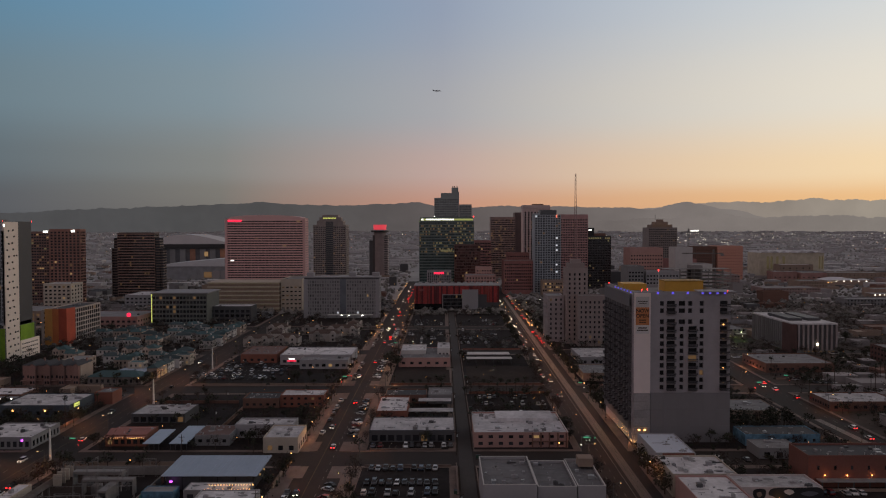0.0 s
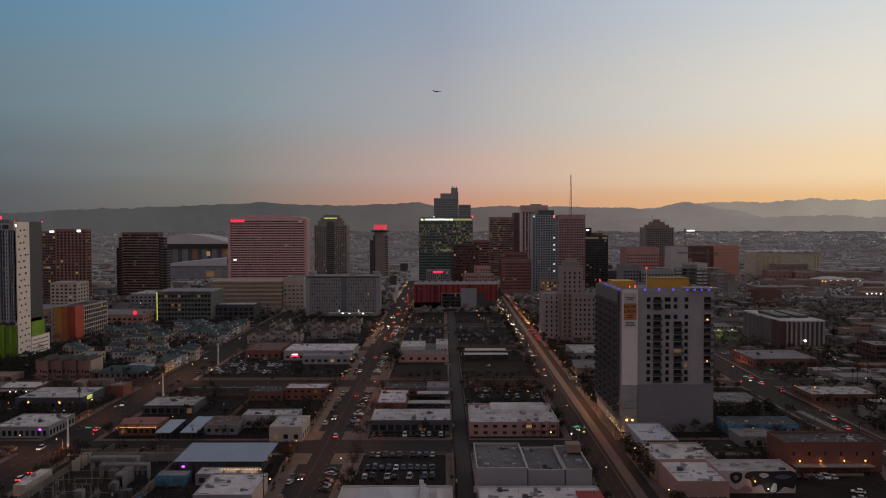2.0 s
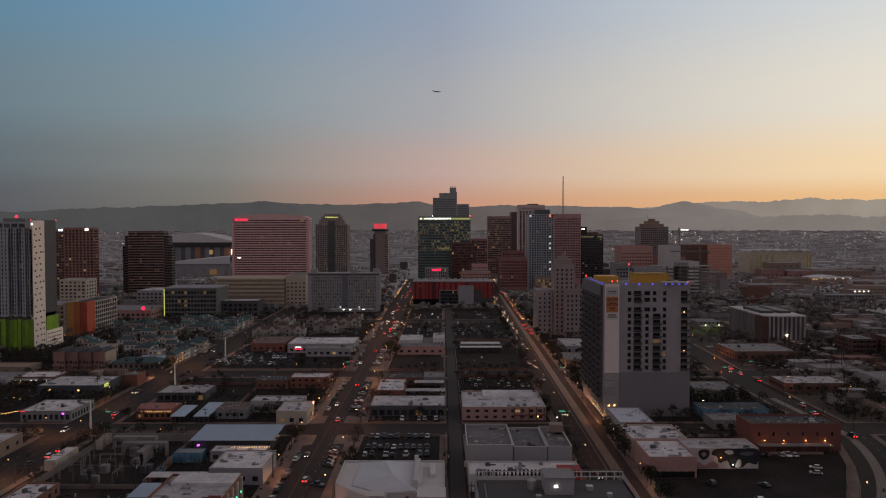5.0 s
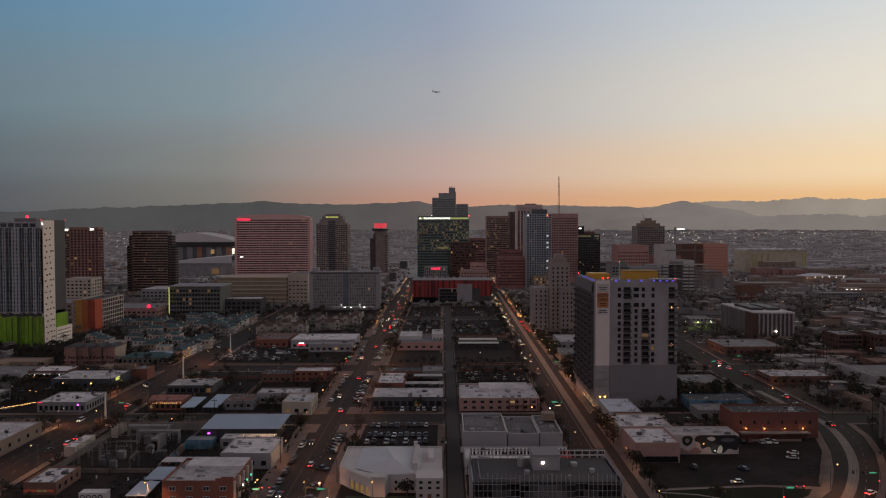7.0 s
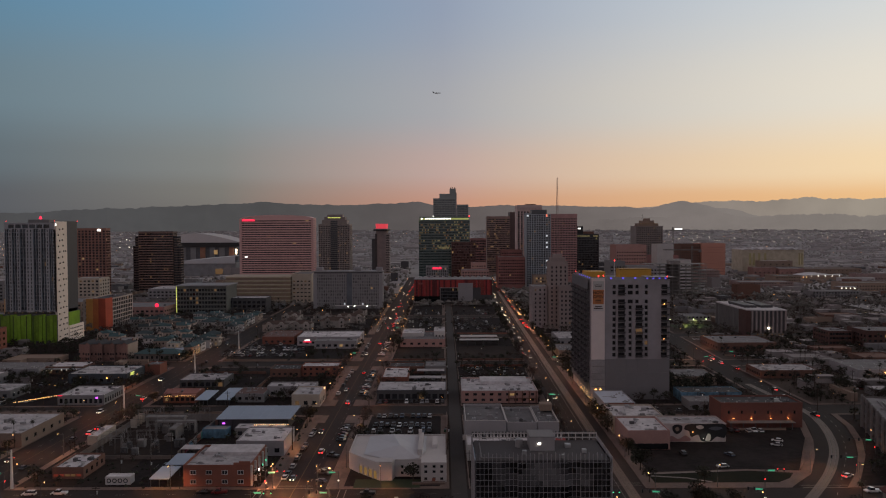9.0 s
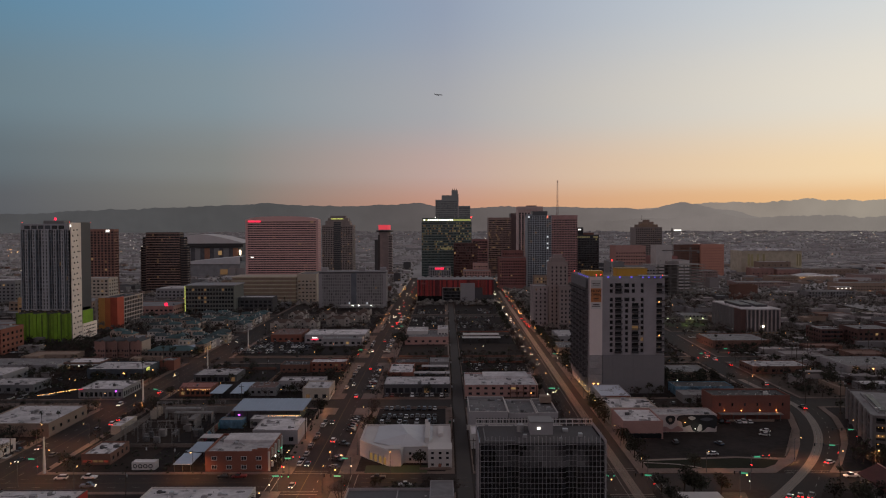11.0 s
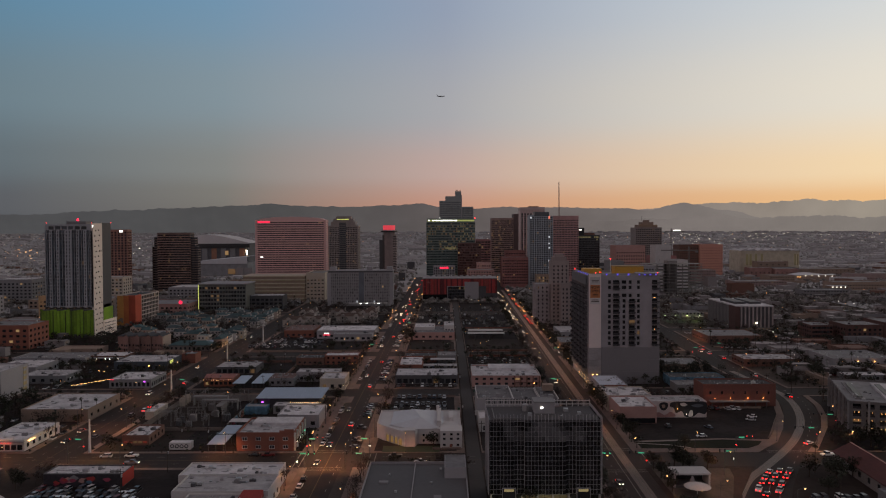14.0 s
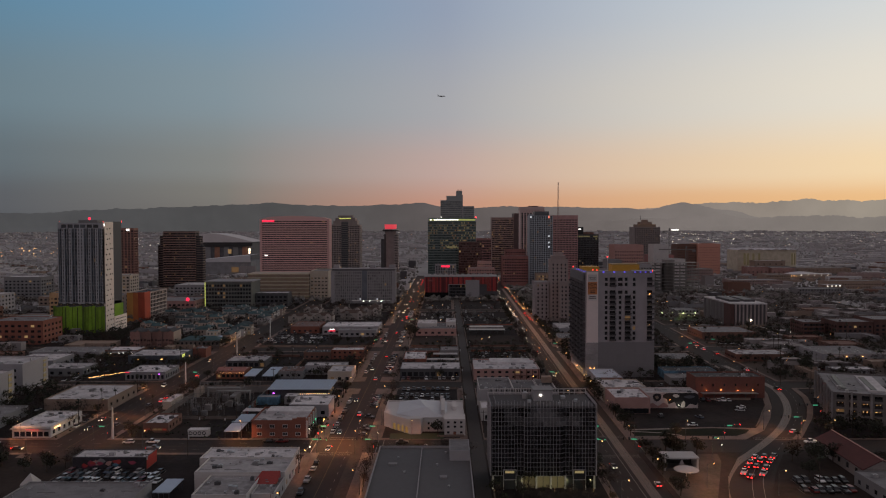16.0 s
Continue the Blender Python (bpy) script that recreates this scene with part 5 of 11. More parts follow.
# the grey slab apartment block
def grey_block():
    x0, x1, y0, y1, top = -144.5, -66.5, 778, 800, 42.5
    w, d = x1 - x0, y1 - y0
    mt = surf("grey_concrete_slab", (0.25, 0.24, 0.245), 0.8, 0.7, 0.08, 0.08)
    ob = tower("grey_slab_block", x0, x1, y0, y1, top - 2.4, mt, "grey concrete slab block with a fine grid of windows", {"front": (30, 10, 1.35, 2.3, 3.55, 0.8, 3.5), "right": (6, 10, 1.6, 2.1, 3.55, 0.8, 3.5)}, surf("curtained_glass", (0.13, 0.127, 0.132), 0.3, vary=0.75, island=True), 0.012, (WARM, COOL), "row", 0.3)
    part("attic", Geo().box(-w / 2 + 0.5, w / 2 - 0.5, -d / 2 + 0.4, d / 2 - 0.4, top - 2.4, top - 0.9), DGREY, ob)
    part("roof_edge", Geo().box(-w / 2 - 0.6, w / 2 + 0.6, -d / 2 - 0.6, d / 2 + 0.6, top - 0.9, top), LGREY, ob)
    for x in (-w / 2 + 2, 7, w / 2 - 8):
        part("lift_house", Geo().box(x, x + 7, -4, 5, top, top + 4), LGREY, ob)
    for x in (-w / 2, w / 2 - 4):
        part("end_pier", Geo().box(x - 0.2, x + 4.2, -d / 2 - 0.7, -d / 2, 0, top - 2.4), LGREY, ob)
    part("dark_bay", Geo().box(-1.5, 4.5, -d / 2 - 0.3, -d / 2, 2, top - 2.4), surf("blue_grey_panel", (0.13, 0.14, 0.165), 0.6), ob)
    o = canopy("lit_canopy", -118, -72, 760, 767, 5, WHITE, "long white canopy with bright lamps", 0, 6, "canopy")
    for x in (-9, -2, 12):
        part("canopy_lamp", Geo().box(x, x + 1.6, -3.7, -3.5, 4.2, 4.9), LED, o)
    return ob


grey_block()


# the red-panelled college building
def red_college():
    x0, x1, y0, y1, top = -33, 62, 846, 885, 28
    w, d = x1 - x0, y1 - y0
    hw, hd = w / 2, d / 2
    rng = random.Random(6)
    ob = thing("red_college", Geo().box(-hw, hw, -hd + 0.6, hd, 0, top - 0.4), DGREY, ((x0 + x1) / 2, (y0 + y1) / 2, 0.1), 0, "red metal-panelled college building with a large grey screen wall", "building")
    n = 48
    for i in range(n):
        a, b = -hw + w * i / n, -hw + w * (i + 1) / n - 0.08
        mid = -hw + 32 < (a + b) / 2 < hw - 13
        z0 = 18 if mid else 7.5 if a < 0 else 9
        part("red_panel", Geo().box(a, b, -hd - 0.1 - 0.25 * rng.random(), -hd + 0.6, z0, top - 0.6), rng.choice((REDP, REDP, surf("dark_red_panel", (0.11, 0.016, 0.02), 0.5), surf("rust_panel", (0.2, 0.035, 0.03), 0.5))), ob)
    part("roof", Geo().box(-hw - 0.4, hw + 0.4, -hd - 0.5, hd, top - 0.4, top + 0.3), LGREY, ob)
    part("screen_wall", Geo().box(6.0, 24, -hd - 1.6, -hd - 0.2, 1.5, 23.5), LGREY, ob, "blank pale grey screen wall")
    for r in range(4):
        for i in range(11):
            x = -15 + i * 2
            lit = rng.random() < 0.14
            part("lit_window" if lit else "window", Geo().box(x, x + 1.8, -hd + 0.3, -hd + 0.5, 2 + 4 * r, 5 + 4 * r), YELLIT if lit and rng.random() < 0.4 else WARM2 if lit else GLASS, ob)
    part("bright_frame", Geo().box(-16.2, 6.0, -hd - 0.5, -hd, 17.3, 18.1).box(-16.2, -15.6, -hd - 0.5, -hd, 1, 17.3), LGREY, ob)
    part("low_block", Geo().box(-hw, -16.4, -hd - 0.1, -hd + 0.5, 0, 7.4), GLASS, ob)
    sign(ob, -hw + 5, -hw + 11, -hd - 0.5, 22, 24, surf("pale_sign", (0.3, 0.1, 0.1)), 5, "pale sign letters")
    for i in range(12):
        part("roof_unit", Geo().box(-hw + 4 + i * 7.4, -hw + 8 + i * 7.4, 4, 9, top + 0.3, top + 2), STEEL, ob)
    # neighbours behind
    o = tower("ribbed_hotel", -20, 9, 900, 930, 41, LGREY, "pale hotel with vertical ribs and a red sign", {"front": (12, 10, 1.2, 2.6, 3.5, 0.4, 5)}, GLASS, 0.02)
    sign(o, -6, 6, -15, 37.5, 40.2, REDSIGN, 6, "red lit sign")
    part("white_edge", Geo().box(-14.6, -13.8, -15.3, -15, 8, 40).box(-14.6, 2, -15.3, -15, 40, 40.6), LGREY, o)
    tower("pink_low_tower", 26, 62, 900, 935, 36, PINK, "pink stucco office building with a setback", {"front": (10, 6, 1.8, 1.6, 3.8, 0.9, 12)}, GLASS, 0.02)
    tower("pink_setback", 40, 60, 936, 955, 44, PINK, "pink stucco upper block", {"front": (6, 3, 1.8, 1.6, 3.8, 0.9, 30)}, GLASS, 0.02)
    return ob


red_college()

# blocks round the centre
tower("red_brick_terrace_block", 84, 128, 1048, 1090, 47, surf("plum_brick", (0.3, 0.14, 0.13), 0.85), "terraced red-brick university building", {"front": (16, 9, 1.6, 2.0, 4.3, 0.9, 5)}, GLASS, 0.03, seed=41)
tower("red_brick_upper", 92, 124, 1092, 1120, 56, MATS["plum_brick"], "upper setback of the brick university building", {"front": (12, 4, 1.6, 2.0, 4.3, 0.9, 36)}, GLASS, 0.02, seed=42)
tower("lit_cafe_block", 132, 168, 1010, 1028, 22, TAN, "low building with warm lit windows", {"front": (12, 4, 2, 2.2, 4.5, 0.8, 2)}, GLASS, 0.4, (WARM2, WARM), seed=43)
tower("rose_annex", 44, 68, 1080, 1120, 74, surf("rose_glass_wall", (0.3, 0.135, 0.125), 0.4), "reddish office block", {"front": (10, 17, 1.8, 2.2, 4, 0.8, 4)}, GLASS, 0.03, seed=44)
tower("brick_corner_office", 47, 66, 1170, 1200, 66, surf("rose_glass_wall", (0.22, 0.09, 0.085)), "reddish narrow office block", {"front": (8, 14, 1.6, 2.2, 4, 0.8, 4)}, GLASS, 0.02, seed=45)
tower("white_court_block", 225, 262, 840, 870, 44, LGREY, "white and grey office blocks beside the courts", {"front": (10, 9, 2.2, 1.8, 4, 0.9, 5)}, GLASS, 0.03, seed=46)
tower("grey_court_block", 204, 222, 836, 870, 50, GREY, "dark grey office block", {"front": (5, 10, 2.2, 1.8, 4, 0.9, 5)}, GLASS, 0.02, seed=47)
tower("white_stair_tower", 310, 333, 1010, 1040, 66, WHITE, "blank white stair tower with a blue light", {"front": (2, 3, 0.8, 0.8, 14, 5, 10)}, GLASS, 0, seed=48)
tower("white_hall", 333, 356, 1000, 1040, 44, WHITE, "blank white hall block", {"front": (4, 3, 1.4, 1.4, 12, 5, 6)}, GLASS, 0, seed=49)
tower("pink_hall", 262, 308, 1060, 1100, 64, PINK, "dusky pink office hall", {"front": (12, 10, 2, 1.8, 5, 0.9, 6)}, GLASS, 0.01, seed=50)
tower("brick_red_jail", 447, 484, 1338, 1380, 58, BROWN, "dark red brick block", {"front": (9, 10, 1.8, 1.5, 5, 1, 5)}, GLASS, 0.01, seed=51)
# orange-ish wall whose salmon colour also holds the last western light
tower("orange_sided_block", 484, 528, 1332, 1380, 59, surf("salmon_stucco", (0.5, 0.24, 0.18), 0.85, 0.6, 0.05), "salmon-coloured block catching the last western light", {"front": (12, 10, 1.3, 1.2, 5, 1.4, 5)}, GLASS, 0.0, seed=52)
# brown brick of these blocks is paled to stand in for haze
for x0, x1, y0, y1, h, mt, lab in ((380, 440, 1120, 1160, 22, surf("dusty_brick", (0.3, 0.215, 0.2), 0.9), "dark brick block"), (440, 520, 1040, 1080, 9, surf("dusty_brick", (0.3, 0.215, 0.2)), "low brick warehouse"), (520, 560, 1100, 1140, 14, TAN, "tan apartment block"), (330, 372, 1110, 1140, 46, surf("plum_brick", (0.2, 0.085, 0.08)), "plum brick block"), (560, 640, 980, 1010, 12, TAN, "low tan flat-roofed warehouse"), (470, 530, 880, 905, 9, GREY, "low grey flat-roofed warehouse")):
    tower("city_block", x0, x1, y0, y1, h, mt, lab, {"front": (max(4, int((x1 - x0) / 4)), max(1, int(h / 4.2)), 1.8, 1.8, 4.1, 0.9, 1)}, GLASS, 0.03, seed=x0, category="building")


def warehouse_arch(name, x0, x1, y, z, depth, label, lit):
    g, n = Geo(), 7
    w = x1 - x0
    ob = thing(name, Geo().box(-w / 2, w / 2, -depth / 2, depth / 2, 0, z - 5), surf("olive_render", (0.42, 0.37, 0.29), 0.8), ((x0 + x1) / 2, y, 0), 0, label, "building")
    for i in range(n):
        a, b = -w / 2 + w * i / n, -w / 2 + w * (i + 1) / n
        q = []
        for k in range(7):
            t = k / 6
            q.append((a + (b - a) * t, z - 5 + 3.2 * math.sin(math.pi * t)))
        h = Geo()
        for (xa, za), (xb, zb) in zip(q[:-1], q[1:]):
            h.poly([(xa, -depth / 2 - 2, za), (xb, -depth / 2 - 2, zb), (xb, depth / 2, zb), (xa, depth / 2, za)])
        h.poly([(x, -depth / 2 - 2, zz) for x, zz in q])
        part("roof_vault", h, ROOFW, ob)
    for x, ww in lit:
        part("lit_window", Geo().box(x, x + ww, -depth / 2 - 0.3, -depth / 2, 14, z - 12), MATS["dull_lit_window"], ob)
    return ob


warehouse_arch("vaulted_hall", 596, 716, 1450, 49, 60, "long hall with a white vaulted roof and yellow-lit walls", ((-48, 4), (-41, 4), (-30, 4), (-18, 4), (50, 3), (55, 3)))


def market_dome():
    """A low white barrel roof over a market hall, lamps along its front."""
    ob = thing("market_hall", Geo().box(-36, 36, -20, 20, 0, 5), LGREY, (642, 1222, 0), 0, "wide market hall under a low white barrel roof", "building")
    g, n = Geo(), 14
    q = [(-38 + 76 * k / n, 5 + 5.5 * math.sin(math.pi * k / n)) for k in range(n + 1)]
    for (xa, za), (xb, zb) in zip(q[:-1], q[1:]):
        g.poly([(xa, -21, za), (xb, -21, zb), (xb, 21, zb), (xa, 21, za)])
    g.poly([(x, -21, z) for x, z in q])
    part("barrel_roof", g, ROOFW, ob)
    for x in (-30, -19, -6, 9, 22, 31):
        part("wall_lamp", Geo().box(x, x + 1.1, -20.6, -20, 3.4, 4.4), LED if x % 2 else LENS, ob, "bright wall lamp")


market_dome()
for x0, x1, y0, y1, h, wall, roof, lab in ((557, 598, 1276, 1300, 17, surf("dusty_rose_brick", (0.3, 0.17, 0.15), 0.9), ROOFG, "red-brown apartment block with a stepped roof"), (602, 645, 1270, 1296, 15, surf("dusty_rose_brick", (0.3, 0.17, 0.15), 0.9), ROOFG, "red-brown apartment block beside the market"), (668, 744, 1316, 1344, 11, surf("deep_red_brick", (0.28, 0.11, 0.09), 0.9), surf("red_metal_roof", (0.3, 0.13, 0.11), 0.7), "long dark-red hall with bright lamps"), (612, 672, 1372, 1400, 24, TAN, ROOFW, "tan block with a pale flat roof")):
    o = low_rise("market_block", x0, x1, y0, y1, h, wall, roof, lab, (("front", 5, max(1, int(h / 6)), 2.6, 2, 5, 1.2),), 3, 0.5)
    if h == 11:
        for x in (-14, 0, 12):
            part("wall_lamp", Geo().box(x, x + 1.3, -14.7, -14.1, 5, 6.2), LED, o, "bright wall lamp")


def stadium():
    ob = thing("stadium", Geo().box(-66, 90, -40, 60, 0, 56), surf("stadium_wall", (0.1, 0.1, 0.11), 0.8), (-560, 1700, 0), 0, "ballpark with a huge pale arched roof", "stadium")
    g, n = Geo(), 18
    q = [(-70 + 165 * k / n, 58 + 20 * math.sin(math.pi * min(1, (k / n) ** 0.7))) for k in range(n + 1)]
    for (xa, za), (xb, zb) in zip(q[:-1], q[1:]):
        g.poly([(xa, -44, za), (xb, -44, zb), (xb, 62, zb), (xa, 62, za)])
    g.poly([(x, -44, zz) for x, zz in q] + [(95, -44, 56), (-70, -44, 56)])
    part("arched_roof", g, surf("stadium_roof", (0.5, 0.47, 0.47), 0.7, 0.3, 0.08, 0.03), ob)
    part("truss_band", Geo().box(-70, 95, -45, -44.2, 48, 57), BLACK, ob)
    for i in range(7):
        part("bay", Geo().box(-62 + i * 22, -50 + i * 22, -41, -40, 6, 46), GREY if i % 3 else surf("stadium_brick", (0.3, 0.15, 0.1)), ob)
    part("lit_screen", Geo().box(36, 44, -41.6, -41, 30, 40), WARM, ob, "bright lit screen")
    part("floodlight", Geo().cyl(88, -44, 30, 42, 1.6, 2.2, 10), glow("floodlight", (1, 0.8, 0.55), 3.5), ob, "bright floodlit opening")
    o = thing("arena", Geo().box(-60, 60, -40, 40, 0, 26), surf("arena_wall", (0.2, 0.2, 0.21), 0.8), (-450, 1390, 0), 0, "arena with a shallow white curved roof", "arena")
    g = Geo()
    q = [(-60 + 120 * k / 16, 26 + 12 * (k / 16) ** 0.8) for k in range(17)]
    for (xa, za), (xb, zb) in zip(q[:-1], q[1:]):
        g.poly([(xa, -42, za), (xb, -42, zb), (xb, 40, zb), (xa, 40, za)])
    g.poly([(x, -42, zz) for x, zz in q] + [(60, -42, 24), (-60, -42, 24)])
    part("curved_roof", g, surf("arena_roof", (0.55, 0.54, 0.56), 0.6, 0.3, 0.06), o)
    part("lit_entrance", Geo().box(22, 36, -41, -40.2, 4, 14), WARM2, o)
    part("lit_entrance", Geo().box(44, 56, -41, -40.2, 2, 8), SODIUM, o)


stadium()


# podium car park before the pink tower, and neighbours
def lit_garage(name, x0, x1, y0, y1, top, levels, label, wall, light):
    w, d = x1 - x0, y1 - y0
    ob = thing(name, Geo().box(-w / 2 + 1, w / 2 - 1, -d / 2 + 1.5, d / 2, 0, top - 1), TAN, ((x0 + x1) / 2, (y0 + y1) / 2, 0), 0, label, "car park")
    p = top / levels
    for r in range(levels + 1):
        part("deck_edge", Geo().box(-w / 2, w / 2, -d / 2, d / 2, p * r - (1.2 if r else 0), p * r + 0.05), wall, ob)
    n = int(w / 8)
    for r in range(levels):
        for i in range(n):
            x = -w / 2 + 2 + i * w / n
            part("deck_lamp", Geo().box(x, x + 5.2, -d / 2 + 1.3, -d / 2 + 1.45, p * r + p - 1.7, p * r + p - 1.3), light, ob)
    return ob


lit_garage("hotel_car_park", -262, -182, 835, 880, 33, 7, "cream podium car park with yellow-lit decks", CREAM, YELLIT)
tower("hotel_podium", -182, -158, 842, 900, 36, CREAM, "cream hotel podium with a low wing", {"front": (5, 6, 2.6, 1.4, 4.6, 1, 2)}, GLASS, 0.2, (WARM2,), seed=61, category="building")
low_rise("white_pavilion", -232, -190, 742, 765, 16, DGREY, ROOFW, "low dark pavilion with a white flat roof", (("front", 8, 3, 3.5, 2.6, 4.4, 0.8),), 3)


def lime_light_block():
    ob = tower("glass_classroom_block", -281, -228, 725, 765, 30, surf("green_grey_panel", (0.13, 0.135, 0.125), 0.6), "dark glass campus building with a lime light line", {"front": (16, 6, 2.6, 2.6, 4.4, 0.8, 2)}, GLASS, 0.06, (WARM2,), seed=62, category="building")
    part("lime_light_line", Geo().box(-26.9, -26.3, -20.6, -20.1, 2, 31).box(-26.3, -19, -20.6, -20.1, 30.2, 31), LIMESIGN, ob, "glowing lime corner line")
    part("roof_slab", Geo().box(-27.5, 28, -21.5, 20, 30.2, 31.2), LGREY, ob)
    return ob


lime_light_block()


def orange_hostel():
    x0, x1, y0, y1, top = -321, -301, 600, 660, 28.5
    w, d = x1 - x0, y1 - y0
    hf = grid(w, 1, 5, 7, 1.4, 1.8, 3.8, 0.9, 1)
    hr = grid(d, 1, 15, 7, 3.0, 2.9, 3.8, 0.5, 1)
    ob = thing("orange_campus_block", block("o", w, d, 0, top, TAN, {"front": hf, "right": hr}, 0.5, None, 1), surf("pale_grid_render", (0.37, 0.31, 0.28), 0.8), ((x0 + x1) / 2, (y0 + y1) / 2, 0.1), 0, "campus block with orange and red end panels", "building")
    rng = random.Random(3)
    put_panes(ob, "front", w, d, hf, GLASS, 0.3, 0.1, (WARM2,), rng, "row")
    put_panes(ob, "right", w, d, hr, GLASS, 0.5, 0.03, (WARM2,), rng, "row")
    part("orange_panel", Geo().box(-w / 2 + 3, -w / 2 + 9, -d / 2 - 0.5, -d / 2, 0, top + 0.5), surf("amber_panel", (0.55, 0.26, 0.07), 0.6), ob, "amber wall panel")
    part("orange_panel", Geo().box(-w / 2 + 9, w / 2 - 6, -d / 2 - 0.4, -d / 2, 0, top + 0.6), surf("vermilion_panel", (0.5, 0.15, 0.05), 0.6), ob, "vermilion wall panel")
    part("red_panel", Geo().box(w / 2 - 6, w / 2 + 0.4, -d / 2 - 0.5, -d / 2, 0, top + 0.8).box(w / 2, w / 2 + 0.4, -d / 2, -d / 2 + 14, 0, top + 0.8), surf("scarlet_panel", (0.4, 0.075, 0.04), 0.6), ob, "scarlet wall panel")
    part("roof", Geo().box(-w / 2 + 0.4, w / 2 - 0.4, -d / 2 + 0.4, d / 2 - 0.4, top - 1.4, top - 0.9), ROOFD, ob)
    roof_units(ob, w, d, top - 0.9, 6, rng)
    return ob


orange_hostel()
# one tan block has the amber light on it put into its wall colour
for x0, x1, y0, y1, h, mt, rf, lab in ((-448, -417, 844, 872, 31, CREAM, ROOFW, "cream convention building with horizontal bands"), (-372, -300, 880, 930, 15, LGREY, ROOFW, "long white-roofed convention hall"), (-300, -268, 800, 850, 12, TAN, ROOFG, "tan low hall"), (-360, -285, 700, 750, 11, PINK, ROOFG, "low pinkish hall with a flat roof"), (-470, -380, 720, 770, 14, TAN, ROOFG, "low campus building"), (-560, -480, 640, 690, 22, LGREY, ROOFW, "grey campus block"), (-420, -384, 575, 600, 8, TAN, ROOFG, "low tan apartment block with lit balconies"), (-417, -400, 643, 664, 25, surf("amber_stucco", (0.42, 0.27, 0.15), 0.85), ROOFG, "amber stucco apartment block with lit windows"), (-578, -530, 837, 870, 29, GREY, ROOFW, "pale office block with long window bands"), (-368, -325, 458, 488, 19, BRICK, ROOFG, "red-brick apartment block with a tan flank"), (-520, -440, 560, 600, 16, BROWN, ROOFG, "brown apartment block"), (-640, -575, 760, 800, 26, LGREY, ROOFW, "pale parking structure")):
    low_rise("city_hall_block", x0, x1, y0, y1, h, mt, rf, lab, (("front", max(4, int((x1 - x0) / 5)), max(1, int(h / 4.3)), 2.8, 1.9, 4.2, 1.0), ("right", max(4, int((y1 - y0) / 6)), max(1, int(h / 4.3)), 2.8, 1.9, 4.2, 1.0)), 5, lit=0.12)


# the dark glass office block beside the cross street
def dark_glass_block():
    x0, x1, y0, y1, top = 10.8, 48.4, 127, 147.5, 30.4
    w, d = x1 - x0, y1 - y0
    hw, hd = w / 2, d / 2
    frame_mat = surf("grey_mullions", (0.34, 0.325, 0.34), 0.45, 1, 0.1, 0.1)
    rng = random.Random(17)
    ob = thing("dark_glass_office", Geo().box(-hw + 0.5, hw - 0.5, -hd + 0.5, hd - 0.5, 0, top - 1.6), BLACK, ((x0 + x1) / 2, (y0 + y1) / 2, 0.15), 0, "dark curtain-wall office block with a fine grid of mullions", "office building")
    cols, rows = 32, 15
    cw, ch = (w - 1) / cols, (top - 6.2) / rows
    # bays stand forward and back by turns
    bay = lambda i: 0.9 if 10 <= i < 22 else (0.0 if i in (7, 8, 9, 22, 23, 24) else 0.45)
    # three glass tones: paler panes mid-facade paint in a sky reflection
    pm = [Geo().box(0, cw - 0.1, -0.05, 0, 0, ch - 0.12).mesh("pane", m) for m in (glass("office_glass", (0.012, 0.012, 0.014), 0.12), glass("office_glass_grey", (0.07, 0.07, 0.074), 0.2, 0.75, 1.3), glass("office_glass_pale", (0.14, 0.138, 0.143), 0.25, 0.8, 1.2))]
    low = Geo()
    for i in range(cols):
        for j in range(rows):
            n = noise.noise((i * 0.16, j * 0.22, 4.0)) + 0.45 - 0.05 * abs(i - 16) + 0.12 * noise.noise((i * 0.9, j * 0.9, 7.0))
            at = (-hw + 0.5 + i * cw, -hd - bay(i) + 0.42, 4.8 + j * ch)
            if j >= 11:
                part("glass_pane", pm[2 if n > 0.3 else 1 if n > -0.02 else 0], None, ob, "", at)
            else:
                low.box(at[0], at[0] + cw - 0.1, at[1] - 0.05, at[1], at[2], at[2] + ch - 0.12)
    part("lower_glazing", low, MATS["office_glass"], ob, "", None, 0, "stuff")
    for i in range(cols + 1):
        b = bay(min(i, cols - 1))
        part("mullion", Geo().box(-hw + 0.5 + i * cw - 0.07, -hd * 0 - hw + 0.5 + i * cw + 0.0, -hd - b + 0.2, -hd + 0.5, 4.6, top + (1.0 if i % 2 else 0.6)), frame_mat, ob)
    for j in range(rows + 1):
        for a, b, f in ((0, 7, 0.45), (7, 10, 0), (10, 22, 0.9), (22, 25, 0), (25, 32, 0.45)):
            part("transom", Geo().box(-hw + 0.5 + a * cw, -hw + 0.5 + b * cw, -hd - f + 0.28, -hd - f + 0.45, 4.6 + j * ch, 4.6 + j * ch + 0.08), frame_mat, ob)
    for s in (-1, 1):
        for j in range(rows + 1):
            part("transom", Geo().box(s * hw - 0.1, s * hw + 0.1, -hd, hd, 4.6 + j * ch, 4.6 + j * ch + 0.16), frame_mat, ob)
        for i in range(21):
            y = -hd + i * d / 20
            part("mullion", Geo().box(s * hw - 0.1, s * hw + 0.12, y - 0.07, y + 0.07, 4.6, top), frame_mat, ob)
        part("side_glass", Geo().box(s * (hw - 0.3) - 0.1, s * (hw - 0.3) + 0.1, -hd + 0.4, hd - 0.4, 0, top - 1), MATS["office_glass"], ob)
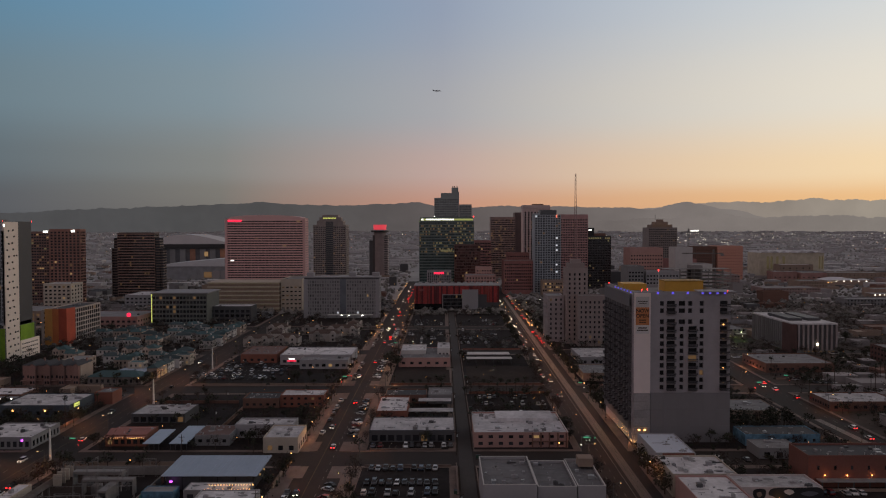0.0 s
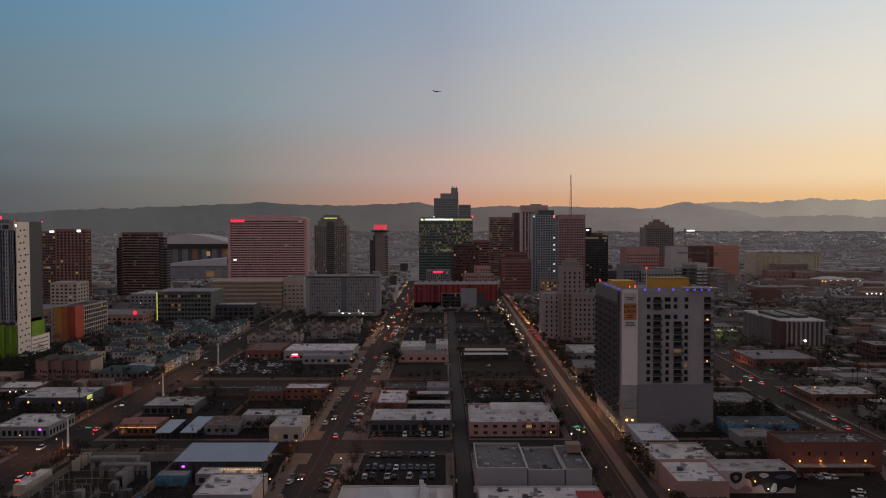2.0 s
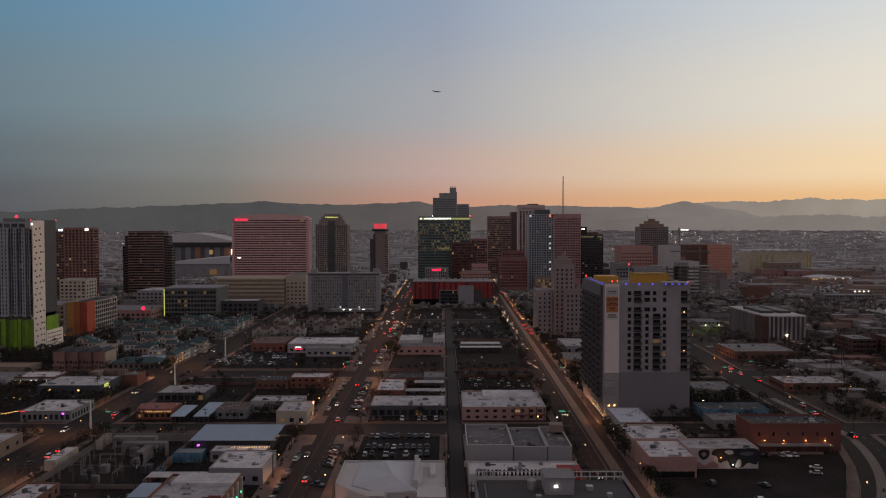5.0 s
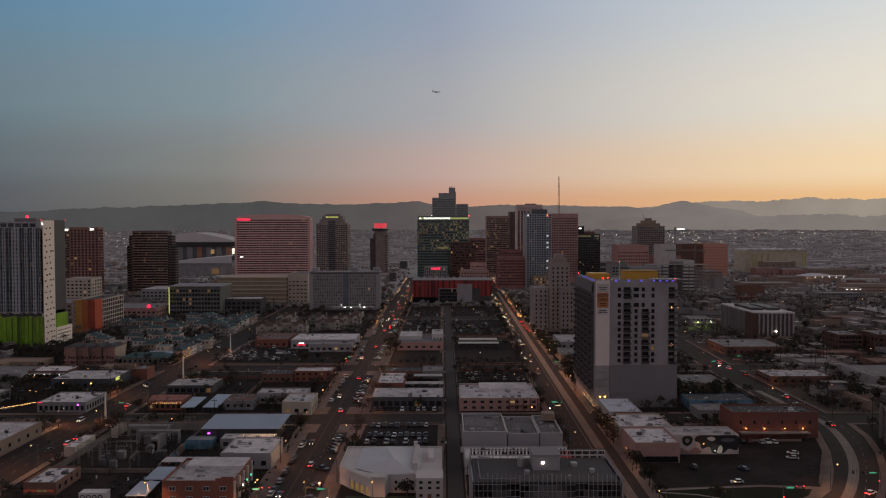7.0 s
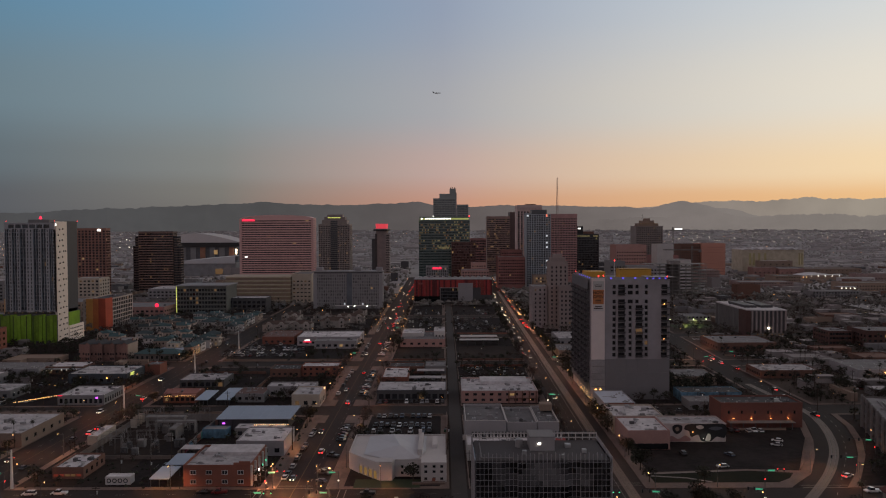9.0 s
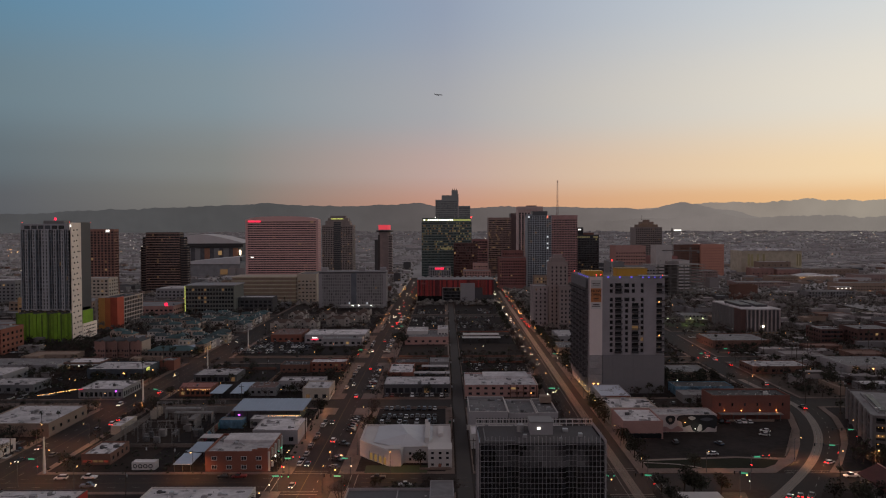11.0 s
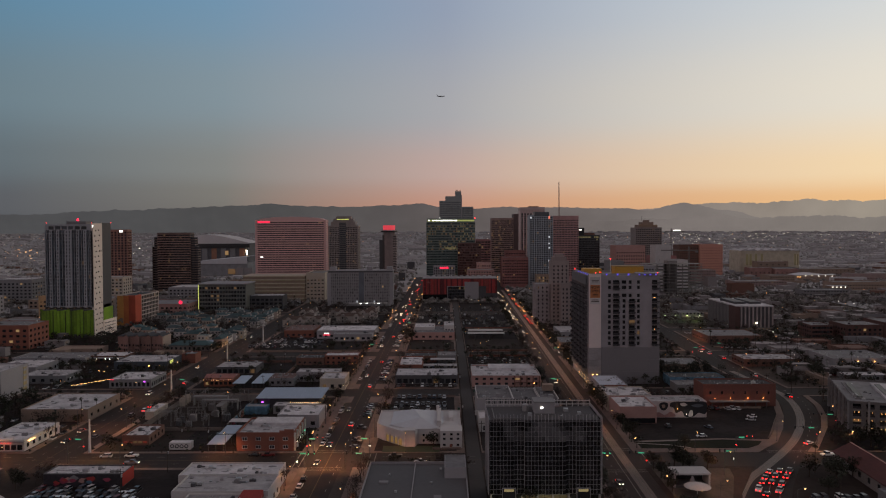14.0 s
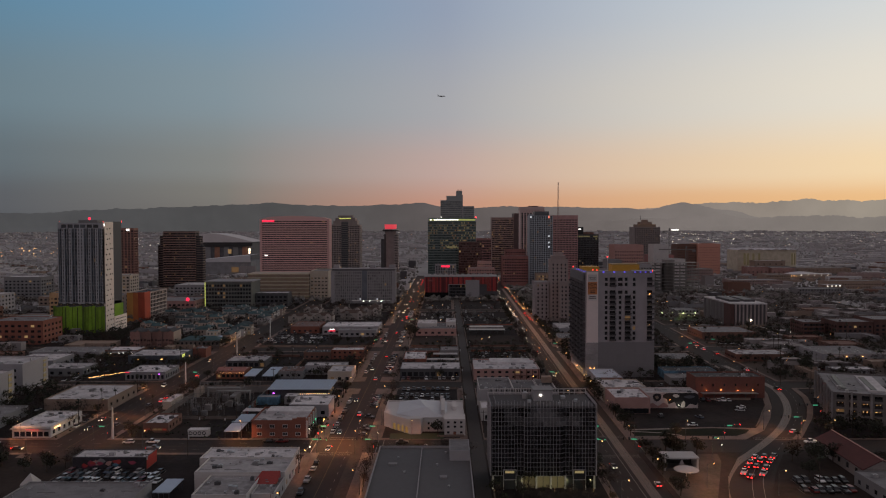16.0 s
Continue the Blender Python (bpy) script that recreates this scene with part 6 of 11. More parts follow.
    part("roof", Geo().box(-hw + 0.6, hw - 0.6, -hd + 0.6, hd - 0.6, top - 1.6, top - 1.2), surf("gravel_roof", (0.07, 0.065, 0.069), 0.95, 2, 0.12, 0.15), ob)
    part("roof_curb", Geo().box(-hw + 2, -hw + 11, -hd + 2, -hd + 2.3, top - 1.2, top - 0.8).box(-hw + 2, -hw + 2.3, -hd + 2.3, hd - 4, top - 1.2, top - 0.8), GREY, ob)
    # screen fence of open frames round the roof
    fence = Geo()
    for i in range(19):
        x = -hw + 0.3 + i * (w - 0.6) / 18
        fence.box(x - 0.12, x + 0.12, hd - 0.4, hd - 0.25, top - 1.2, top + 1.1)
    fence.box(-hw + 0.3, hw - 0.3, hd - 0.42, hd - 0.24, top - 0.55, top - 0.25).box(-hw + 0.3, hw - 0.3, hd - 0.42, hd - 0.24, top + 0.75, top + 1.05)
    part("rear_screen", fence, WHITE, ob, "open frame screen along the roof edge")
    for i in range(38):
        x = -hw + 0.4 + i * (w - 0.8) / 37
        part("screen_tooth", Geo().box(x - 0.26, x + 0.26, hd - 0.2, hd + 0.1, top - 0.6, top + 1.3), BLACK, ob)
    part("stair_house", Geo().box(-2.5, 4.5, hd - 11, hd - 4, top - 1.2, top + 2.6), LGREY, ob, "pale rooftop stair house with a lamp")
    part("stair_roof", Geo().box(-2.7, 4.7, hd - 11.2, hd - 3.8, top + 2.6, top + 2.9), GREY, ob)
    part("wall_lamp", Geo().box(-0.3, 0.5, hd - 11.25, hd - 11.0, top + 0.6, top + 1.1), LED, ob, "bright rooftop lamp")
    part("tank", Geo().cyl(-5.2, hd - 7, top - 1.2, top + 1.0, 1.1, n=14).cyl(-5.2, hd - 7, top + 1.0, top + 1.4, 1.1, 0.3, 14), STEEL, ob, "round rooftop cooling drum")
    for x, y, a in ((-5, -hd + 6, 1.2), (8, 2, 1.6), (12, -3, 1.2), (5.5, -8, 0.8)):
        part("rooftop_unit", Geo().box(x, x + a, y, y + a, top - 1.2, top - 0.2), STEEL, ob)
    # lobby: dim glass behind columns, two framed portals with lamps in their heads
    dim = glow("lobby_light", (1.0, 0.76, 0.34), 0.02)
    for i in range(14):
        x = -hw + 1 + i * (w - 2) / 14
        part("lobby_pane", Geo().box(x, x + 2.3, -hd + 0.3, -hd + 0.4, 0.2, 4.3), dim if 4 <= i <= 9 else GLASS, ob)
    for i in range(8):
        x = -hw + 0.8 + i * (w - 1.6) / 7
        part("column", Geo().box(x - 0.3, x + 0.3, -hd - 0.6, -hd + 0.1, 0, 4.6), frame_mat, ob)
    bright = glow("portal_light", (1.0, 0.78, 0.36), 0.22)
    for x, ww in ((-hw + 4.6, 4.2), (hw - 8.4, 4.2)):
        part("portal_frame", Geo().box(x - 0.2, x, -hd - 1.5, -hd - 1.1, 0, 7.2).box(x + ww, x + ww + 0.2, -hd - 1.5, -hd - 1.1, 0, 7.2).box(x, x + ww, -hd - 1.5, -hd - 1.1, 7.0, 7.2).box(x, x + ww, -hd - 1.45, -hd - 1.15, 3.5, 3.65), frame_mat, ob, "pale entrance portal frame")
        part("portal_glass", Geo().box(x, x + ww, -hd - 1.1, -hd - 1.0, 0.1, 7.0), GLASS, ob)
        part("portal_lamp", Geo().box(x + 0.5, x + ww - 0.5, -hd - 1.3, -hd - 1.12, 5.9, 6.7), bright, ob, "lit strip in the portal head")
    for x in (-hw + 1.2, -8, -1, 3.5, 9, hw - 1.5):
        part("garden_lamp", Geo().cyl(x, -hd - 3, 0.02, 1.0, 0.06, n=6).cyl(x, -hd - 3, 1.0, 1.25, 0.12, n=8), WARM, ob, "small garden lamp")
        li = bpy.data.lights.new("garden_lamp_light", "POINT")
        li.energy, li.color, li.shadow_soft_size = 90, (0.95, 0.9, 0.45), 0.15
        new("garden_lamp_light", li).matrix_basis = pose((x0 + x1) / 2 + x, (y0 + y1) / 2 - hd - 3, 2.0)
    return ob


dark_glass_block()


# the concrete frame under construction
def frame_block(x0, x1, y0, y1, floors, pitch):
    w, d = x1 - x0, y1 - y0
    # concrete colour lightened for the haze in front of the frame
    mt = surf("raw_concrete", (0.24, 0.222, 0.215), 0.9, 0.6, 0.2, 0.1)
    ob = thing("concrete_frame", Geo().box(-6, 8, -6, 8, 0, floors * pitch + 4), mt, ((x0 + x1) / 2, (y0 + y1) / 2, 0), 0, "raw concrete frame of a building under construction", "construction site")
    for r in range(1, floors + 1):
        part("floor_slab", Geo().box(-w / 2, w / 2, -d / 2, d / 2, r * pitch - 0.4, r * pitch), mt, ob)
    for i in range(10):
        for y in (-d / 2 + 1, d / 2 - 1):
            x = -w / 2 + 1 + i * (w - 2) / 9
            part("column", Geo().box(x - 0.4, x + 0.4, y - 0.4, y + 0.4, 0, floors * pitch), mt, ob)
    return ob


frame_block(264, 344, 902, 930, 10, 4.3)


# long sheds lit by rows of lamps in the further blocks
def lit_shed(x, y, w, h, n, lamp, label):
    ob = thing("lit_shed", Geo().box(-w / 2, w / 2, -8, 8, 0, h), TAN, (x, y, 0), 0, label, "shed", "lit sheds")
    part("roof", Geo().box(-w / 2 - 0.5, w / 2 + 0.5, -8.5, 8.5, h, h + 0.5), ROOFW, ob)
    for i in range(n):
        a = -w / 2 + (i + 0.5) * w / n
        part("wall_lamp", Geo().box(a - 0.6, a + 0.6, -8.4, -8, h - 1.6, h - 0.9), lamp, ob)


lit_shed(633, 1190, 70, 9, 6, LED, "long pale shed with bright white wall lamps")
lit_shed(588, 1180, 34, 8, 7, SODIUM, "long pale shed with a row of amber lamps")
lit_shed(561, 973, 24, 7, 4, LED, "low pale shed with bright white wall lamps")
lit_shed(430, 985, 30, 7, 3, LED, "low pale shed with bright white wall lamps")
o = thing("round_sign", Geo().cyl(0, 0, 0, 11.4, 0.2, n=8), DGREY, (-292, 698, 0), 0, "round red glowing sign on a dark post", "sign")
part("sign_disc", Geo().tube((0, -0.3, 13), (0, 0.3, 13), 1.9, 1.9, 20), REDSIGN, o, "round red lit disc")

# the brick shed's colour is paled for haze as well
for x0, x1, y0, y1, h, mt, lab in ((586, 660, 1300, 1340, 15, GREY, "grey flat-roofed warehouse"), (664, 770, 1310, 1350, 13, TAN, "tan flat-roofed warehouse"), (690, 760, 1180, 1205, 11, surf("dusty_brick", (0.3, 0.215, 0.2)), "red-brick shed with lamps")):
    tower("city_block", x0, x1, y0, y1, h, mt, lab, {"front": (14, max(1, int(h / 6)), 1.8, 1.4, 5.5, 1.6, 1)}, GLASS, 0.03, seed=x0, category="building")


# ---- low buildings of the near blocks ----

low_rise("long_shopfront", -33.5, 3.8, 327, 350, 5.2, DGREY, ROOFW, "long dark shopfront under a white flat roof", (("front", 10, 1, 2.6, 2.6, 3, 0.3),), 7, 0.3, 0.1)
low_rise("brick_shop", -33.5, -18.5, 361, 392, 5.4, BRICK, ROOFW, "small brick shop with a white roof", (("front", 4, 1, 1.8, 1.6, 3, 1.0),), 4, lit=0.3)
canopy("white_carport", -14, 3, 389, 396, 3.6, ROOFW, "long white carport roof on posts", 0, 5)
canopy("white_carport", -18.2, 3.8, 367, 374, 3.6, ROOFW, "long white carport roof on posts", 0, 6)
low_rise("grey_workshop", -9, 3.8, 398, 416, 5, GREY, ROOFG, "small grey workshop with a flat roof", (("front", 3, 1, 1.6, 1.4, 3, 1.2),), 2)
low_rise("brown_store", -32, -10, 399, 414, 4.6, BROWN, ROOFD, "low brown brick store with a dark roof", (("front", 5, 1, 1.8, 1.5, 3, 1.0),), 2)
low_rise("pink_school", -31, 3.8, 504, 548, 6.2, PINK, ROOFG, "pink stucco building with lamps on its wall", (("front", 6, 1, 2.2, 1.6, 3, 1.6),), 4)
low_rise("white_upper_hall", -30, -13, 520, 546, 8.6, WHITE, ROOFW, "white-roofed rear hall of the pink building", (), 2)
low_rise("white_upper_hall", -5, 3.6, 520, 546, 10, WHITE, ROOFW, "white-roofed rear hall of the pink building", (("front", 3, 1, 1.2, 1.2, 4, 5.4),), 1)


def pink_offices():
    ob = low_rise("pink_office_building", 12, 52, 318.5, 354, 6.5, PINK, ROOFW, "two-storey pink stucco offices with dark square windows", (("front", 9, 2, 1.9, 1.3, 2.9, 0.9), ("left", 7, 2, 1.6, 1.3, 2.9, 0.9)), 16, 0.7, 0.0, cap=WHITE)
    for i in range(5):
        part("wall_pier", Geo().box(4.5 + i * 3.6, 5.1 + i * 3.6, -18.2, -17.75, 0, 6.3), BROWN, ob)
    part("lit_window", Geo().box(5.3, 7.7, -17.9, -17.78, 4.0, 5.1), WARM, ob, "single bright window")
    part("wall_lamp", Geo().box(15.5, 16.5, -18.0, -17.76, 1.8, 2.1), SODIUM, ob)
    part("awning", Geo().box(5, 19, -18.9, -17.76, 2.6, 2.85), BROWN, ob)
    part("raised_roof", Geo().box(-9, 17, 3, 17, 5.8, 7.2), ROOFW, ob)
    return ob


pink_offices()
low_rise("white_hall", 11.7, 29, 240, 270, 11, LGREY, surf("hall_roof", (0.135, 0.13, 0.135), 0.9, 0.6, 0.3, 0.16), "large blank pale-grey hall with parapet walls", (), 9, 0.9, cap=WHITE)
low_rise("white_hall", 29.4, 42, 241, 268, 10, LGREY, MATS["hall_roof"], "middle part of the blank pale-grey hall", (), 6, 0.9, cap=WHITE)
h3 = low_rise("white_hall", 42.4, 51.5, 241.5, 270, 10, LGREY, MATS["hall_roof"], "end part of the pale-grey hall with a rounded corner", (), 3, 0.9, cap=WHITE)
part("roof_shed", Geo().box(-1, 4.2, 5, 10, 10, 13), TAN, h3, "tan rooftop shed")
ob = low_rise("white_strip_shop", 11.8, 52, 221, 236, 6.2, WHITE, ROOFW, "white strip of shops crowded with rooftop units", (("front", 8, 1, 2.4, 2.2, 3, 0.4),), 16, 0.6)
part("red_awning", Geo().box(13, 20, -8.6, -7.5, 3, 5.6).box(12, 20.1, -7.4, 2, 5.8, 6.5), surf("red_awning", (0.3, 0.04, 0.035), 0.7), ob, "red corner awning")
canopy("market_shed", 16, 46, 530, 540, 4, WHITE, "long white market shed roof", 0, 6, "market shed")
canopy("market_shed", 15, 46, 512, 520, 4, WHITE, "long white market shed roof", 0, 6, "market shed")


def church():
    pts = [(-34, 236), (-34, 212), (-30.5, 207.6), (-21, 197.6), (-16.4, 197.6), (-15.6, 202), (-5.6, 202), (-5.6, 196.2), (3.2, 196.2), (3.2, 236)]
    cx, cy = -16, 214
    q = [(x - cx, y - cy) for x, y in pts]
    stucco = surf("church_white", (0.5, 0.47, 0.465), 0.85, 1.2, 0.08, 0.1)
    ob = thing("white_church", Geo().prism(q, 0, 8.6), stucco, (cx, cy, 0.15), 0, "white stucco mission-style church with lit arches", "church")
    n = len(q)
    for i in range(n):
        a, b = Vector(q[i]), Vector(q[(i + 1) % n])
        d = (b - a).normalized()
        m = Vector((-d.y, d.x)) * 0.45
        part("parapet", Geo().prism([tuple(a), tuple(b), tuple(b + m), tuple(a + m)], 8.6, 9.5), stucco, ob)
    # hipped metal roof
    r = [(-12, 21), (-12, -4), (-2, -11), (9, -9.5), (11.5, 0), (11.5, 21)]
    g, ap = Geo(), [(-2, 14, 12.9), (1.5, -1, 12.9)]
    base = [(x, y, 8.9) for x, y in r]
    g.poly([base[0], base[1], ap[1], ap[0]])
    g.poly([base[1], base[2], ap[1]])
    g.poly([base[2], base[3], ap[1]])
    g.poly([base[3], base[4], ap[1]])
    g.poly([base[4], base[5], ap[0], ap[1]])
    g.poly([base[5], base[0], ap[0]])
    part("hipped_roof", g, surf("pale_metal_roof", (0.48, 0.475, 0.5), 0.5, 0.6, 0.08, 0.1), ob, "pale hipped roof")
    part("front_tower", Geo().box(10.2, 19.5, -18.1, -9, 0, 10.6), stucco, ob)
    part("bell_gable", Geo().box(8.6, 10.4, -6, 18, 8.6, 12.4), stucco, ob)
    part("bell_gable", Geo().box(14, 16, 4, 16, 8.6, 10.8), stucco, ob)
    part("chimney", Geo().box(8.2, 9.6, 17, 18.6, 8.6, 14), stucco, ob)
    d = (Vector(q[3]) - Vector(q[2]))
    L = d.length
    d.normalize()
    ang = math.degrees(math.atan2(d.y, d.x))
    for k in range(4):
        c = Vector(q[2]) + d * (L * (k + 0.9) / 4.8)
        arch = Geo()
        prof = [(-0.85, 0.4), (0.85, 0.4), (0.85, 3.6)] + [(0.85 * math.cos(t * math.pi / 6), 3.6 + 0.85 * math.sin(t * math.pi / 6)) for t in range(1, 6)] + [(-0.85, 3.6)]
        arch.poly([(x, -0.06, z) for x, z in prof])
        part("lit_arch", arch, glow("arch_light", (1.0, 0.58, 0.16), 0.16) if k == 0 else MATS["arch_light"], ob, "arched doorway lit in amber", (c.x, c.y, 0), ang)
        part("arch_pier", Geo().box(-1.3, -0.95, -0.35, 0, 0, 5.2), stucco, ob, "", (c.x, c.y, 0), ang)
    for x, y in ((-1, -12), (2.6, -12), (5.6, -12), (8.4, -12)):
        for z in (1.4, 4.8):
            part("window", Geo().box(x, x + 0.9, y - 0.06, y + 0.02, z, z + 1.5), GLASS, ob)
    for x in (11.4, 14.4, 17.2):
        for z in (1.2, 5.0, 7.8):
            part("window", Geo().box(x, x + 1.1, -18.18, -18.08, z, z + 1.3), GLASS, ob)
    for k in range(3):
        part("window", Geo().box(-18.06, -17.98, 2 + k * 6, 3.6 + k * 6, 3, 5.6), GLASS, ob)
    part("red_door", Geo().box(14.2, 15.4, -18.2, -18.09, 0.1, 2.3), BRICK, ob)
    part("steps", Geo().box(11, 19, -19.6, -18.12, 0, 0.5).box(7, 19, -20.8, -19.6, 0, 0.9), CONCRETE, ob)
    part("entry_hood", Geo().box(-5.2, -0.6, -16.8, -12.2, 8.4, 10.2), stucco, ob, "raised gable over the corner entry")
    part("entry_hood", Geo().prism([(-5.4, -17), (-0.4, -17), (-0.4, -12), (-5.4, -12)], 10.2, 10.5), stucco, ob)
    ob.scale = (1, 1, 0.68)
    return ob


church()


def brick_shop_corner():
    ob = low_rise("brick_corner_shop", -91, -67, 192, 217, 7.8, BRICK, ROOFW, "two-storey red-brick corner building with white windows", (("front", 4, 2, 1.9, 1.3, 3.4, 0.9),), 5, 0.8, 0.0)
    for side, cols in (("front", 4),):
        for x in range(4):
            for r in range(2):
                cxx = -12 + 0.6 + (24 - 1.2) / 4 * (x + 0.5)
                z = 0.15 + 3.4 * r + 0.9
                part("window_frame", Geo().box(cxx - 1.1, cxx + 1.1, -12.6, -12.49, z - 0.16, z).box(cxx - 1.1, cxx + 1.1, -12.6, -12.49, z + 1.3, z + 1.44).box(cxx - 1.1, cxx - 0.95, -12.6, -12.49, z, z + 1.3).box(cxx + 0.95, cxx + 1.1, -12.6, -12.49, z, z + 1.3).box(cxx - 0.06, cxx + 0.06, -12.6, -12.49, z, z + 1.3), WHITE, ob)
    part("raised_roof", Geo().box(-9, 11.6, 2, 12, 7.0, 8.2), ROOFW, ob)
    for k in range(5):
        part("white_pilaster", Geo().box(12, 12.7, -12.2 + k * 5.6, -11.5 + k * 5.6, 0, 7.4), WHITE, ob)
    for k in range(4):
        part("wall_lamp", Geo().box(12.7, 13.1, -9 + k * 5.4, -8.5 + k * 5.4, 3, 3.5), LED if k < 2 else GREENL, ob)
    part("step_parapet", Geo().box(6, 12, -12.45, -12.0, 7.8, 8.5).box(8, 12, -12.45, -12.0, 8.5, 9), BRICK, ob)
    return ob


brick_shop_corner()


# the blue-roofed market hall and its yard
def blue_hall():
    ob = thing("blue_roof_hall", Geo().box(-16, 15.5, -8, 9, 0, 5.2), DGREY, (-84.5, 275.5, 0.15), 0, "open hall under a broad blue-grey metal roof", "building")
    g = Geo()
    g.v = [(-17, -10, 5.6), (17.2, -10, 5.6), (18.2, 9.6, 7.0), (-16.4, 9.6, 7.0), (-17, -10, 5.35), (17.2, -10, 5.35), (18.2, 9.6, 6.75), (-16.4, 9.6, 6.75)]
    g.f = [(0, 1, 2, 3), (7, 6, 5, 4), (4, 5, 1, 0), (5, 6, 2, 1), (6, 7, 3, 2), (7, 4, 0, 3)]
    part("metal_roof", g, ROOFB, ob, "standing-seam blue-grey roof")
    for i in range(22):
        x = -16.6 + i * 1.6
        part("roof_seam", Geo().tube((x, -10, 5.66), (x + 0.6, 9.6, 7.06), 0.06, 0.06, 4), ROOFB, ob)
    for i in range(6):
        part("post", Geo().box(-16 + i * 6.3, -15.7 + i * 6.3, -9.6, -9.3, 0, 5.4), BLACK, ob)
    for i in range(5):
        part("hall_lamp", Geo().box(14 + (i % 2) * 2.2, 14.6 + (i % 2) * 2.2, -6 + i * 3, -5.5 + i * 3, 3.4, 4), WARM, ob)
    part("purple_lamp", Geo().box(-14, -13, -9.9, -9.7, 3.2, 3.8), PURPLEL, ob, "purple lamp")
    o = low_rise("patio_roof", -90, -68, 255, 263, 4.2, GREY, ROOFW, "low patio building with a white roof", (("front", 6, 1, 2.2, 1.8, 3, 0.8),), 1, 0.2, 0.3)
    for r in range(2):
        s = thing("light_string", Geo().tube((-7, 0, 0), (9, 0.4, 0), 0.03, 0.03, 3), BLACK, (-75, 258 - r * 4.5, 5.2), 0, "string of small warm bulbs over a patio", "string lights", "string lights")
        for i in range(16):
            part("bulb", Geo().cyl(-7 + i, 0.02 * i, -0.25, -0.05, 0.12, n=6), LENS, s)
        for x in (-7, 9):
            part("post", Geo().cyl(x, 0, -5.1, 0.1, 0.07, n=6), BLACK, s)
    low_rise("turquoise_stall", -104, -93, 254, 260, 4, TURQ, ROOFG, "small stall painted turquoise", (), 0, 0.2)
    low_rise("white_roof_office", -82, -62.5, 228, 250, 6.2, LGREY, ROOFW, "low office with a white roof and parapets", (("front", 4, 1, 2, 1.8, 3, 1.2),), 5)
    canopy("white_canopy", -104, -83, 226, 232, 3.6, ROOFW, "long white canopy lit from below", 0, 5, "canopy")
    for y in (191, 207):
        canopy("steel_carport", -103, -96, y, y + 13, 3.2, ROOFB, "slanted grey carport roof", 0.03, 3)
    o = low_rise("painted_container", -120, -111, 194, 198, 3, WHITE, ROOFW, "white container painted with black rings", (), 0, 0.1)
    for k, x in enumerate((-3.2, -1.2, 0.8, 2.8)):
        ring = Geo()
        n = 14
        for i in range(n):
            t0, t1 = 2 * math.pi * i / n, 2 * math.pi * (i + 1) / n
            ring.poly([(x + r * math.cos(t), -2.02, 1.5 + r * math.sin(t)) for r, t in ((0.85, t0), (0.85, t1), (0.5, t1), (0.5, t0))])
        part("painted_ring", ring, BLACK, o)
    return ob


blue_hall()
low_rise("small_diner", -142.5, -131, 200.5, 218.5, 4.4, BROWN, ROOFW, "small white-roofed diner with a red-lit front", (("right", 4, 1, 1.6, 1.6, 3, 1.1),), 5, 0.7)
for i in range(5):
    thing("diner_window", Geo().box(-0.8, 0.8, -0.06, 0, 0, 0.8), WARM2 if i in (2, 3) else glow("red_shopfront", (1, 0.12, 0.05), 0.12) if "red_shopfront" not in MATS else MATS["red_shopfront"], (-141.1 + i * 2.1, 200.4, 1.2), 0, "small lit front window of the diner", "window", "diner windows")
low_rise("substation_store", -150, -145.5, 244, 262, 4, CREAM, ROOFW, "narrow cream store building with a white roof", (), 1, 0.2)


